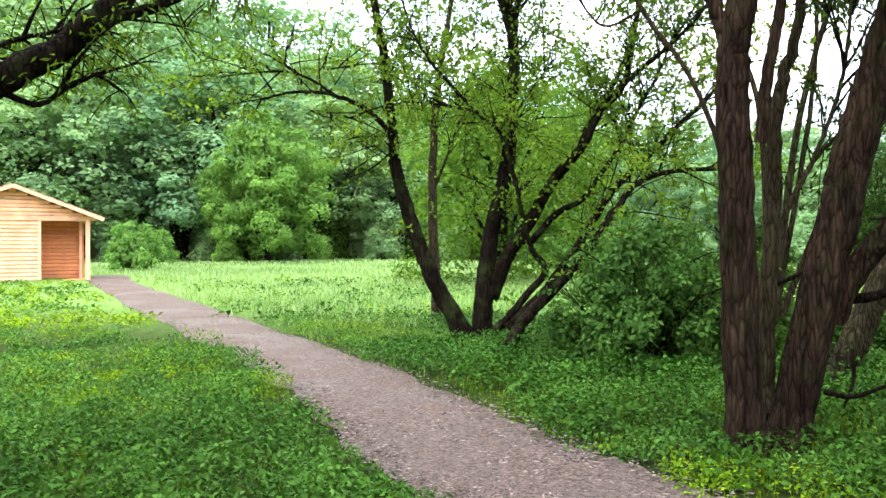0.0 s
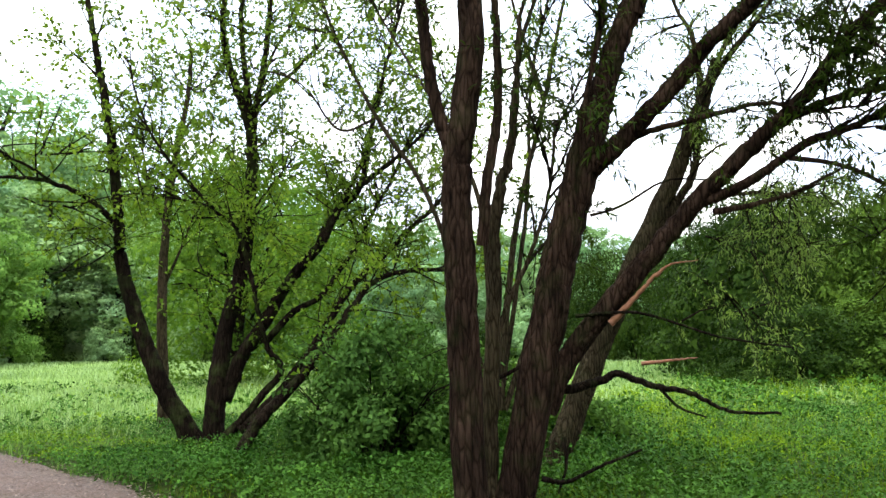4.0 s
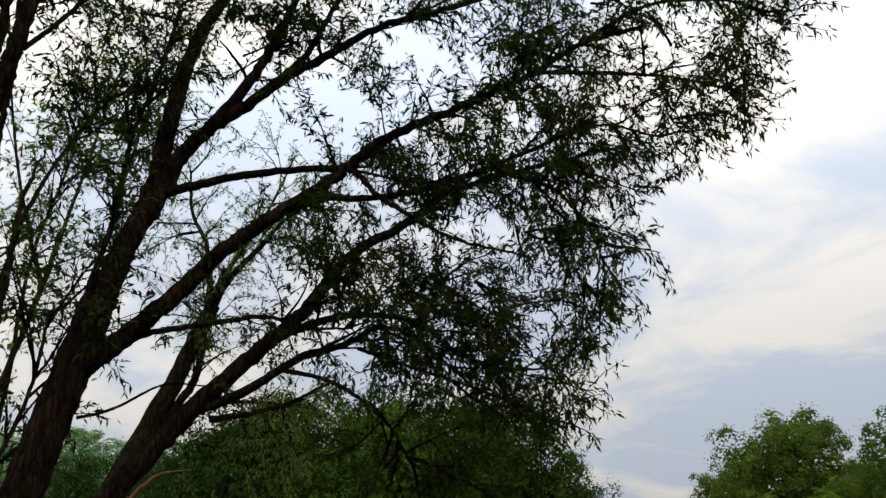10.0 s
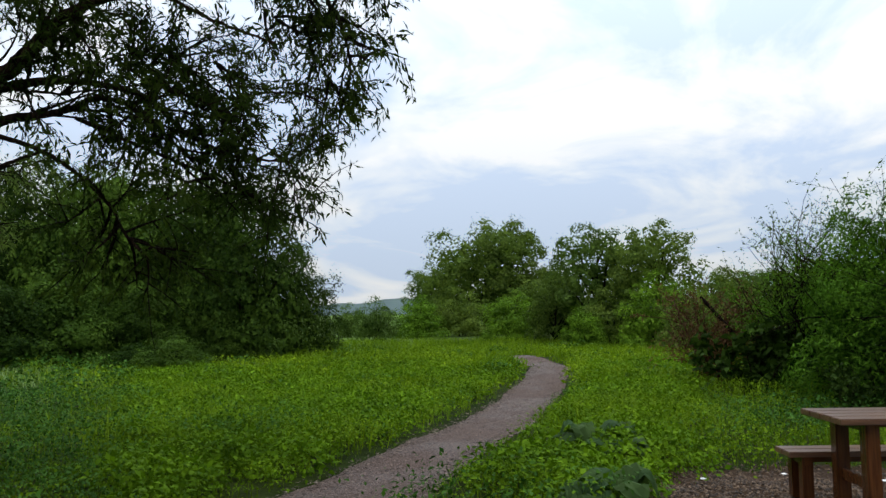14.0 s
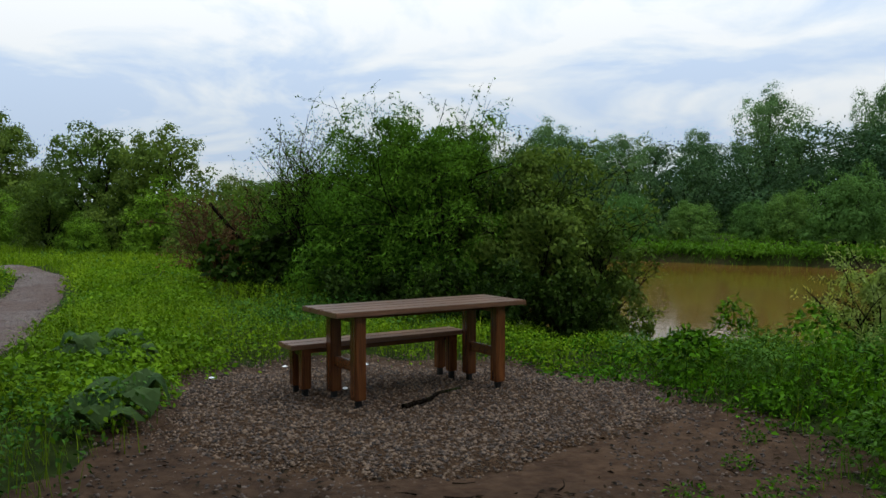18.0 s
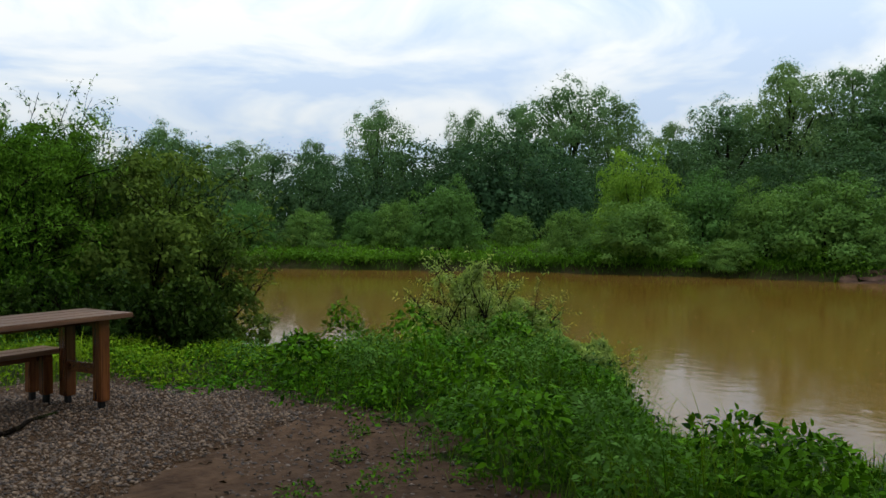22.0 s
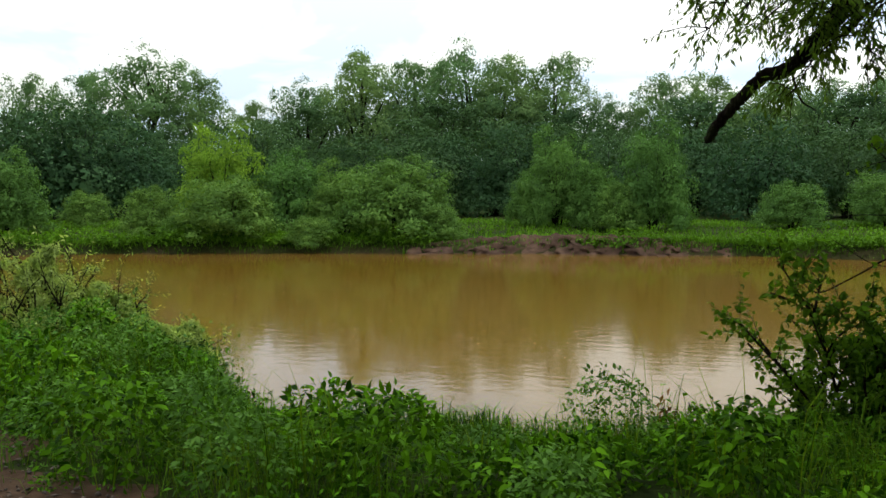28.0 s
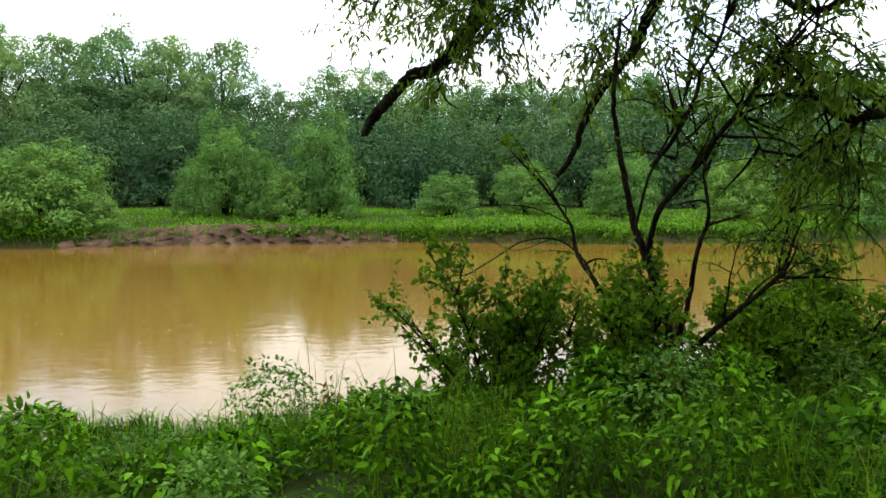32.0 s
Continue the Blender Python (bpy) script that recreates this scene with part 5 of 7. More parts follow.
big_tree("sallow_tree", "spreading many-stemmed tree with thin young yellow-green leaves", "tree", [
    ("stem", None, [(0.44, 12.4, -0.04), (-0.02, 12.41, 0.7), (-0.33, 12.4, 1.39), (-0.56, 12.39, 2.06), (-0.73, 12.38, 2.72), (-0.78, 12.38, 3.31), (-0.89, 12.37, 4.31), (-1.04, 12.36, 5.14), (-1.17, 12.35, 5.81), (-1.31, 12.33, 6.73), (-1.24, 12.34, 7.68)], 0.15, 0.025),
    ("stem", None, [(0.58, 12.4, 0.04), (0.64, 12.39, 0.8), (0.73, 12.39, 1.64), (0.93, 12.37, 2.5), (1.04, 12.37, 3.37), (1.08, 12.32, 4.48), (0.93, 12.33, 5.08), (0.64, 12.35, 6.04), (0.62, 12.35, 7.15), (0.57, 12.35, 8.82)], 0.16, 0.025),
    ("stem", None, [(1.03, 12.33, 4.65), (1.16, 12.37, 5.29), (1.29, 12.4, 6.23), (1.38, 12.44, 7.21), (1.62, 12.47, 8.07), (1.95, 12.47, 8.97), (2.21, 12.48, 10.14)], 0.06, 0.02),
    ("stem", None, [(1.05, 12.32, 4.91), (0.93, 12.27, 5.77), (0.87, 12.22, 6.47), (0.91, 12.16, 7.01), (0.69, 12.11, 7.81), (0.59, 12.05, 8.84)], 0.05, 0.02),
    ("stem", None, [(1.14, 12.32, 5.16), (1.61, 12.43, 5.64), (2.04, 12.54, 6.17), (2.5, 12.63, 6.8)], 0.03, 0.01),
    ("stem", None, [(0.73, 12.39, 0.69), (0.97, 12.31, 1.3), (1.29, 12.21, 1.81), (1.62, 12.1, 2.41), (2.02, 11.98, 2.91), (2.28, 11.86, 3.42), (2.61, 11.69, 3.82), (2.74, 11.59, 4.57), (2.88, 11.49, 5.35), (3.32, 11.3, 7.1)], 0.12, 0.02),
    ("stem", None, [(2.49, 11.51, 3.7), (2.92, 11.27, 4.07), (3.35, 11.02, 4.45), (3.7, 10.76, 4.94)], 0.045, 0.015),
    ("stem", None, [(2.09, 11.83, 2.98), (2.37, 11.74, 3.61), (2.65, 11.64, 4.24), (2.8, 11.56, 4.83), (2.97, 11.48, 5.67), (3.11, 11.4, 6.51)], 0.045, 0.015),
    ("stem", None, [(1.29, 12.14, 1.51), (1.7, 12.05, 1.96), (2.04, 11.95, 2.15), (2.28, 11.87, 2.48), (2.59, 11.76, 2.95), (2.82, 11.66, 3.45), (3.08, 11.56, 3.95), (3.37, 11.43, 4.74)], 0.055, 0.015),
    ("stem", None, [(0.97, 12.17, 0.26), (1.45, 12.05, 0.72), (1.69, 11.94, 1.06), (2.08, 11.81, 1.64), (2.4, 11.67, 2.22), (2.79, 11.51, 2.63), (3.25, 11.31, 3.12), (3.66, 11.11, 3.53), (4.06, 10.89, 4.07)], 0.09, 0.02),
    ("stem", None, [(0.65, 9.89, -0.02), (1.01, 10.07, 0.56), (1.38, 10.25, 0.9), (1.84, 10.39, 1.4), (2.28, 10.53, 2), (2.66, 10.66, 2.36), (3.39, 10.68, 2.49), (3.98, 10.7, 2.42)], 0.085, 0.02),
    ("stem", None, [(0.64, 12.19, 0.06), (0.96, 12.15, 0.39), (1.29, 12.1, 0.8), (1.52, 12.06, 1.12), (1.32, 12.06, 1.43), (1.19, 12.05, 1.89), (1.04, 12.05, 2.56), (0.85, 12.04, 3.14), (0.44, 12.04, 3.45), (-0.05, 12.03, 3.57), (-0.6, 11.99, 3.62)], 0.07, 0.012),
    ("stem", None, [(0.52, 12, 3.42), (0.19, 12.05, 3.79), (-0.1, 12.09, 4.12), (-0.38, 12.12, 4.53), (-0.57, 12.15, 5.03), (-0.72, 12.18, 5.62)], 0.03, 0.012),
    ("limb", None, [(-0.78, 12.38, 3.18), (-1.17, 12.3, 3.55), (-1.7, 12.18, 3.76), (-2.27, 12.04, 3.76), (-2.69, 11.9, 3.62)], 0.05, 0.012),
    ("limb", None, [(-1.63, 12.19, 3.75), (-2.02, 12.07, 3.98), (-2.4, 11.93, 4.05), (-2.86, 11.75, 3.98)], 0.025, 0.01),
    ("limb", None, [(-0.76, 12.38, 2.93), (-1.17, 12.45, 2.63), (-1.64, 12.49, 2.5)], 0.016, 0.007),
    ("limb", None, [(1.08, 12.36, 4.24), (1.13, 12.29, 5.01), (1.31, 12.21, 5.79), (1.68, 12.1, 6.48)], 0.045, 0.015),
    ("limb", None, [(1.12, 12.26, 5), (1.6, 12.06, 5.54), (2.08, 11.83, 6.07)], 0.03, 0.012),
    ("limb", None, [(1.04, 12.37, 3.37), (1.39, 12.43, 3.92), (1.75, 12.49, 4.39)], 0.02, 0.01),
    ("limb", None, [(2.64, 11.62, 3.86), (3.11, 11.43, 4.22), (3.5, 11.25, 4.79), (3.87, 11.06, 5.43)], 0.03, 0.012),
], M_DARK_BARK, L_MID, g, (420, (0.5, 1.4), 0.35, 0.15), (2700, (0.25, 0.7), 0.25), (11, 0.074, 0.66, 0.3), extra_lines=[curve(p, 8) for p in SALLOW_SPRAYS])

big_tree("slender_tree", "slender greyish tree standing in the tall meadow grass", "tree", [
    ("trunk", None, [(-0.1, 15.01, 0.06), (-0.19, 15.01, 1.67), (-0.19, 15.01, 3.2), (-0.06, 15.01, 4.65), (0.13, 15.01, 5.81), (0.2, 15.01, 6.87)], 0.11, 0.03),
    ("limb", None, [(-0.18, 15.01, 2.49), (0.14, 15.01, 3.31), (0.43, 15, 4.26)], 0.03, 0.012),
    ("limb", None, [(-0.16, 15.01, 3.51), (-0.47, 15, 4.32), (-0.63, 14.99, 5.14)], 0.03, 0.012),
], M_PALE_BARK, L_MID, g, (50, (0.5, 1.3), 0.4, 0.2), (230, (0.3, 0.8), 0.3), (12, 0.09, 0.6, 0.3))

# limb of an out-of-sight tree that hangs in beside the hut
leaner = big_tree("leaning_tree", "dark crooked tree leaning over the grass with drooping leaves", "tree", [
    ("trunk", None, [(-4.0, 3.0, -0.1), (-3.7, 3.4, 1.0), (-3.2, 3.85, 1.75), (-2.63, 4.26, 2.22), (-2.25, 4.46, 2.50), (-2.1, 4.54, 2.63), (-1.91, 4.62, 2.84), (-1.7, 4.7, 3.1)], 0.12, 0.055),
    ("limb", None, [(-2.07, 4.55, 2.66), (-1.9, 4.62, 2.78), (-1.6, 4.74, 2.92), (-1.3, 4.83, 3.12)], 0.045, 0.02),
    ("limb", None, [(-2.4, 4.4, 2.33), (-2.25, 4.5, 2.28), (-2.15, 4.6, 2.38), (-2.0, 4.7, 2.5)], 0.022, 0.008),
    ("limb", None, [(-3.1, 3.95, 1.85), (-2.9, 4.3, 1.72), (-2.75, 4.6, 1.70)], 0.03, 0.01),
    ("limb", None, [(-2.9, 4.1, 2.05), (-2.6, 4.6, 2.6), (-2.2, 5.0, 2.85)], 0.03, 0.01),
], M_DARK_BARK, L_RIVERWILLOW, g, (26, (0.25, 0.6), 0.2, 0.4), (150, (0.15, 0.45), 0.6), (12, 0.055, 0.3, 0.6), skip=(0, 3))

# small tree and overhanging limbs on the near bank
big_tree("bank_tree", "small crooked tree with broad leaves growing out of the river bank", "tree", [
    ("trunk", None, [(-1.68, -5.66, -0.24), (-1.88, -5.64, 0.13), (-2, -5.64, 0.45), (-1.94, -5.7, 0.79), (-1.84, -5.77, 1.1), (-1.78, -5.83, 1.3), (-1.72, -5.89, 1.66), (-1.66, -5.95, 2.06), (-1.67, -5.98, 2.43), (-1.71, -6.01, 2.79)], 0.045, 0.0135),
    ("limb", None, [(-1.97, -5.94, 0.84), (-1.92, -5.9, 1.09), (-1.97, -5.83, 1.38), (-2.1, -5.73, 1.59), (-2.24, -5.63, 1.82), (-2.39, -5.51, 2.05), (-2.55, -5.39, 2.32), (-2.72, -5.25, 2.58)], 0.027, 0.015),
    ("limb", None, [(-2.04, -5.65, 0.39), (-2.13, -5.64, 0.72), (-2.19, -5.64, 1.11), (-2.26, -5.63, 1.34), (-2.23, -5.66, 1.65), (-2.27, -5.67, 1.84)], 0.0225, 0.009),
    ("limb", None, [(-2.1, -5.63, 0.33), (-2.25, -5.46, 0.56), (-2.39, -5.29, 0.76), (-2.57, -5.1, 1.01)], 0.0255, 0.0135),
    ("limb", None, [(-1.94, -5.95, 1.7), (-2.08, -5.86, 1.91), (-2.19, -5.77, 2.18), (-2.22, -5.72, 2.38), (-2.3, -5.64, 2.55), (-2.34, -5.58, 2.76), (-2.35, -5.53, 2.97)], 0.018, 0.0105),
    ("limb", None, [(-2.24, -5.68, 2.45), (-2.36, -5.6, 2.21), (-2.48, -5.51, 1.98), (-2.58, -5.43, 1.72)], 0.0105, 0.006),
    ("limb", None, [(-1.8, -5.94, 0.35), (-1.63, -6.06, 0.74), (-1.46, -6.18, 1.01), (-1.41, -6.27, 1.26), (-1.25, -6.38, 1.52)], 0.0225, 0.009),
    ("limb", None, [(-1.62, -6.19, 0.73), (-1.52, -6.25, 0.98), (-1.32, -6.32, 1.14), (-1.05, -6.4, 1.12), (-0.8, -6.46, 0.96), (-0.56, -6.51, 0.84), (-0.4, -6.55, 1.04), (-0.33, -6.58, 1.22)], 0.0105, 0.003),
    ("limb", None, [(-1.27, -6.37, 1.14), (-0.98, -6.47, 1.05), (-0.67, -6.56, 1.23)], 0.0045, 0.0023),
    ("limb", None, [(-1.41, -6.24, 1.26), (-1.13, -6.37, 1.39), (-0.8, -6.48, 1.41), (-0.58, -6.57, 1.36)], 0.0053, 0.0023),
    ("limb", None, [(-1.97, -5.94, 1.82), (-2.1, -5.87, 1.77), (-2.09, -5.84, 2.05)], 0.009, 0.0045),
    ("limb", None, [(-1.84, -5.98, 1.25), (-1.95, -5.99, 1.66), (-2.17, -5.97, 2.14), (-2.24, -6, 2.62)], 0.012, 0.006),
    ("limb", None, [(-0.85, -6.14, 0.3), (-0.77, -6.15, 0.47), (-0.85, -6.14, 0.64), (-0.81, -6.14, 0.73)], 0.009, 0.0045),
    ("broken_stub", M_SPLIT, [(-2.07, -5.74, 0.51), (-2.12, -5.73, 0.69), (-2.18, -5.7, 0.81)], 0.015, 0.006),
], M_DARK_BARK, L_BANKBUSH, g, (60, (0.25, 0.7), 0.2, 0.35), (150, (0.15, 0.4), 0.4), (7, 0.05, 0.66, 0.5), skip=(0, 7, 8, 9, 12, 13), broad=True)
hanger = big_tree("overhanging_willow", "old willow whose dark limbs hang over the river", "tree", [
    ("trunk", None, [(-5.6, -5.6, -0.2), (-5.3, -5.6, 1.6), (-4.6, -5.9, 3.4), (-3.6, -6.4, 4.3)], 0.2, 0.11),
    ("limb", None, [(-1.26, -7.09, 3.83), (-0.9, -7.18, 3.34), (-0.77, -7.23, 3.07), (-0.6, -7.28, 2.81), (-0.38, -7.33, 2.61), (-0.18, -7.38, 2.55), (-0.01, -7.42, 2.37), (0.15, -7.45, 2.19), (0.24, -7.49, 2.03)], 0.085, 0.04),
    ("limb", None, [(-2.4, -6.48, 3.47), (-2.11, -6.59, 2.98), (-2.01, -6.64, 2.7), (-1.81, -6.71, 2.44), (-1.65, -6.77, 2.16), (-1.53, -6.81, 1.82), (-1.42, -6.85, 1.64)], 0.055, 0.02),
    ("limb", None, [(-0.41, -7.38, 2.62), (-0.49, -7.38, 2.36), (-0.61, -7.37, 2.26)], 0.012, 0.005),
    ("limb", None, [(-5.2, -5.6, 1.75), (-4.0, -5.2, 2.0), (-3.22, -5.13, 2.03), (-3.03, -5.24, 2.0), (-2.84, -5.34, 2.16), (-2.68, -5.42, 2.35)], 0.06, 0.012),
    ("limb", None, [(-4.6, -5.9, 3.3), (-3.5, -5.6, 3.0), (-2.9, -5.5, 2.75), (-2.5, -5.4, 2.9)], 0.05, 0.012),
    ("limb", None, [(-4.9, -5.7, 2.8), (-3.9, -6.2, 2.3), (-3.4, -6.5, 1.5), (-3.2, -6.6, 0.8)], 0.035, 0.008),
    ("limb", None, [(-3.7, -6.3, 4.2), (-2.4, -6.0, 3.9), (-1.3, -5.8, 3.5), (-0.6, -5.9, 3.3)], 0.04, 0.008),
    ("limb", None, [(-4.2, -6.0, 3.7), (-1.5, -3.6, 4.5), (1.4, -1.9, 3.7), (2.5, -1.4, 2.81), (2.7, -1.34, 2.47)], 0.04, 0.004),
], M_DARK_BARK, L_RIVERWILLOW, g, (110, (0.3, 0.9), 0.0, 0.6), (1000, (0.2, 0.55), 0.8), (18, 0.075, 0.28, 0.6), skip=(0, 1, 2, 3, 8), extra_lines=[curve(p, 8) for p in ([(-2.6, -6.9, 4.2), (-1.2, -7.2, 3.9), (0.2, -7.3, 3.35)], [(-2.6, -6.8, 4.0), (-1.6, -7.1, 3.5), (-0.9, -7.2, 2.95)], [(-3.0, -6.5, 3.9), (-2.2, -6.8, 3.2), (-1.6, -6.9, 2.6)], [(-2.8, -6.4, 3.6), (-1.6, -6.9, 3.4), (-0.5, -7.1, 3.2)])])
A = grow(g, [np.array([(2.5, -1.4, 2.81), (2.6, -1.37, 2.64), (2.7, -1.34, 2.47)])], 7, (0.10, 0.2), -0.2, 0.6, 0.6, 4, 0.3)
piece("sprig", np_mesh("sprig", *tubes(A - np.array(hanger.location), 0.003, 0.001, 3), M_TWIG), hanger, kind="stuff")
V, F = leafy(g, A, 7, 0.07, 0.26, 0.6)
piece("sprig_leaves", np_mesh("sprig_leaves", V - np.array(hanger.location), F, L_WILLOW), hanger, kind="stuff")
# the crowns of these two trees close over the place where one stands
for root, cx, cy, rad, n, lo, hi in ((hanger, -2.6, -3.2, 5.2, 150, 5.2, 8.5), (leaner, -3.4, 1.6, 3.6, 70, 5.0, 8.0)):
    a, q = g.random(n) * 2 * np.pi, np.sqrt(g.random(n)) * rad
    C = np.stack([cx + np.cos(a) * q, cy + np.sin(a) * q, lo + (hi - lo) * g.random(n)], 1)
    az = np.degrees(np.arctan2(C[:, 0], C[:, 1])) % 360
    C = C[~((az < 95) & (np.hypot(C[:, 0], C[:, 1]) > 2.2)) & ~((az > 325) & (np.hypot(C[:, 0], C[:, 1]) > 4.5))]
    V, F = clumps(g, C, np.full(len(C), 0.85), 95, 0.2, 0.4)
    piece("upper_crown", np_mesh("upper_crown", V - np.array(root.location), F, L_WILLOW), root, kind="stuff")
    top = np.stack([curve([(root.location.x, root.location.y, 2.2), ((root.location.x + p[0]) / 2, (root.location.y + p[1]) / 2, 4.6), p], 8) for p in C[::9]])
    piece("upper_limbwork", np_mesh("upper_limbwork", *tubes(top - np.array(root.location), 0.07, 0.015, 6), M_DARK_BARK, True), root, kind="stuff")

# ---------------------------------------------------------------- bushes near the table and on the bank


def near_bush(name, label, at, h, w, leaf, mat, seed, stems=16, twigs_n=420, each=16, ratio=0.34, lean=(0, 0), twig_mat=None, low=0.1, hang=0.3, n_branch=70, upright=0.35, broad=False, billows=0, deep=1.0):
    """Close bush: real stems, side branches and twigs, with single leaves."""
    g = np.random.default_rng(seed)
    z = float(height(*at)) - 0.08
    root = thing(name, label, "bush", (*at, z))
    a = g.random(stems) * 2 * np.pi
    rad = w * 0.46 * np.sqrt(g.random(stems))
    tp = np.stack([np.cos(a) * rad + lean[0], np.sin(a) * rad + lean[1], h * ((0.72 + 0.16 * g.random(stems)) * (1 - 0.42 * (rad / (0.5 * w)) ** 2) if billows else (0.62 + 0.38 * g.random(stems)) * (1 - 0.35 * (rad / (0.5 * w)) ** 2))], 1)
    st = np.stack([curve([(t[0] * 0.1, t[1] * 0.1, 0), (t[0] * 0.42, t[1] * 0.42, t[2] * 0.45), t], 10) for t in tp])
    for s in st:
        piece("stem", np_mesh("stem", *tubes(s, 0.008 + 0.006 * h, 0.006, 6, 1.0, 0.03), twig_mat or M_DARK_BARK, True), root)
    B = grow(g, list(st), n_branch, (0.2 * h, 0.42 * h), upright, 0.3, 0.75, 5, low)
    piece("branchwork", np_mesh("branchwork", *tubes(B, 0.01, 0.004, 4), twig_mat or M_TWIG), root, kind="stuff")
    A = grow(g, list(st) + list(B) + list(B), twigs_n, (0.12 * h, 0.3 * h), upright, 0.3, 0.8, 3, low)
    A[:, :, 2] = np.maximum(A[:, :, 2], 0.03)
    piece("twigwork", np_mesh("twigwork", *tubes(A, 0.004, 0.0015, 3), twig_mat or M_TWIG), root, kind="stuff")
    if each:
        lv = leafy(g, A, each, leaf, ratio, hang, broad=broad)
        if billows:
            d = unit(g.normal(size=(billows, 3)) + np.array([0, 0, 0.2]))
            d[:, 2] = np.abs(d[:, 2]) * 1.0 + 0.12 * (h > 2.5)
            bulge = 0.82 + 0.14 * np.sin(3 * np.arctan2(d[:, 1], d[:, 0]) + seed) * np.sin(5 * d[:, 2] + seed) + 0.12 * g.normal(size=billows)
            C = d * np.array([w * 0.44, w * 0.44 * deep, h * 0.90]) * bulge[:, None] + np.array([lean[0] * 0.5, lean[1] * 0.5, 0])
            C[:, 2] = np.clip(C[:, 2], 0.08, h * 0.93)
            R = 0.095 * w * (0.6 + 0.8 * g.random(billows))
            k = np.repeat(np.arange(billows), 190)
            dd = unit(g.normal(size=(len(k), 3)) + d[k] * 0.7 + np.array([0, 0, 0.4]))
            P = C[k] + dd * (R[k] * (0.55 + 0.6 * g.random(len(k))))[:, None]
            N = unit(dd + g.normal(size=(len(k), 3)) * 0.35)
            D = np.cross(N, g.normal(size=(len(k), 3))) + np.array([0, 0, 0.35])
            ln = leaf * (0.7 + 0.7 * g.random(len(k)))
            lv = joined([lv, leaves(P, D, N, ln, ln * ratio)])
        piece("foliage", np_mesh("foliage", *lv, mat), root)
    return root


near_bush("willow_bush", "tall dense green willow bush behind the picnic table", polar(100.6, 13.8), 3.2, 3.2, 0.075, L_BUSH, 201, 30, 620, 16, 0.30, n_branch=160, upright=0.2, billows=230)
near_bush("willow_bush", "tall dense green willow bush behind the picnic table", polar(105.2, 13.0), 3.15, 2.9, 0.075, L_BUSH, 202, 26, 560, 16, 0.30, n_branch=140, upright=0.2, billows=200)
near_bush("alder_bush", "loose olive-leaved bush leaning over the water", polar(111.2, 12.4), 2.7, 2.6, 0.085, L_ALDER, 203, 16, 420, 13, 0.45, lean=(0.1, -0.4), n_branch=110, billows=90)
near_bush("alder_bush", "open olive-leaved bush with arching branches over the water", polar(114.2, 11.9), 2.15, 1.9, 0.075, L_ALDER, 233, 14, 300, 11, 0.45, lean=(0.1, -0.45), n_branch=80, billows=36)
near_bush("alder_bush", "low leafy bush at the water's edge", polar(114.0, 10.6), 0.95, 1.3, 0.075, L_DEEP, 204, 14, 330, 15, 0.6, n_branch=40)
near_bush("willow_bush", "low dark bush beside the table bush", polar(96.5, 15.6), 2.2, 2.6, 0.085, L_BUSH, 205, 14, 520, 18, 0.3, n_branch=70)
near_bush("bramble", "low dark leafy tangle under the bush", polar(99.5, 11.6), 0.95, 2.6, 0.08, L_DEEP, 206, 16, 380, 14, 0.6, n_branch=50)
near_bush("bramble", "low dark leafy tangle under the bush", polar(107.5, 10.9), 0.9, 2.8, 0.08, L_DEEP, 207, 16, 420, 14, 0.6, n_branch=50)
near_bush("ivy_clump", "dark large-leaved creeper over dead branches", polar(92.3, 15.0), 1.15, 2.4, 0.13, L_THICK, 208, 12, 240, 12, 0.75, n_branch=40, broad=True)
near_bush("dead_bush", "reddish-brown withered bush with bare twigs", polar(89.6, 16.4), 1.9, 2.0, 0.07, L_BROWN, 209, 18, 460, 9, 0.4, twig_mat=M_DEAD, n_branch=110)
near_bush("bare_bush", "thin bare-topped bush with few leaves", polar(94.4, 16.2), 3.2, 2.2, 0.07, L_ALDER, 210, 16, 260, 7, 0.45, n_branch=80, upright=0.6)
near_bush("bare_bush", "thin upright bush with small leaves beside the willow bush", polar(96.6, 15.0), 2.8, 2.0, 0.06, L_BUSH, 232, 16, 330, 8, 0.4, n_branch=100, upright=0.6)
near_bush("river_shrub", "pale silvery willow shrub with tall thin shoots on the bank's edge", (7.2, -6.8), 1.25, 1.5, 0.056, L_SILVER, 211, 15, 240, 12, 0.36, n_branch=70, upright=0.5, billows=44)
near_bush("river_shrub", "pale silvery willow shrub on the bank's edge", (6.55, -7.2), 0.9, 1.2, 0.056, L_SILVER, 234, 12, 150, 12, 0.36, n_branch=50, upright=0.3, billows=57)
near_bush("river_shrub", "pale silvery willow shrub on the bank's edge", (5.95, -7.45), 0.66, 1.1, 0.056, L_SILVER, 212, 12, 150, 12, 0.36, n_branch=40, upright=0.3, billows=47)
near_bush("undergrowth_bush", "leafy green bush under the spreading tree", (2.25, 9.4), 1.8, 2.2, 0.072, L_UNDER, 213, 16, 340, 14, 0.55, n_branch=70, billows=70)
near_bush("undergrowth_bush", "leafy green bush under the spreading tree", (3.5, 9.9), 1.5, 2.2, 0.068, L_UNDER, 214, 14, 260, 13, 0.55, n_branch=60, billows=70)
near_bush("undergrowth_bush", "leafy green bush behind the willow trunks", (4.5, 8.9), 0.8, 1.7, 0.062, L_UNDER, 215, 12, 200, 13, 0.55, n_branch=50, billows=44)
near_bush("bank_bush", "broad-leaved green bush on the near bank", (-0.75, -5.6), 1.2, 1.5, 0.052, L_BANKBUSH, 216, 14, 330, 18, 0.62, n_branch=50, upright=0.5, broad=True)
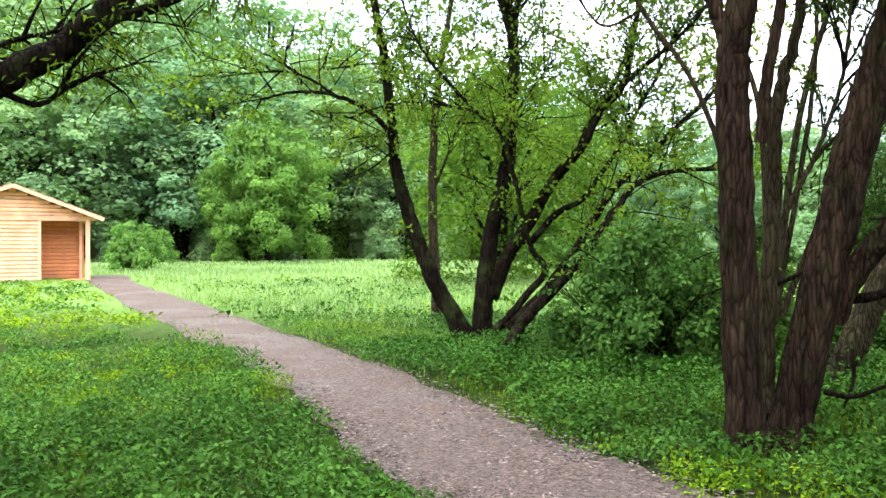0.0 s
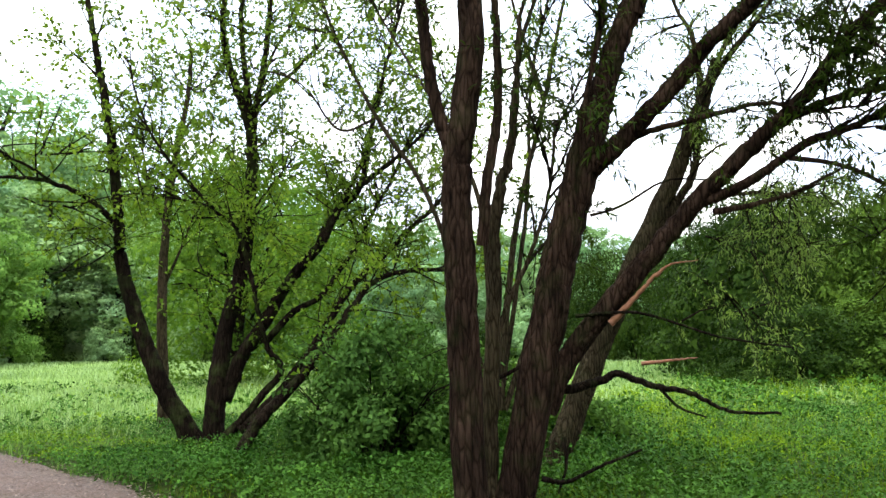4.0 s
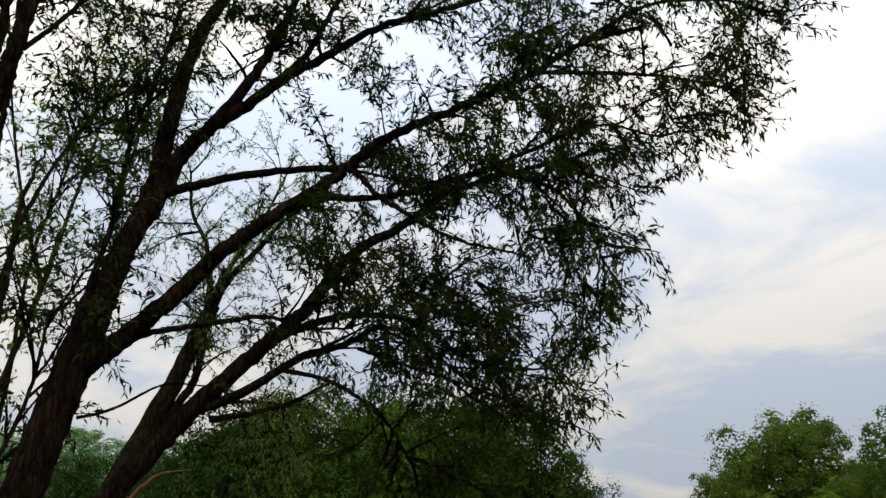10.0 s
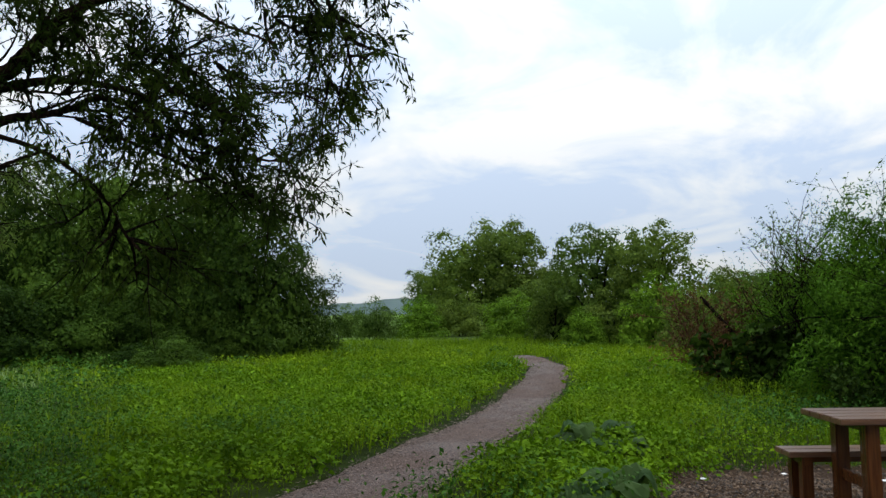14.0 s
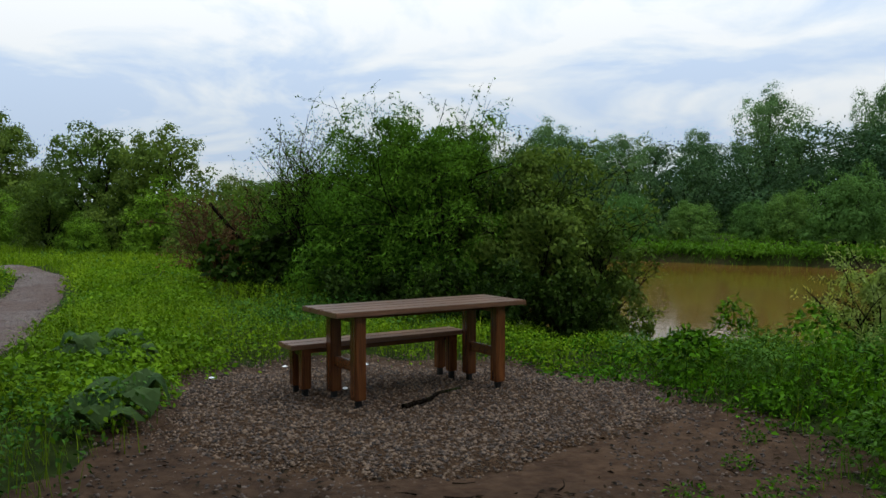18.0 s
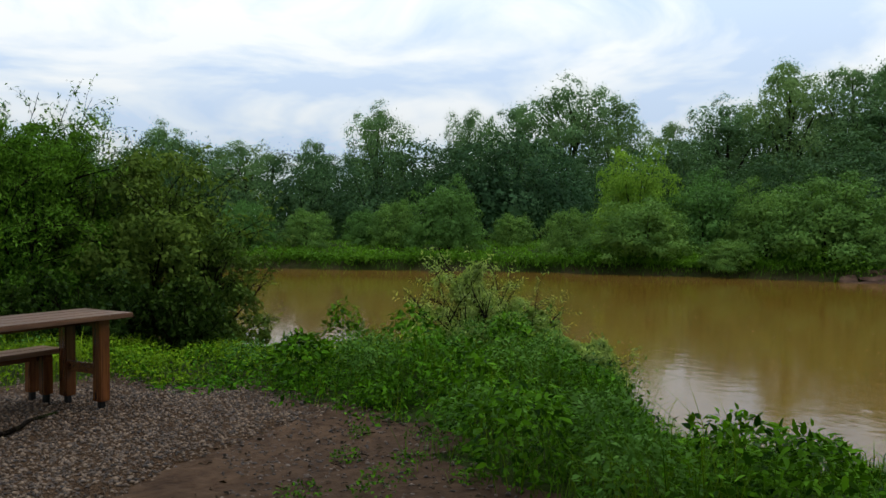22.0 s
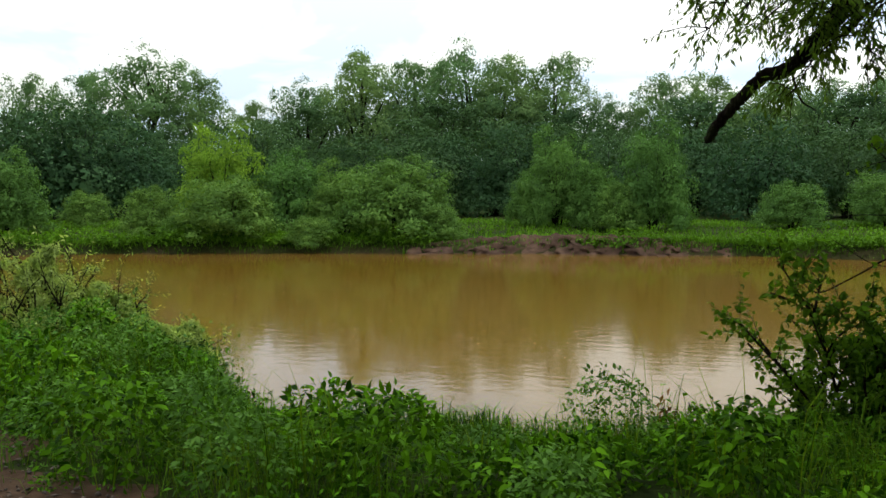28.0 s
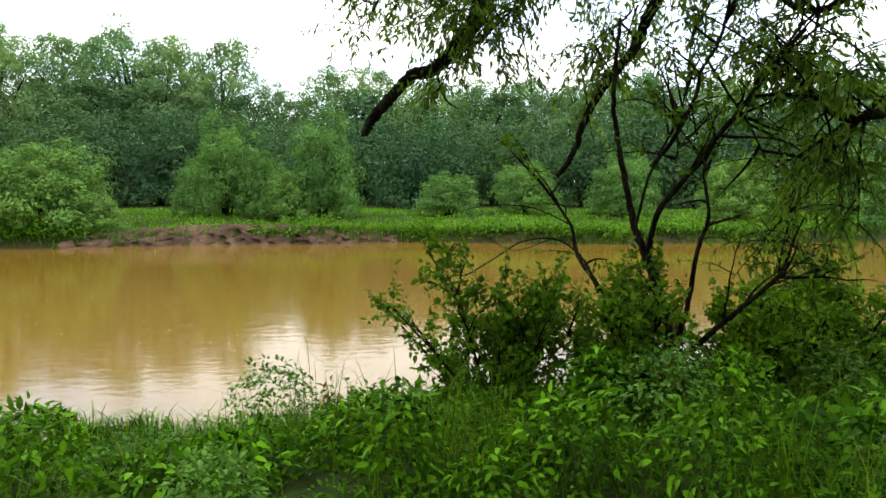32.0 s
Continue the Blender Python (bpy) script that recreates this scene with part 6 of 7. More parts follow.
near_bush("bank_bush", "broad-leaved green bush round the crooked tree", (-1.75, -5.45), 0.95, 1.7, 0.052, L_BANKBUSH, 217, 14, 340, 18, 0.62, n_branch=50, broad=True)
near_bush("bank_bush", "dark green bush on the near bank", (-2.7, -5.7), 0.85, 1.7, 0.052, L_BANKBUSH, 218, 14, 320, 18, 0.62, n_branch=50, broad=True)
near_bush("bank_bush", "dark green bush on the near bank", (-3.6, -6.3), 0.9, 1.8, 0.052, L_BANKBUSH, 219, 14, 320, 18, 0.62, n_branch=50, broad=True)

# dead trunk leaning in front of the withered bush, and a log over the water
for nm, lab, pts, r0, r1 in (("dead_branch", "dark bare broken branch leaning in the scrub", [(16.4, -0.7, 0.0), (16.3, -0.5, 0.7), (16.3, -0.1, 1.25), (16.4, 0.3, 1.75)], 0.06, 0.03),
                             ("river_log", "dark drift branch lying over the water", [(11.2, -4.5, -0.4), (11.2, -5.1, -0.20), (11.1, -5.55, -0.04), (11.1, -5.9, -0.10)], 0.05, 0.02),
                             ("fallen_branch", "dark crooked branch lying on the gravel", [(6.35, -1.35, -0.035), (6.5, -1.6, -0.02), (6.75, -1.75, -0.03), (6.95, -2.0, -0.04)], 0.022, 0.012)):
    c = curve(pts, 20)
    tagged(piece(nm, np_mesh(nm, *tubes(c, r0, r1, 8, 1.0, 0.06), M_DARK_BARK, True)), lab, "branch")

# ---------------------------------------------------------------- hut


def box(size, at, bev=0.0, rot=None):
    bm = bmesh.new()
    bmesh.ops.create_cube(bm, size=1.0)
    for v in bm.verts:
        v.co = Vector((v.co.x * size[0], v.co.y * size[1], v.co.z * size[2]))
    if bev:
        bmesh.ops.bevel(bm, geom=bm.edges[:], offset=bev, segments=2, affect='EDGES')
    if rot is not None:
        bm.transform(rot)
    bm.transform(Matrix.Translation(at))
    return bm


def log_board(length, h=0.145, t=0.05):
    """Half-round siding board along x, its round face to -y."""
    bm = bmesh.new()
    prof = [(0, 0), (-t * 0.55, 0.008), (-t * 0.92, h * 0.22), (-t, h * 0.5), (-t * 0.92, h * 0.78), (-t * 0.55, h - 0.008), (0, h)]
    a = [bm.verts.new((-length / 2, y, z)) for y, z in prof]
    b = [bm.verts.new((length / 2, y, z)) for y, z in prof]
    n = len(prof)
    for q in range(n):
        bm.faces.new((a[q], a[(q + 1) % n], b[(q + 1) % n], b[q]))
    bm.faces.new(a[::-1])
    bm.faces.new(b)
    bmesh.ops.recalc_face_normals(bm, faces=bm.faces[:])
    return bm


hx, hy = polar(-23.6, 34.0)
hut = thing("log_hut", "new varnished pine hut with porch and low gable roof", "hut", (hx, hy, float(height(hx, hy)) - 0.03))
hut.rotation_euler = (0, 0, radians(34))
HW, HD, HH = 5.35, 4.6, 2.36     # width, depth, eaves height; the local origin is the front right corner post
POR = 1.62                       # porch opening width


def boards(x0, x1, y, z0, z1, mat, turn=0.0, gable=None, name="board"):
    z, k = z0, 0
    while z < z1 - 0.02:
        a, b = x0, x1
        if gable:
            cut = (z + 0.07 - gable[0]) / gable[1]
            a, b = x0 + cut, x1 - cut
        if b - a > 0.1:
            bm = log_board(b - a)
            bm.transform(Matrix.Translation(((a + b) / 2, 0, z)))
            if turn:
                bm.transform(Matrix.Rotation(radians(turn), 4, 'Z'))
            bm.transform(Matrix.Translation((0, y, 0)) if not turn else Matrix.Translation((y, 0, 0)))
            part(name, bm, mat, hut)
        z += 0.147


boards(-HW, -POR - 0.14, 0.0, 0.05, HH - 0.05, M_LOGWALL)                       # closed front wall
boards(-POR - 0.14, -0.14, 1.5, 0.05, HH - 0.05, M_PINE_IN)                     # back of the porch
boards(0.2, 1.5, -POR - 0.10, 0.05, HH - 0.05, M_PINE_IN, turn=90, name="side_board")
boards(-HW + 0.05, -0.0, 0.0, HH + 0.10, HH + 1.02, M_LOGWALL, gable=(HH + 0.08, 0.385), name="gable_board")
part("wall", box((HW - POR - 0.14, 0.06, HH), (-(HW + POR + 0.14) / 2, 0.05, HH / 2)), M_PINE_IN, hut)
part("wall", box((0.08, HD, HH), (-HW + 0.04, HD / 2 + 0.1, HH / 2)), M_LOGWALL, hut)
part("wall", box((HW, 0.08, HH), (-HW / 2, HD + 0.1, HH / 2)), M_LOGWALL, hut)
part("wall", box((POR + 0.2, 0.06, HH), (-POR / 2 - 0.05, 1.55, HH / 2)), M_PINE_IN, hut)
part("wall", box((0.08, HD - 1.6, HH), (-0.05, HD / 2 + 0.85, HH / 2)), M_LOGWALL, hut)
part("corner_post", box((0.15, 0.15, HH), (-0.075, 0.0, HH / 2), 0.01), M_LOGWALL, hut)
part("corner_post", box((0.10, 0.10, HH), (-0.09, 1.42, HH / 2), 0.01), M_LOGWALL, hut)
part("door_jamb", box((0.10, 0.14, HH), (-POR - 0.13, 0.0, HH / 2), 0.01), M_LOGWALL, hut)
part("lintel", box((HW + 0.02, 0.14, 0.18), (-HW / 2, 0.0, HH + 0.02), 0.01), M_LOGWALL, hut)
part("porch_ceiling", box((POR + 0.1, 1.5, 0.03), (-POR / 2 - 0.05, 0.8, HH - 0.02)), M_PINE_IN, hut)
part("porch_floor", box((POR + 0.2, 1.6, 0.06), (-POR / 2 - 0.05, 0.75, 0.03)), M_PINE_IN, hut)
slope = math.atan(0.385)
run = HW / 2 + 0.42
for sgn in (1, -1):
    ln = run / math.cos(slope)
    rot = Matrix.Rotation(sgn * slope, 4, 'Y')
    cx = -HW / 2 + sgn * run / 2
    cz = HH + 1.21 - run * 0.385 / 2
    part("roof_deck", box((ln, HD + 0.9, 0.05), (cx, HD / 2, cz), 0.0, rot), M_LOGWALL, hut)
    part("fascia_board", box((ln, 0.035, 0.16), (cx, -0.47, cz - 0.02), 0.004, rot), M_LOGWALL, hut)
    for q in range(9):
        u = (q + 0.5) / 9
        part("shingle_course", box((ln / 9 + 0.05, HD + 0.98, 0.022), (-HW / 2 + sgn * run * u, HD / 2, HH + 1.255 - run * 0.385 * u), 0.004, rot @ Matrix.Rotation(sgn * 0.03, 4, 'Y')), M_ROOF, hut)

# ---------------------------------------------------------------- picnic table and bench
tc2, bc2 = Vector((6.88, -1.60, 0)), Vector((7.29, -1.31, 0))
TROT = -72.0


def table_like(name, label, category, at, rot, L, W, H, n_boards, leg, inset, leg_w, mat, brace):
    root = thing(name, label, category, (at.x, at.y, float(height(at.x, at.y)) + 0.05))
    root.rotation_euler = (0, 0, radians(rot))
    g = np.random.default_rng(int(L * 100))
    bw = W / n_boards
    for q in range(n_boards):
        part("board", box((L + g.normal() * 0.004, bw - 0.006, 0.042), (0, -W / 2 + bw * (q + 0.5), H - 0.021), 0.005), M_TABLE_TOP, root, "weathered plank, paler to carry the sky's sheen")
    top = H - 0.042
    for sx in (-1, 1):
        for sy in (-1, 1):
            lg = part("leg", box((leg[0], leg[1], top - 0.075), (sx * (L / 2 - inset), sy * leg_w, 0.075 + (top - 0.075) / 2), 0.008), M_TABLE_LEG, root)
            part("foot", box((0.045, 0.045, 0.10), (sx * (L / 2 - inset), sy * leg_w, 0.035), 0.004), M_IRON, lg, "dark iron foot under the leg")
        part("crosspiece", box((leg[0] * 0.8, leg_w * 2 + 0.1, 0.06), (sx * (L / 2 - inset), 0, top - 0.03), 0.005), mat, root)
        if brace:
            part("stretcher", box((0.045, leg_w * 2 - leg[1], 0.085), (sx * (L / 2 - inset), 0, H * 0.42), 0.005), mat, root)
    part("rail", box((L - 2 * inset, 0.04, 0.06), (0, 0, top - 0.03), 0.004), mat, root)
    return root


table_like("picnic_table", "red-brown stained wooden picnic table with a plank top", "table", tc2, TROT, 1.88, 0.66, 0.80, 4, (0.10, 0.10), 0.24, 0.225, M_TABLE, True)
table_like("bench", "low red-brown wooden bench behind the picnic table", "bench", bc2, TROT, 1.78, 0.30, 0.46, 2, (0.085, 0.085), 0.14, 0.10, M_TABLE, False)

# ---------------------------------------------------------------- small things
for x, y, s in ((7.75, 0.15, 0.024), (7.15, -1.0, 0.022), (6.55, -1.55, 0.02), (8.15, -1.35, 0.028), (8.2, -0.55, 0.024)):
    bm = bmesh.new()
    bmesh.ops.create_grid(bm, x_segments=4, y_segments=4, size=s)
    for v in bm.verts:
        v.co.z = 0.008 * math.sin(v.co.x * 90 + x) * math.cos(v.co.y * 70) + 0.02
    bmesh.ops.solidify(bm, geom=bm.faces[:], thickness=0.002)
    bm.transform(pose(x, y, float(height(x, y)) + 0.05, 0, 0, x * 300))
    tagged(part("paper_scrap", bm, M_WHITE), "crumpled scrap of white paper on the gravel", "litter", group="litter")
px, py = polar(-18.9, 58)
bm = box((0.12, 0.12, 1.15), (px, py, float(height(px, py)) + 0.55), 0.01)
tagged(part("marker_post", bm, M_WHITE), "short white marker post at the wood's edge", "post")


def burdock(at, seed, size):
    g = np.random.default_rng(seed)
    root = thing("burdock", "burdock with large drooping grey-green leaves", "plant", (*at, float(height(*at))), group="burdocks")
    for q in range(9):
        a, tilt = q * 2.4 + g.random(), 0.15 + 0.6 * g.random()
        L, W = size * (0.7 + 0.5 * g.random()), size * (0.5 + 0.3 * g.random())
        bm = bmesh.new()
        rows = []
        for s in np.linspace(0, 1, 7):
            w = W * 0.5 * math.sin(math.pi * min(1, 0.12 + 0.88 * s)) ** 0.7
            z = size * (0.35 + 0.8 * tilt) * math.sin(math.pi * (0.16 + 0.70 * s)) + 0.03
            rows.append([bm.verts.new((0.06 + L * s * math.cos(tilt * s), w * u, z - 0.10 * size * u * u + 0.016 * math.sin(11 * s + 5 * u + q))) for u in (-1, -0.5, 0, 0.5, 1)])
        for r0, r1 in zip(rows, rows[1:]):
            for k in range(4):
                bm.faces.new((r0[k], r0[k + 1], r1[k + 1], r1[k]))
        bm.transform(Matrix.Rotation(a, 4, 'Z'))
        part("leaf", bm, L_BURDOCK, root)


for q, (p, s) in enumerate((((8.7, 1.3), 0.38), ((8.2, 0.95), 0.34), ((6.45, 0.72), 0.36), ((9.2, 1.1), 0.34), ((6.1, 0.95), 0.28))):
    burdock(p, 300 + q, s)

# ---------------------------------------------------------------- turf: herbs, grasses, pebbles


def free(x, y, margin=0.0):
    """Where plants grow: off path and pad, on land."""
    d, at = path_dist(x, y)
    ok = d > path_half(at) * (0.80 + 0.34 * rng.random(len(x))) + margin + 0.20 * (x > 5)
    ok &= pad_ratio(x, y) > 0.96 + 0.18 * rng.random(len(x))
    ok &= ~((pad_ratio(x, y) < 1.25) & (x < 4.6) & (y > -3.2) & (y < 1.5) & (rng.random(len(x)) < 0.85))
    ok &= (y > near_y(x) - 0.2) | (y < far_y(x) + 0.2)
    ok &= ~((x > 2.5) & (x < 6.6) & (y > 0.2) & (y < 2.1) & (rng.random(len(x)) < 0.45))
    return ok


def scatter(n, r0, r1, az0=-34, az1=217, power=1.0):
    r = (r0 ** power + (r1 ** power - r0 ** power) * rng.random(n)) ** (1 / power)
    a = np.radians(az0 + (az1 - az0) * rng.random(n))
    x, y = r * np.sin(a), r * np.cos(a)
    return x, y


def bare(x, y):
    """Patches of thin growth on the trodden side of the path."""
    near = np.exp(-((x + 4.6) ** 2 + (y - 13.0) ** 2) / 5.0) + np.exp(-((x + 9.5) ** 2 + (y - 24.0) ** 2) / 16.0)
    v = -0.55 + 1.5 * near + 0.5 * np.sin(1.9 * x + 0.7 * y) * np.sin(1.3 * y - 0.5 * x + 1.0) + 0.6 * np.sin(4.1 * x) * np.sin(3.7 * y)
    return v


def blades(name, label, x, y, h, w, mat, lean=0.45, each=1, spread=0.05):
    r = np.repeat(np.arange(len(x)), each)
    n = len(r)
    x, y = x[r] + rng.normal(size=n) * spread, y[r] + rng.normal(size=n) * spread
    h = h[r] * (0.55 + 0.6 * rng.random(n))
    w = (w if np.ndim(w) == 0 else w[r]) * np.ones(n)
    z = height(x, y) - 0.01
    a = rng.random(n) * 2 * np.pi
    b = lean * (0.3 + rng.random(n)) * h
    sx, sy = -np.sin(a) * w / 2, np.cos(a) * w / 2
    p0 = np.stack([x - sx, y - sy, z], 1)
    p1 = np.stack([x + sx, y + sy, z], 1)
    mx, my, mz = x + np.cos(a) * b * 0.3, y + np.sin(a) * b * 0.3, z + h * 0.6
    p2 = np.stack([mx - sx * 0.8, my - sy * 0.8, mz], 1)
    p3 = np.stack([mx + sx * 0.8, my + sy * 0.8, mz], 1)
    p4 = np.stack([x + np.cos(a) * b, y + np.sin(a) * b, z + h * (1 - 0.25 * lean)], 1)
    V = np.stack([p0, p1, p2, p3, p4], 1).reshape(-1, 3)
    o = (np.arange(n) * 5)[:, None]
    F = np.concatenate([o + [0, 1, 3], o + [0, 3, 2], o + [2, 3, 4]], 1).reshape(-1, 3)
    return tagged(piece(name, np_mesh(name, V, F, mat)), label, "grass", kind="stuff")


def plant_h(x, y):
    """How tall the growth stands."""
    az = np.degrees(np.arctan2(x, y)) % 360
    h = np.where((az > 320) | (az < 12), 0.15, 0.20)
    h = np.where((x < -1.2 - 0.42 * (y - 6)) & (y > 8), 0.09, h)
    h = np.where(np.hypot(x - 1.9, y - 5.2) < 1.0, 0.10, h)
    h = np.where((az > 40) & (az < 100), 0.25, h)
    bank = (az > 112) & (az < 225)
    h = np.where(bank, 0.31, h)
    edge = np.clip(1.4 - np.abs(y - near_y(x)) / 1.2, 0, 1)
    h = np.where(bank, h * (1 - 0.32 * edge * (x < 3.5) * (x > 1.0)), h)
    h = np.where(bank & (x > 6.2), h * 0.55, h)
    tall = np.exp(-((x - 5.6) ** 2 + (y + 5.6) ** 2) / 0.9) + 0.8 * np.exp(-((x - 4.3) ** 2 + (y + 4.9) ** 2) / 0.4) + 0.7 * np.exp(-((x - 6.9) ** 2 + (y + 5.0) ** 2) / 0.8)
    h = np.where(bank, h + 0.10 * np.clip(tall, 0, 1), h)
    mound = 0.5 + 0.5 * np.sin(2.3 * x + 1.1 * y + 0.6) * np.sin(2.7 * y - 0.8 * x) + 0.35 * np.sin(5.2 * x + 1.0) * np.sin(4.7 * y + 2.0)
    h = np.where(bank, h * (0.30 + 1.3 * np.clip(mound, 0, 1.2) ** 1.4), h * (0.8 + 0.4 * np.clip(mound, 0, 1.2)))
    d, _ = path_dist(x, y)
    return h * (0.75 + 0.5 * np.clip(np.sin(1.1 * x + 2) * np.sin(0.9 * y) + 0.5, 0, 1)) * np.clip(0.45 + 0.5 * d, 0.45, 1.0)


def mounds(name, label, x, y, h, r, each, leaf, mat, ratio=0.55, up=0.8, mess=0.38, broad=False):
    """Leafy weeds in rounded tufts, darker between."""
    C = np.stack([x, y, height(x, y) + h * 0.42], 1)
    idx = np.repeat(np.arange(len(x)), each)
    n = len(idx)
    d = unit(rng.normal(size=(n, 3)) + np.array([0, 0, 0.55]))
    q = (0.55 + 0.5 * rng.random(n) ** 0.6)[:, None]
    P = C[idx] + d * q * np.stack([r[idx], r[idx], h[idx] * 0.58], 1)
    P[:, 2] = np.maximum(P[:, 2], height(P[:, 0], P[:, 1]) + 0.015)
    N = unit(d * 0.8 + np.array([0, 0, up]) + rng.normal(size=(n, 3)) * mess)
    D = d * np.array([1, 1, 0.3]) + rng.normal(size=(n, 3)) * 0.55 + np.array([0, 0, -0.25])
    ln = leaf * (0.55 + 0.9 * rng.random(n))
    return tagged(piece(name, np_mesh(name, *(leaves6 if broad else leaves)(P, D, N, ln, ln * ratio), mat)), label, "plants", kind="stuff")


def kinds(x, y):
    """Which herb grows where: 0 mid green, 1 yellow-green, 2 deep green. The choice also paints open light and tree
    shade.
    """
    v = np.sin(0.9 * x + 0.4 * y + 1.3) * np.sin(0.8 * y - 0.3 * x) + 0.6 * np.sin(2.3 * x + 1.9) * np.sin(2.1 * y + 0.4) + 0.45 * rng.normal(size=len(x))
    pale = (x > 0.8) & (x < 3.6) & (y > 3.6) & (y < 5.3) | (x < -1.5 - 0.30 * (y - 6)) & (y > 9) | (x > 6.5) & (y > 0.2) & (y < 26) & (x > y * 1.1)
    # deep: tree shade put in by herb colour; sunny: the open meadow lightened likewise
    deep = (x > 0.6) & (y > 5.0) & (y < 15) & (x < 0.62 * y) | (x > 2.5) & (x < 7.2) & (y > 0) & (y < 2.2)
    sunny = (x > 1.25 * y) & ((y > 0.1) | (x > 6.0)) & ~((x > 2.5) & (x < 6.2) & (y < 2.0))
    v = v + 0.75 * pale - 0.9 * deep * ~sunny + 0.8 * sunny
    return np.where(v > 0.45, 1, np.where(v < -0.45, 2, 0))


HERBS = (("low leafy green herbs carpeting the ground", L_HERB), ("yellow-green low herbs in a bright patch", L_HERB_PALE), ("deep green nettles and ground elder, also standing in for tree shade", L_HERB_DARK))


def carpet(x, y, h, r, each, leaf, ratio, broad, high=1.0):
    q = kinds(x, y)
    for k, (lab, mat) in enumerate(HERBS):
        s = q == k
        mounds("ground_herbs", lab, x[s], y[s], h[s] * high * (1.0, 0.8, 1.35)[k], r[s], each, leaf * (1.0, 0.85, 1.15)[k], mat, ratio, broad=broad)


# close carpet
x, y = scatter(5000, 3.4, 8.2)
k = free(x, y, 0.05) & ((bare(x, y) < 0.45) | (y < 2.5) | (x > 1.0))
x, y = x[k], y[k]
hollow = np.sin(3.1 * x + 1.2 * y) * np.sin(3.4 * y - 1.1 * x + 0.7) + 0.5 * np.sin(6.3 * x + 0.3) * np.sin(5.9 * y)
k = (hollow > -0.25) | (rng.random(len(x)) < 0.4)
x, y = x[k], y[k]
bankside = (y < 0.4 - 0.5 * x) | (y < -3.0)
h = plant_h(x, y)
s = ~bankside
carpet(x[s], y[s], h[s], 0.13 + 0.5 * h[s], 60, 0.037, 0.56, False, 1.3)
s = bankside & (rng.random(len(x)) < 0.45) & (y > near_y(x) + 0.1)
mounds("bank_nettles", "nettles and leafy weeds along the near bank", x[s], y[s], h[s] * 0.75, 0.11 + 0.28 * h[s], 44, 0.040, L_BANKHERB, 0.42)
x, y = scatter(1700, 6.0, 11.5, 95, 217, 2.0)
k = free(x, y) & ((y < 0.4 - 0.5 * x) | (y < -3.0)) & (y > near_y(x) - 0.25)
x, y = x[k], y[k]
h = plant_h(x, y)
mounds("bank_nettles", "nettles and leafy weeds along the near bank", x, y, h * 0.75, 0.13 + 0.28 * h, 34, 0.056, L_BANKHERB, 0.5)
x = -5 + 14 * rng.random(2600)
y = near_y(x) - 0.1 + 0.55 * rng.random(2600)
blades("edge_grass", "arching grass along the near water's edge", x, y, 0.16 + 0.16 * rng.random(2600), 0.009, L_BANKHERB, 1.0, 5, 0.06)
# tall leafy tussocks with dark hollows between them
x, y = scatter(2600, 3.5, 10.5, 100, 217, 2.0)
k = free(x, y) & ((y < 0.2 - 0.5 * x) | (y < -3.2)) & (pad_ratio(x, y) > 1.18) & (y > near_y(x) + np.where(x < 1.0, 0.6, np.where(x < 6.2, 1.0, 0.5))) & (x < 7.2)
x, y = x[k], y[k]
keep = []
for q in range(len(x)):
    if all(math.hypot(x[q] - x[p], y[q] - y[p]) > 0.50 for p in keep):
        keep.append(q)
x, y = x[keep], y[keep]
h = (0.18 + 0.42 * rng.random(len(x)) ** 1.3) * (1 - 0.35 * (y - near_y(x) < 1.6) * (x < 3.5) * (x > 0.8))
r = 0.20 + 0.14 * rng.random(len(x))
pick = rng.random(len(x))
for lo, hi, mat, leaf, ratio, each, lab in ((0.0, 0.5, L_BANKHERB, 0.058, 0.46, 520, "tall tussocks of dark nettles on the near bank"), (0.5, 0.8, L_HERB, 0.042, 0.5, 620, "leafy light green weeds in tussocks on the near bank"), (0.8, 1.0, L_BANKHERB, 0.068, 0.58, 300, "broad-leaved dark weeds among the nettles")):
    s = (pick >= lo) & (pick < hi)
    mounds("bank_nettles", lab, x[s], y[s], h[s] * 1.2, r[s], each, leaf, mat, ratio, 0.55, 0.38, broad=leaf > 0.05)
x, y = scatter(7200, 8.2, 15.5)
k = free(x, y, 0.08) & ((bare(x, y) < 0.45) | (x > -1.0))
x, y = x[k], y[k]
h = plant_h(x, y)
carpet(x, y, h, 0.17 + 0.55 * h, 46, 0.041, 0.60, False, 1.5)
x, y = scatter(13000, 15.5, 32)
k = free(x, y) & (y > near_y(x)) & ~((y > 16) & (x > -0.42 * y) & (x < 0.7 * y) & (rng.random(len(x)) < 0.75)) & ((bare(0.6 * x, 0.6 * y) < 0.35) | (x > -1.5))
x, y = x[k], y[k]
h = plant_h(x, y)
carpet(x, y, h, 0.25 + 0.5 * h, 12, 0.10, 0.55, False, 1.25)
# leafy tufts standing out of the carpet by the path and under the trees
x, y = scatter(1100, 4.2, 11.0, -34, 40, 2.0)
k = free(x, y, 0.25) & (np.hypot(x - 2.3, y - 5.7) > 0.5)
x, y = x[k], y[k]
keep = []
for q in range(len(x)):
    if all(math.hypot(x[q] - x[p], y[q] - y[p]) > 0.52 for p in keep):
        keep.append(q)
x, y = x[keep], y[keep]
h = 0.16 + 0.20 * rng.random(len(x))
r = 0.15 + 0.14 * rng.random(len(x))
west = x < 0.3
mounds("leafy_tufts", "leafy green tufts in the ground cover", x[west], y[west], h[west], r[west], 330, 0.042, L_HERB, 0.55, 0.5, 0.42)
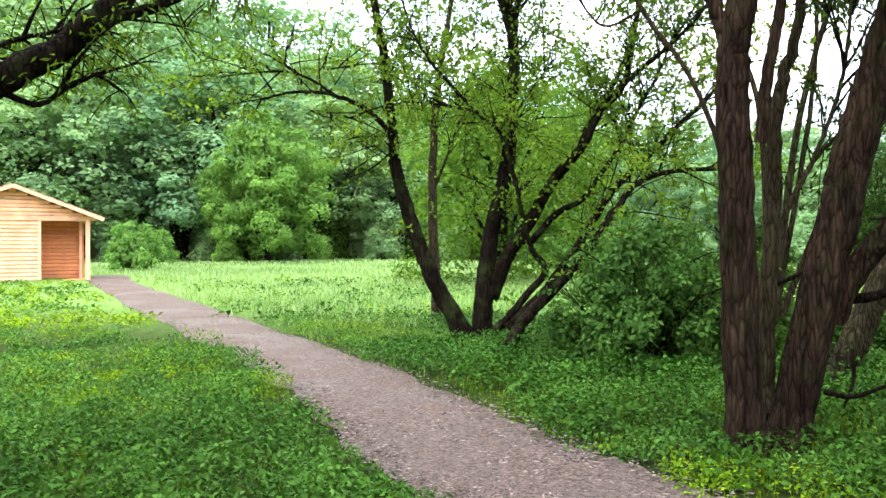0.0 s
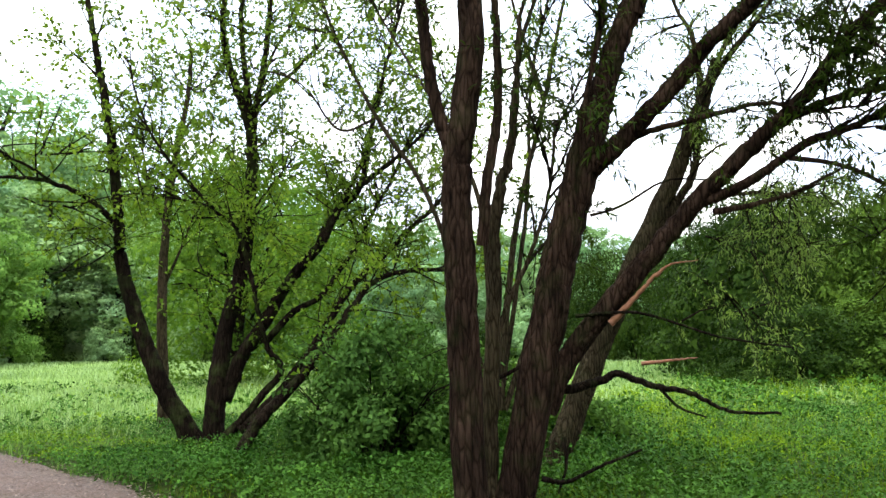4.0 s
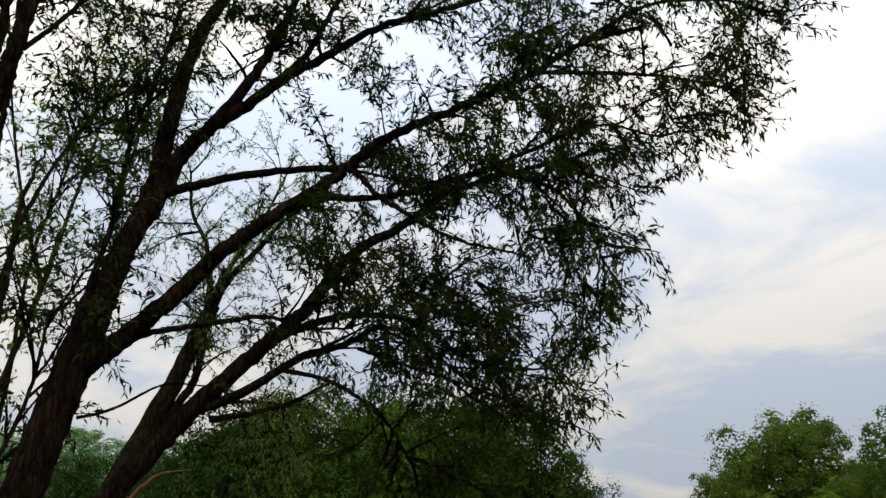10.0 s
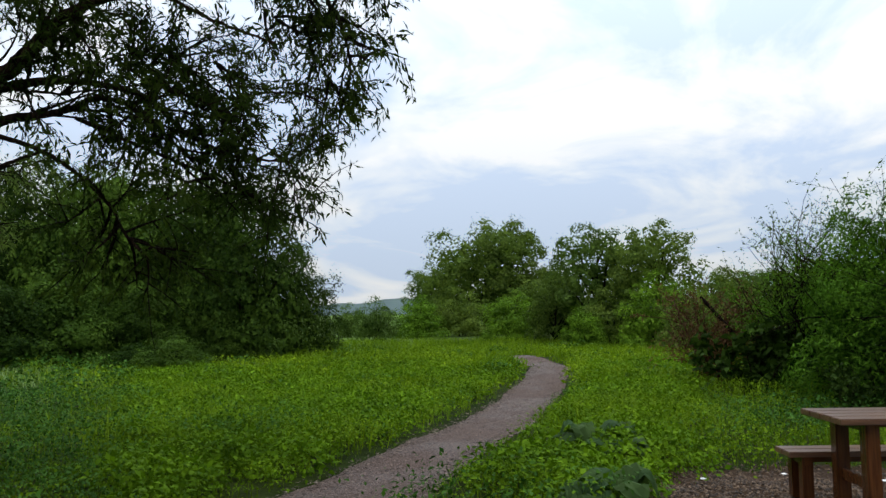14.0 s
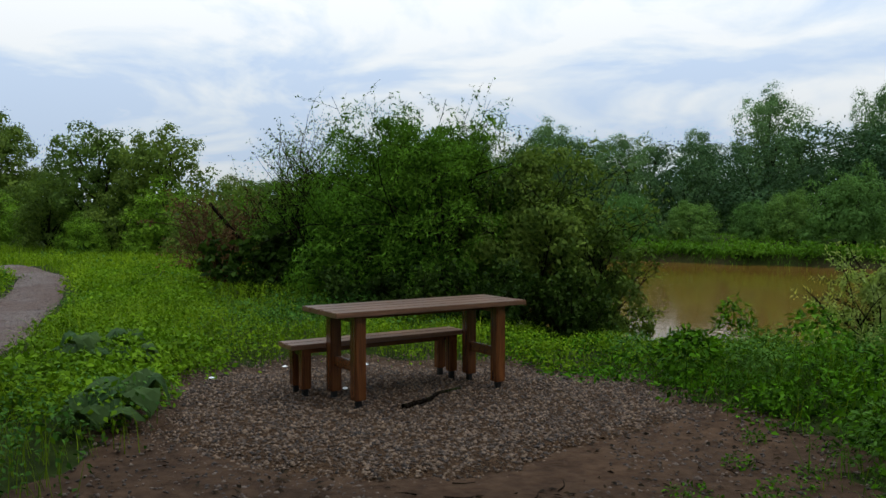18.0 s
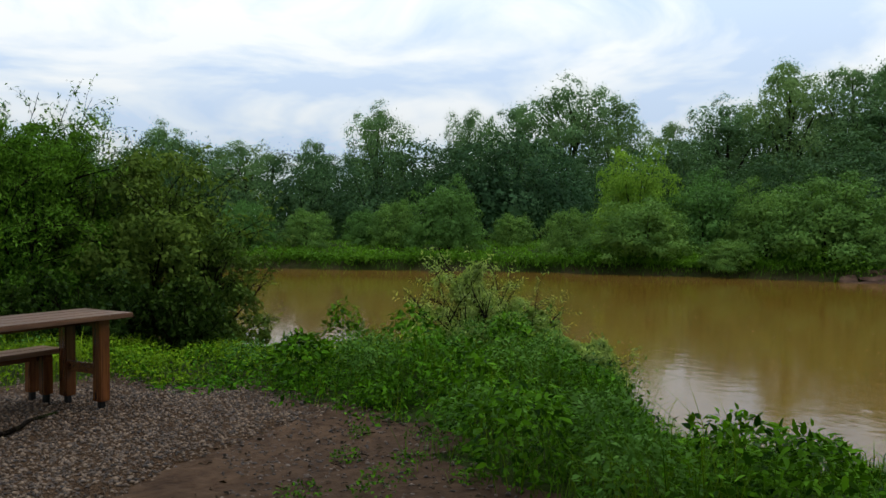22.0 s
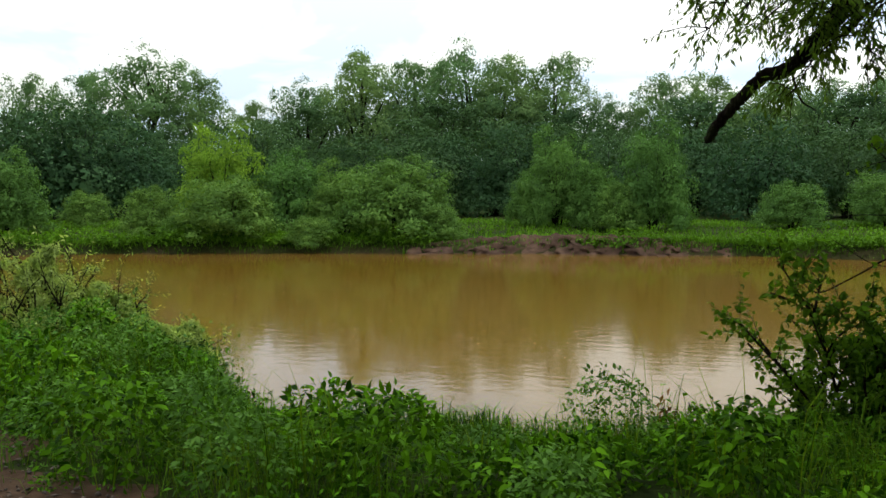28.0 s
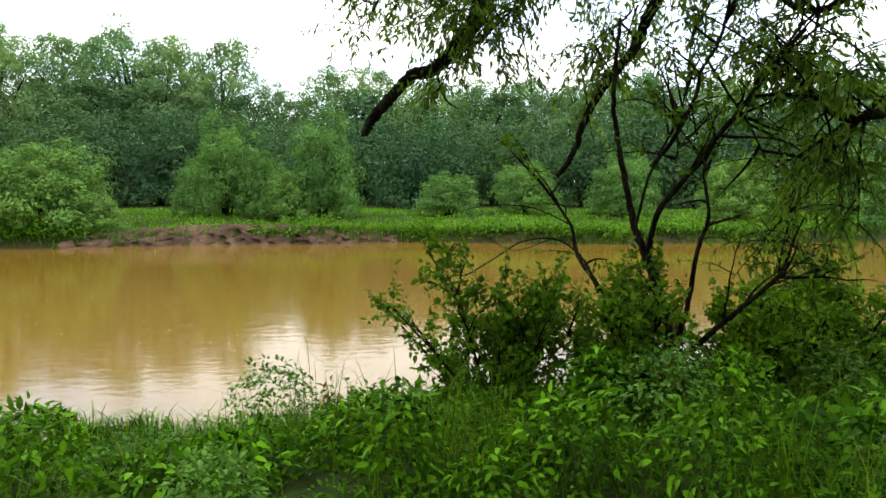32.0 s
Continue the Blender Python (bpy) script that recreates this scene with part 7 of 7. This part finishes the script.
mounds("leafy_tufts", "leafy tufts under the trees, shade put into their deep green", x[~west], y[~west], h[~west], r[~west], 300, 0.050, L_HERB_DARK, 0.58, 0.5, 0.4)
# mounded herbs on the sunny meadow
x, y = scatter(900, 6.0, 22.0, 50, 92, 1.6)
k = free(x, y, 0.22) & (y > 0.4)
x, y = x[k], y[k]
h = 0.20 + 0.18 * rng.random(len(x))
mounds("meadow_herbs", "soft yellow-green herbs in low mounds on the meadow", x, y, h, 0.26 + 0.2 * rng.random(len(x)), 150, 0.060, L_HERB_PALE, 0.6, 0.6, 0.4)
# grasses
x, y = scatter(9000, 3.6, 9.0)
k = free(x, y) & ((y > 0.4 - 0.5 * x) | (rng.random(len(x)) < 0.4))
x, y = x[k], y[k]
blades("grass", "thin green grass blades among the herbs", x, y, plant_h(x, y) * 1.35, 0.006, L_GRASS, 0.6, 2)
x, y = scatter(2500, 3.6, 8.5, 112, 217)
k = free(x, y) & (np.sin(1.7 * x + 0.5) * np.sin(1.9 * y) > -0.35)
x, y = x[k], y[k]
blades("bank_grass", "long arching grass blades on the near bank", x, y, plant_h(x, y) * 1.25 + 0.05, 0.005, L_BANKBLADE, 1.1, 4, 0.07)
x, y = scatter(13000, 9, 24)
k = free(x, y) & (y > near_y(x)) & ~((x < -1.2 - 0.42 * (y - 6)) & (rng.random(len(x)) < 0.8))
x, y = x[k], y[k]
west = x < 0.5 * y
for s, mat in ((west, L_SWARD), (~west, L_SUNGRASS)):
    blades("grass", "thin green grass blades among the herbs", x[s], y[s], plant_h(x[s], y[s]) * 1.6 + 0.05, 0.011, mat, 0.8, 3)
x, y = scatter(18500, 14, 80, -34, 46, 1.3)
d, _ = path_dist(x, y)
k = (d > 1.0) & ~((x < -1.0 - 0.42 * (y - 6)) & (y < 36))
x, y = x[k], y[k]
r = np.hypot(x, y)
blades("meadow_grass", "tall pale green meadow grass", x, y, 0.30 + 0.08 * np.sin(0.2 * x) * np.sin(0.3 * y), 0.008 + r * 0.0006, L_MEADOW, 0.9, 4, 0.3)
x, y = scatter(12000, 36, 62, 112, 217)
k = (y < far_y(x) + 0.1)
x, y = x[k], y[k]
blades("far_bank_grass", "green grass on the far river bank", x, y, 0.12 + 0.22 * rng.random(len(x)), 0.06, L_BANKGRASS, 0.9, 4, 0.4)
n = 3000
x = -20 + 64 * rng.random(n)
x = x[~((x > 8.0) & (x < 14.5)) | (rng.random(n) < 0.25)]
n = len(x)
y = far_y(x) - 0.1 - 1.3 * rng.random(n)
nn = 420
fx = -24 + 70 * rng.random(nn)
fx = fx[~((fx > 7.0) & (fx < 14.5)) & ~((fx > -1) & (fx < 3))]
nn = len(fx)
fy = far_y(fx) - 0.1 - 2.2 * rng.random(nn) ** 1.5
fh = 0.25 + 0.75 * rng.random(nn) ** 2
mounds("far_bank_weeds", "weeds and low scrub along the far bank's edge", fx, fy, fh, 0.35 + 0.5 * fh, 60, 0.17, L_BANKGRASS)
blades("bank_edge_grass", "overhanging grass along the far bank's edge", x, y, 0.15 + 0.35 * rng.random(n), 0.035, L_BANKGRASS, 1.4, 5, 0.3)
x, y = scatter(5000, 20, 42, 60, 100)
k = free(x, y) & (y > near_y(x))
x, y = x[k], y[k]
blades("meadow_grass", "green meadow grass along the path", x, y, np.full(len(x), 0.36), 0.026, L_SUNGRASS, 0.5, 4, 0.15)


def pebbles(name, label, x, y, size, mat, lift, shape=(1.0, 1.0, 1.0)):
    n = len(x)
    base = np.array([(1, 0, 0), (0, 1, 0), (-1, 0, 0), (0, -1, 0), (0, 0, 0.7), (0, 0, -0.7)], float)
    s = size * (0.45 + 0.9 * rng.random((n, 1, 1))) * (0.6 + 0.6 * rng.random((n, 1, 3))) * np.array(shape)
    a = rng.random(n) * 2 * np.pi
    c, sn = np.cos(a)[:, None], np.sin(a)[:, None]
    B = base[None] * s * (1 + 0.25 * rng.normal(size=(n, 6, 3)))
    B = np.stack([B[..., 0] * c - B[..., 1] * sn, B[..., 0] * sn + B[..., 1] * c, B[..., 2]], -1)
    z = height(x, y) + lift
    V = (B + np.stack([x, y, z], 1)[:, None]).reshape(-1, 3)
    tri = np.array([(0, 1, 4), (1, 2, 4), (2, 3, 4), (3, 0, 4), (1, 0, 5), (2, 1, 5), (3, 2, 5), (0, 3, 5)])
    F = (tri[None] + (np.arange(n) * 6)[:, None, None]).reshape(-1, 3)
    return tagged(piece(name, np_mesh(name, V, F, mat)), label, "gravel", kind="stuff")


def chip_mat(name, a, b, c):
    m, nt, out = nodes_of(name)
    geo = nt.nodes.new("ShaderNodeNewGeometry")
    col = ramp(nt, geo.outputs["Random Per Island"], [(0.0, a), (0.6, b), (1.0, c)])
    p = nd(nt, "ShaderNodeBsdfPrincipled", Roughness=0.8)
    nt.links.new(col, p.inputs["Base Color"])
    nt.links.new(p.outputs[0], out.inputs[0])
    return m


M_CHIPS = chip_mat("wood_chips", (0.030, 0.0172, 0.0135), (0.092, 0.062, 0.049), (0.270, 0.204, 0.165))
M_GRAV = chip_mat("gravel_stones", (0.012, 0.0066, 0.0034), (0.070, 0.041, 0.0205), (0.158, 0.102, 0.060))
n = 25000
i = rng.integers(60, 245, n)
t = np.where(rng.random(n) < 0.5, rng.normal(size=n) * 0.45, 2.1 * rng.random(n) - 1.05)
t = np.clip(t, -1.05, 1.05)
x = PATH_LINE[i, 0] + Nn[i, 0] * t * half[i] + rng.normal(size=n) * 0.06
y = PATH_LINE[i, 1] + Nn[i, 1] * t * half[i] + rng.normal(size=n) * 0.06
pebbles("path_chips", "loose wood chips and small stones on the path", x, y, 0.0145, M_CHIPS, 0.042, (1.6, 0.6, 0.5))
x, y = PAD_C[0] - 1.6 + 5.4 * rng.random(44000), PAD_C[1] - 2.9 + 5.7 * rng.random(44000)
a = np.degrees(np.arctan2(y - PAD_C[1], x - PAD_C[0]))
k = np.hypot(x - PAD_C[0], y - PAD_C[1]) / (np.interp(a, *GRAVEL_R) * (1 + 0.04 * np.sin(a * 0.21) + 0.03 * np.sin(a * 0.47)))
s = k < 1.0 + 0.14 * np.abs(rng.normal(size=len(k)))
x, y, k = x[s], y[s], k[s]
pebbles("gravel_stones", "loose brown and grey gravel stones on the pad", x, y, 0.0150, M_GRAV, 0.010 + 0.05 * np.clip(1 - np.minimum(k, 1) ** 6, 0, 1))

# weeds and crumbs on the trodden earth
x, y = np.array((4.26, 3.79, 4.35, 3.88, 3.4, 4.0, 3.6, 3.1, 4.7, 2.9, 3.3, 3.0)), np.array((-2.98, -2.98, -3.73, -2.41, -3.27, -3.3, -2.7, -1.2, -3.4, -0.4, 0.9, -2.2))
mounds("trodden_weeds", "small trampled weeds on the bare earth", x, y, 0.05 + 0.05 * rng.random(12), 0.08 + 0.08 * rng.random(12), 120, 0.026, L_BANKHERB)
a, k = rng.random(4200) * 2 * np.pi, 0.40 + 0.72 * rng.random(4200)
rad = np.interp(np.degrees(a) - 180, *PAD_R)
pebbles("earth_crumbs", "crumbs of earth and small debris on the bare ground", PAD_C[0] + np.cos(a - np.pi) * k * rad, PAD_C[1] + np.sin(a - np.pi) * k * rad, 0.015, chip_mat("earth_crumbs", (0.010, 0.006, 0.003), (0.040, 0.024, 0.014), (0.120, 0.086, 0.062)), 0.02)
a, k = rng.random(900) * 2 * np.pi, 0.35 + 0.7 * rng.random(900)
rad = np.interp(np.degrees(a) - 180, *PAD_R)
x, y = PAD_C[0] + np.cos(a - np.pi) * k * rad, PAD_C[1] + np.sin(a - np.pi) * k * rad
n = len(x)
ln = 0.02 + 0.045 * rng.random(n)
D = np.stack([np.cos(a * 7), np.sin(a * 7), 0.15 * rng.normal(size=n)], 1)
N = unit(rng.normal(size=(n, 3)) * 0.3 + np.array([0, 0, 1]))
tagged(piece("leaf_litter", np_mesh("leaf_litter", *leaves(np.stack([x, y, height(x, y) + 0.032], 1), D, N, ln, ln * 0.5), leaf_mat("rotting_leaf", (0.006, 0.004, 0.002), (0.030, 0.019, 0.010), 0.05))), "dark rotting leaves trodden into the mud", "leaves", kind="stuff")
for q in range(16):
    b, d = 2.2 + 2.6 * rng.random(), 0.8 + 1.4 * rng.random()
    x0, y0, tw = PAD_C[0] + d * math.cos(b), PAD_C[1] + d * math.sin(b), rng.random() * 6.3
    ln = 0.08 + 0.16 * rng.random()
    c = curve([(x0 + u * ln * math.cos(tw + 0.5 * u), y0 + u * ln * math.sin(tw + 0.5 * u), float(height(x0, y0)) + 0.03 + 0.01 * u) for u in (0, 0.5, 1)], 8)
    tagged(piece("twig", np_mesh("twig", *tubes(c, 0.005, 0.002, 5, 1.0, 0.05), M_TWIG, True)), "short dark broken twig lying on the mud", "twig", group="twigs on the mud")
near_bush("withered_dock", "withered brown dock stalk with curled leaves on the bank", (0.36, -6.1), 0.55, 0.4, 0.055, L_BROWN, 230, 5, 30, 8, 0.5, n_branch=10, upright=0.8)

near_bush("bank_bush", "low green bush at the foot of the crooked tree", (-1.95, -6.1), 0.7, 1.7, 0.06, L_BANKBUSH, 231, 14, 330, 12, 0.6, n_branch=50, broad=True)

# bare earth face of the far bank
xs = np.linspace(0.0, 15.0, 60)
top, bot = [], []
rowsV = []
for q, u in enumerate(np.linspace(0, 1, 9)):
    yy = far_y(xs) + 0.55 - 1.25 * u + 0.16 * rng.normal(size=60) * np.sin(np.pi * u) ** 0.5
    zz = WATER_Z - 0.12 + (0.34 + 0.72 * np.sin(np.pi * np.clip(xs / 15.0, 0.03, 0.97)) ** 0.5) * u + 0.05 * rng.normal(size=60)
    rowsV.append(np.stack([xs, yy, zz], 1))
Ve = np.stack(rowsV, 0).reshape(-1, 3)
i, j = np.arange(8)[:, None], np.arange(59)[None, :]
Fe = np.stack([i * 60 + j, i * 60 + j + 1, (i + 1) * 60 + j + 1, (i + 1) * 60 + j], -1).reshape(-1, 4)[:, ::-1]
tagged(piece("bank_face", np_mesh("bank_face", Ve, Fe, M_BANK)), "bare reddish-brown eroded face of the far bank", "river bank", kind="structure")

# flecks of foam drifting on the river
n = 520
x = -6 + 22 * rng.random(n)
y = -13 - 15 * rng.random(n) ** 1.4 + 0.3 * np.sin(x)
a = rng.random(n) * 2 * np.pi
D, ln = np.stack([np.cos(a), np.sin(a), 0 * a], 1), 0.015 + 0.03 * rng.random(n)
tagged(piece("foam_flecks", np_mesh("foam_flecks", *leaves6(np.stack([x, y, np.full(n, WATER_Z + 0.006)], 1), D, np.tile([[0.0, 0.0, 1.0]], (n, 1)), ln, ln * 0.7), plain_mat("pale_foam", (0.26, 0.19, 0.10), 0.7))), "pale flecks of foam drifting on the muddy water", "foam", kind="stuff")

# distant hill; its haze is only the blue-grey of the material
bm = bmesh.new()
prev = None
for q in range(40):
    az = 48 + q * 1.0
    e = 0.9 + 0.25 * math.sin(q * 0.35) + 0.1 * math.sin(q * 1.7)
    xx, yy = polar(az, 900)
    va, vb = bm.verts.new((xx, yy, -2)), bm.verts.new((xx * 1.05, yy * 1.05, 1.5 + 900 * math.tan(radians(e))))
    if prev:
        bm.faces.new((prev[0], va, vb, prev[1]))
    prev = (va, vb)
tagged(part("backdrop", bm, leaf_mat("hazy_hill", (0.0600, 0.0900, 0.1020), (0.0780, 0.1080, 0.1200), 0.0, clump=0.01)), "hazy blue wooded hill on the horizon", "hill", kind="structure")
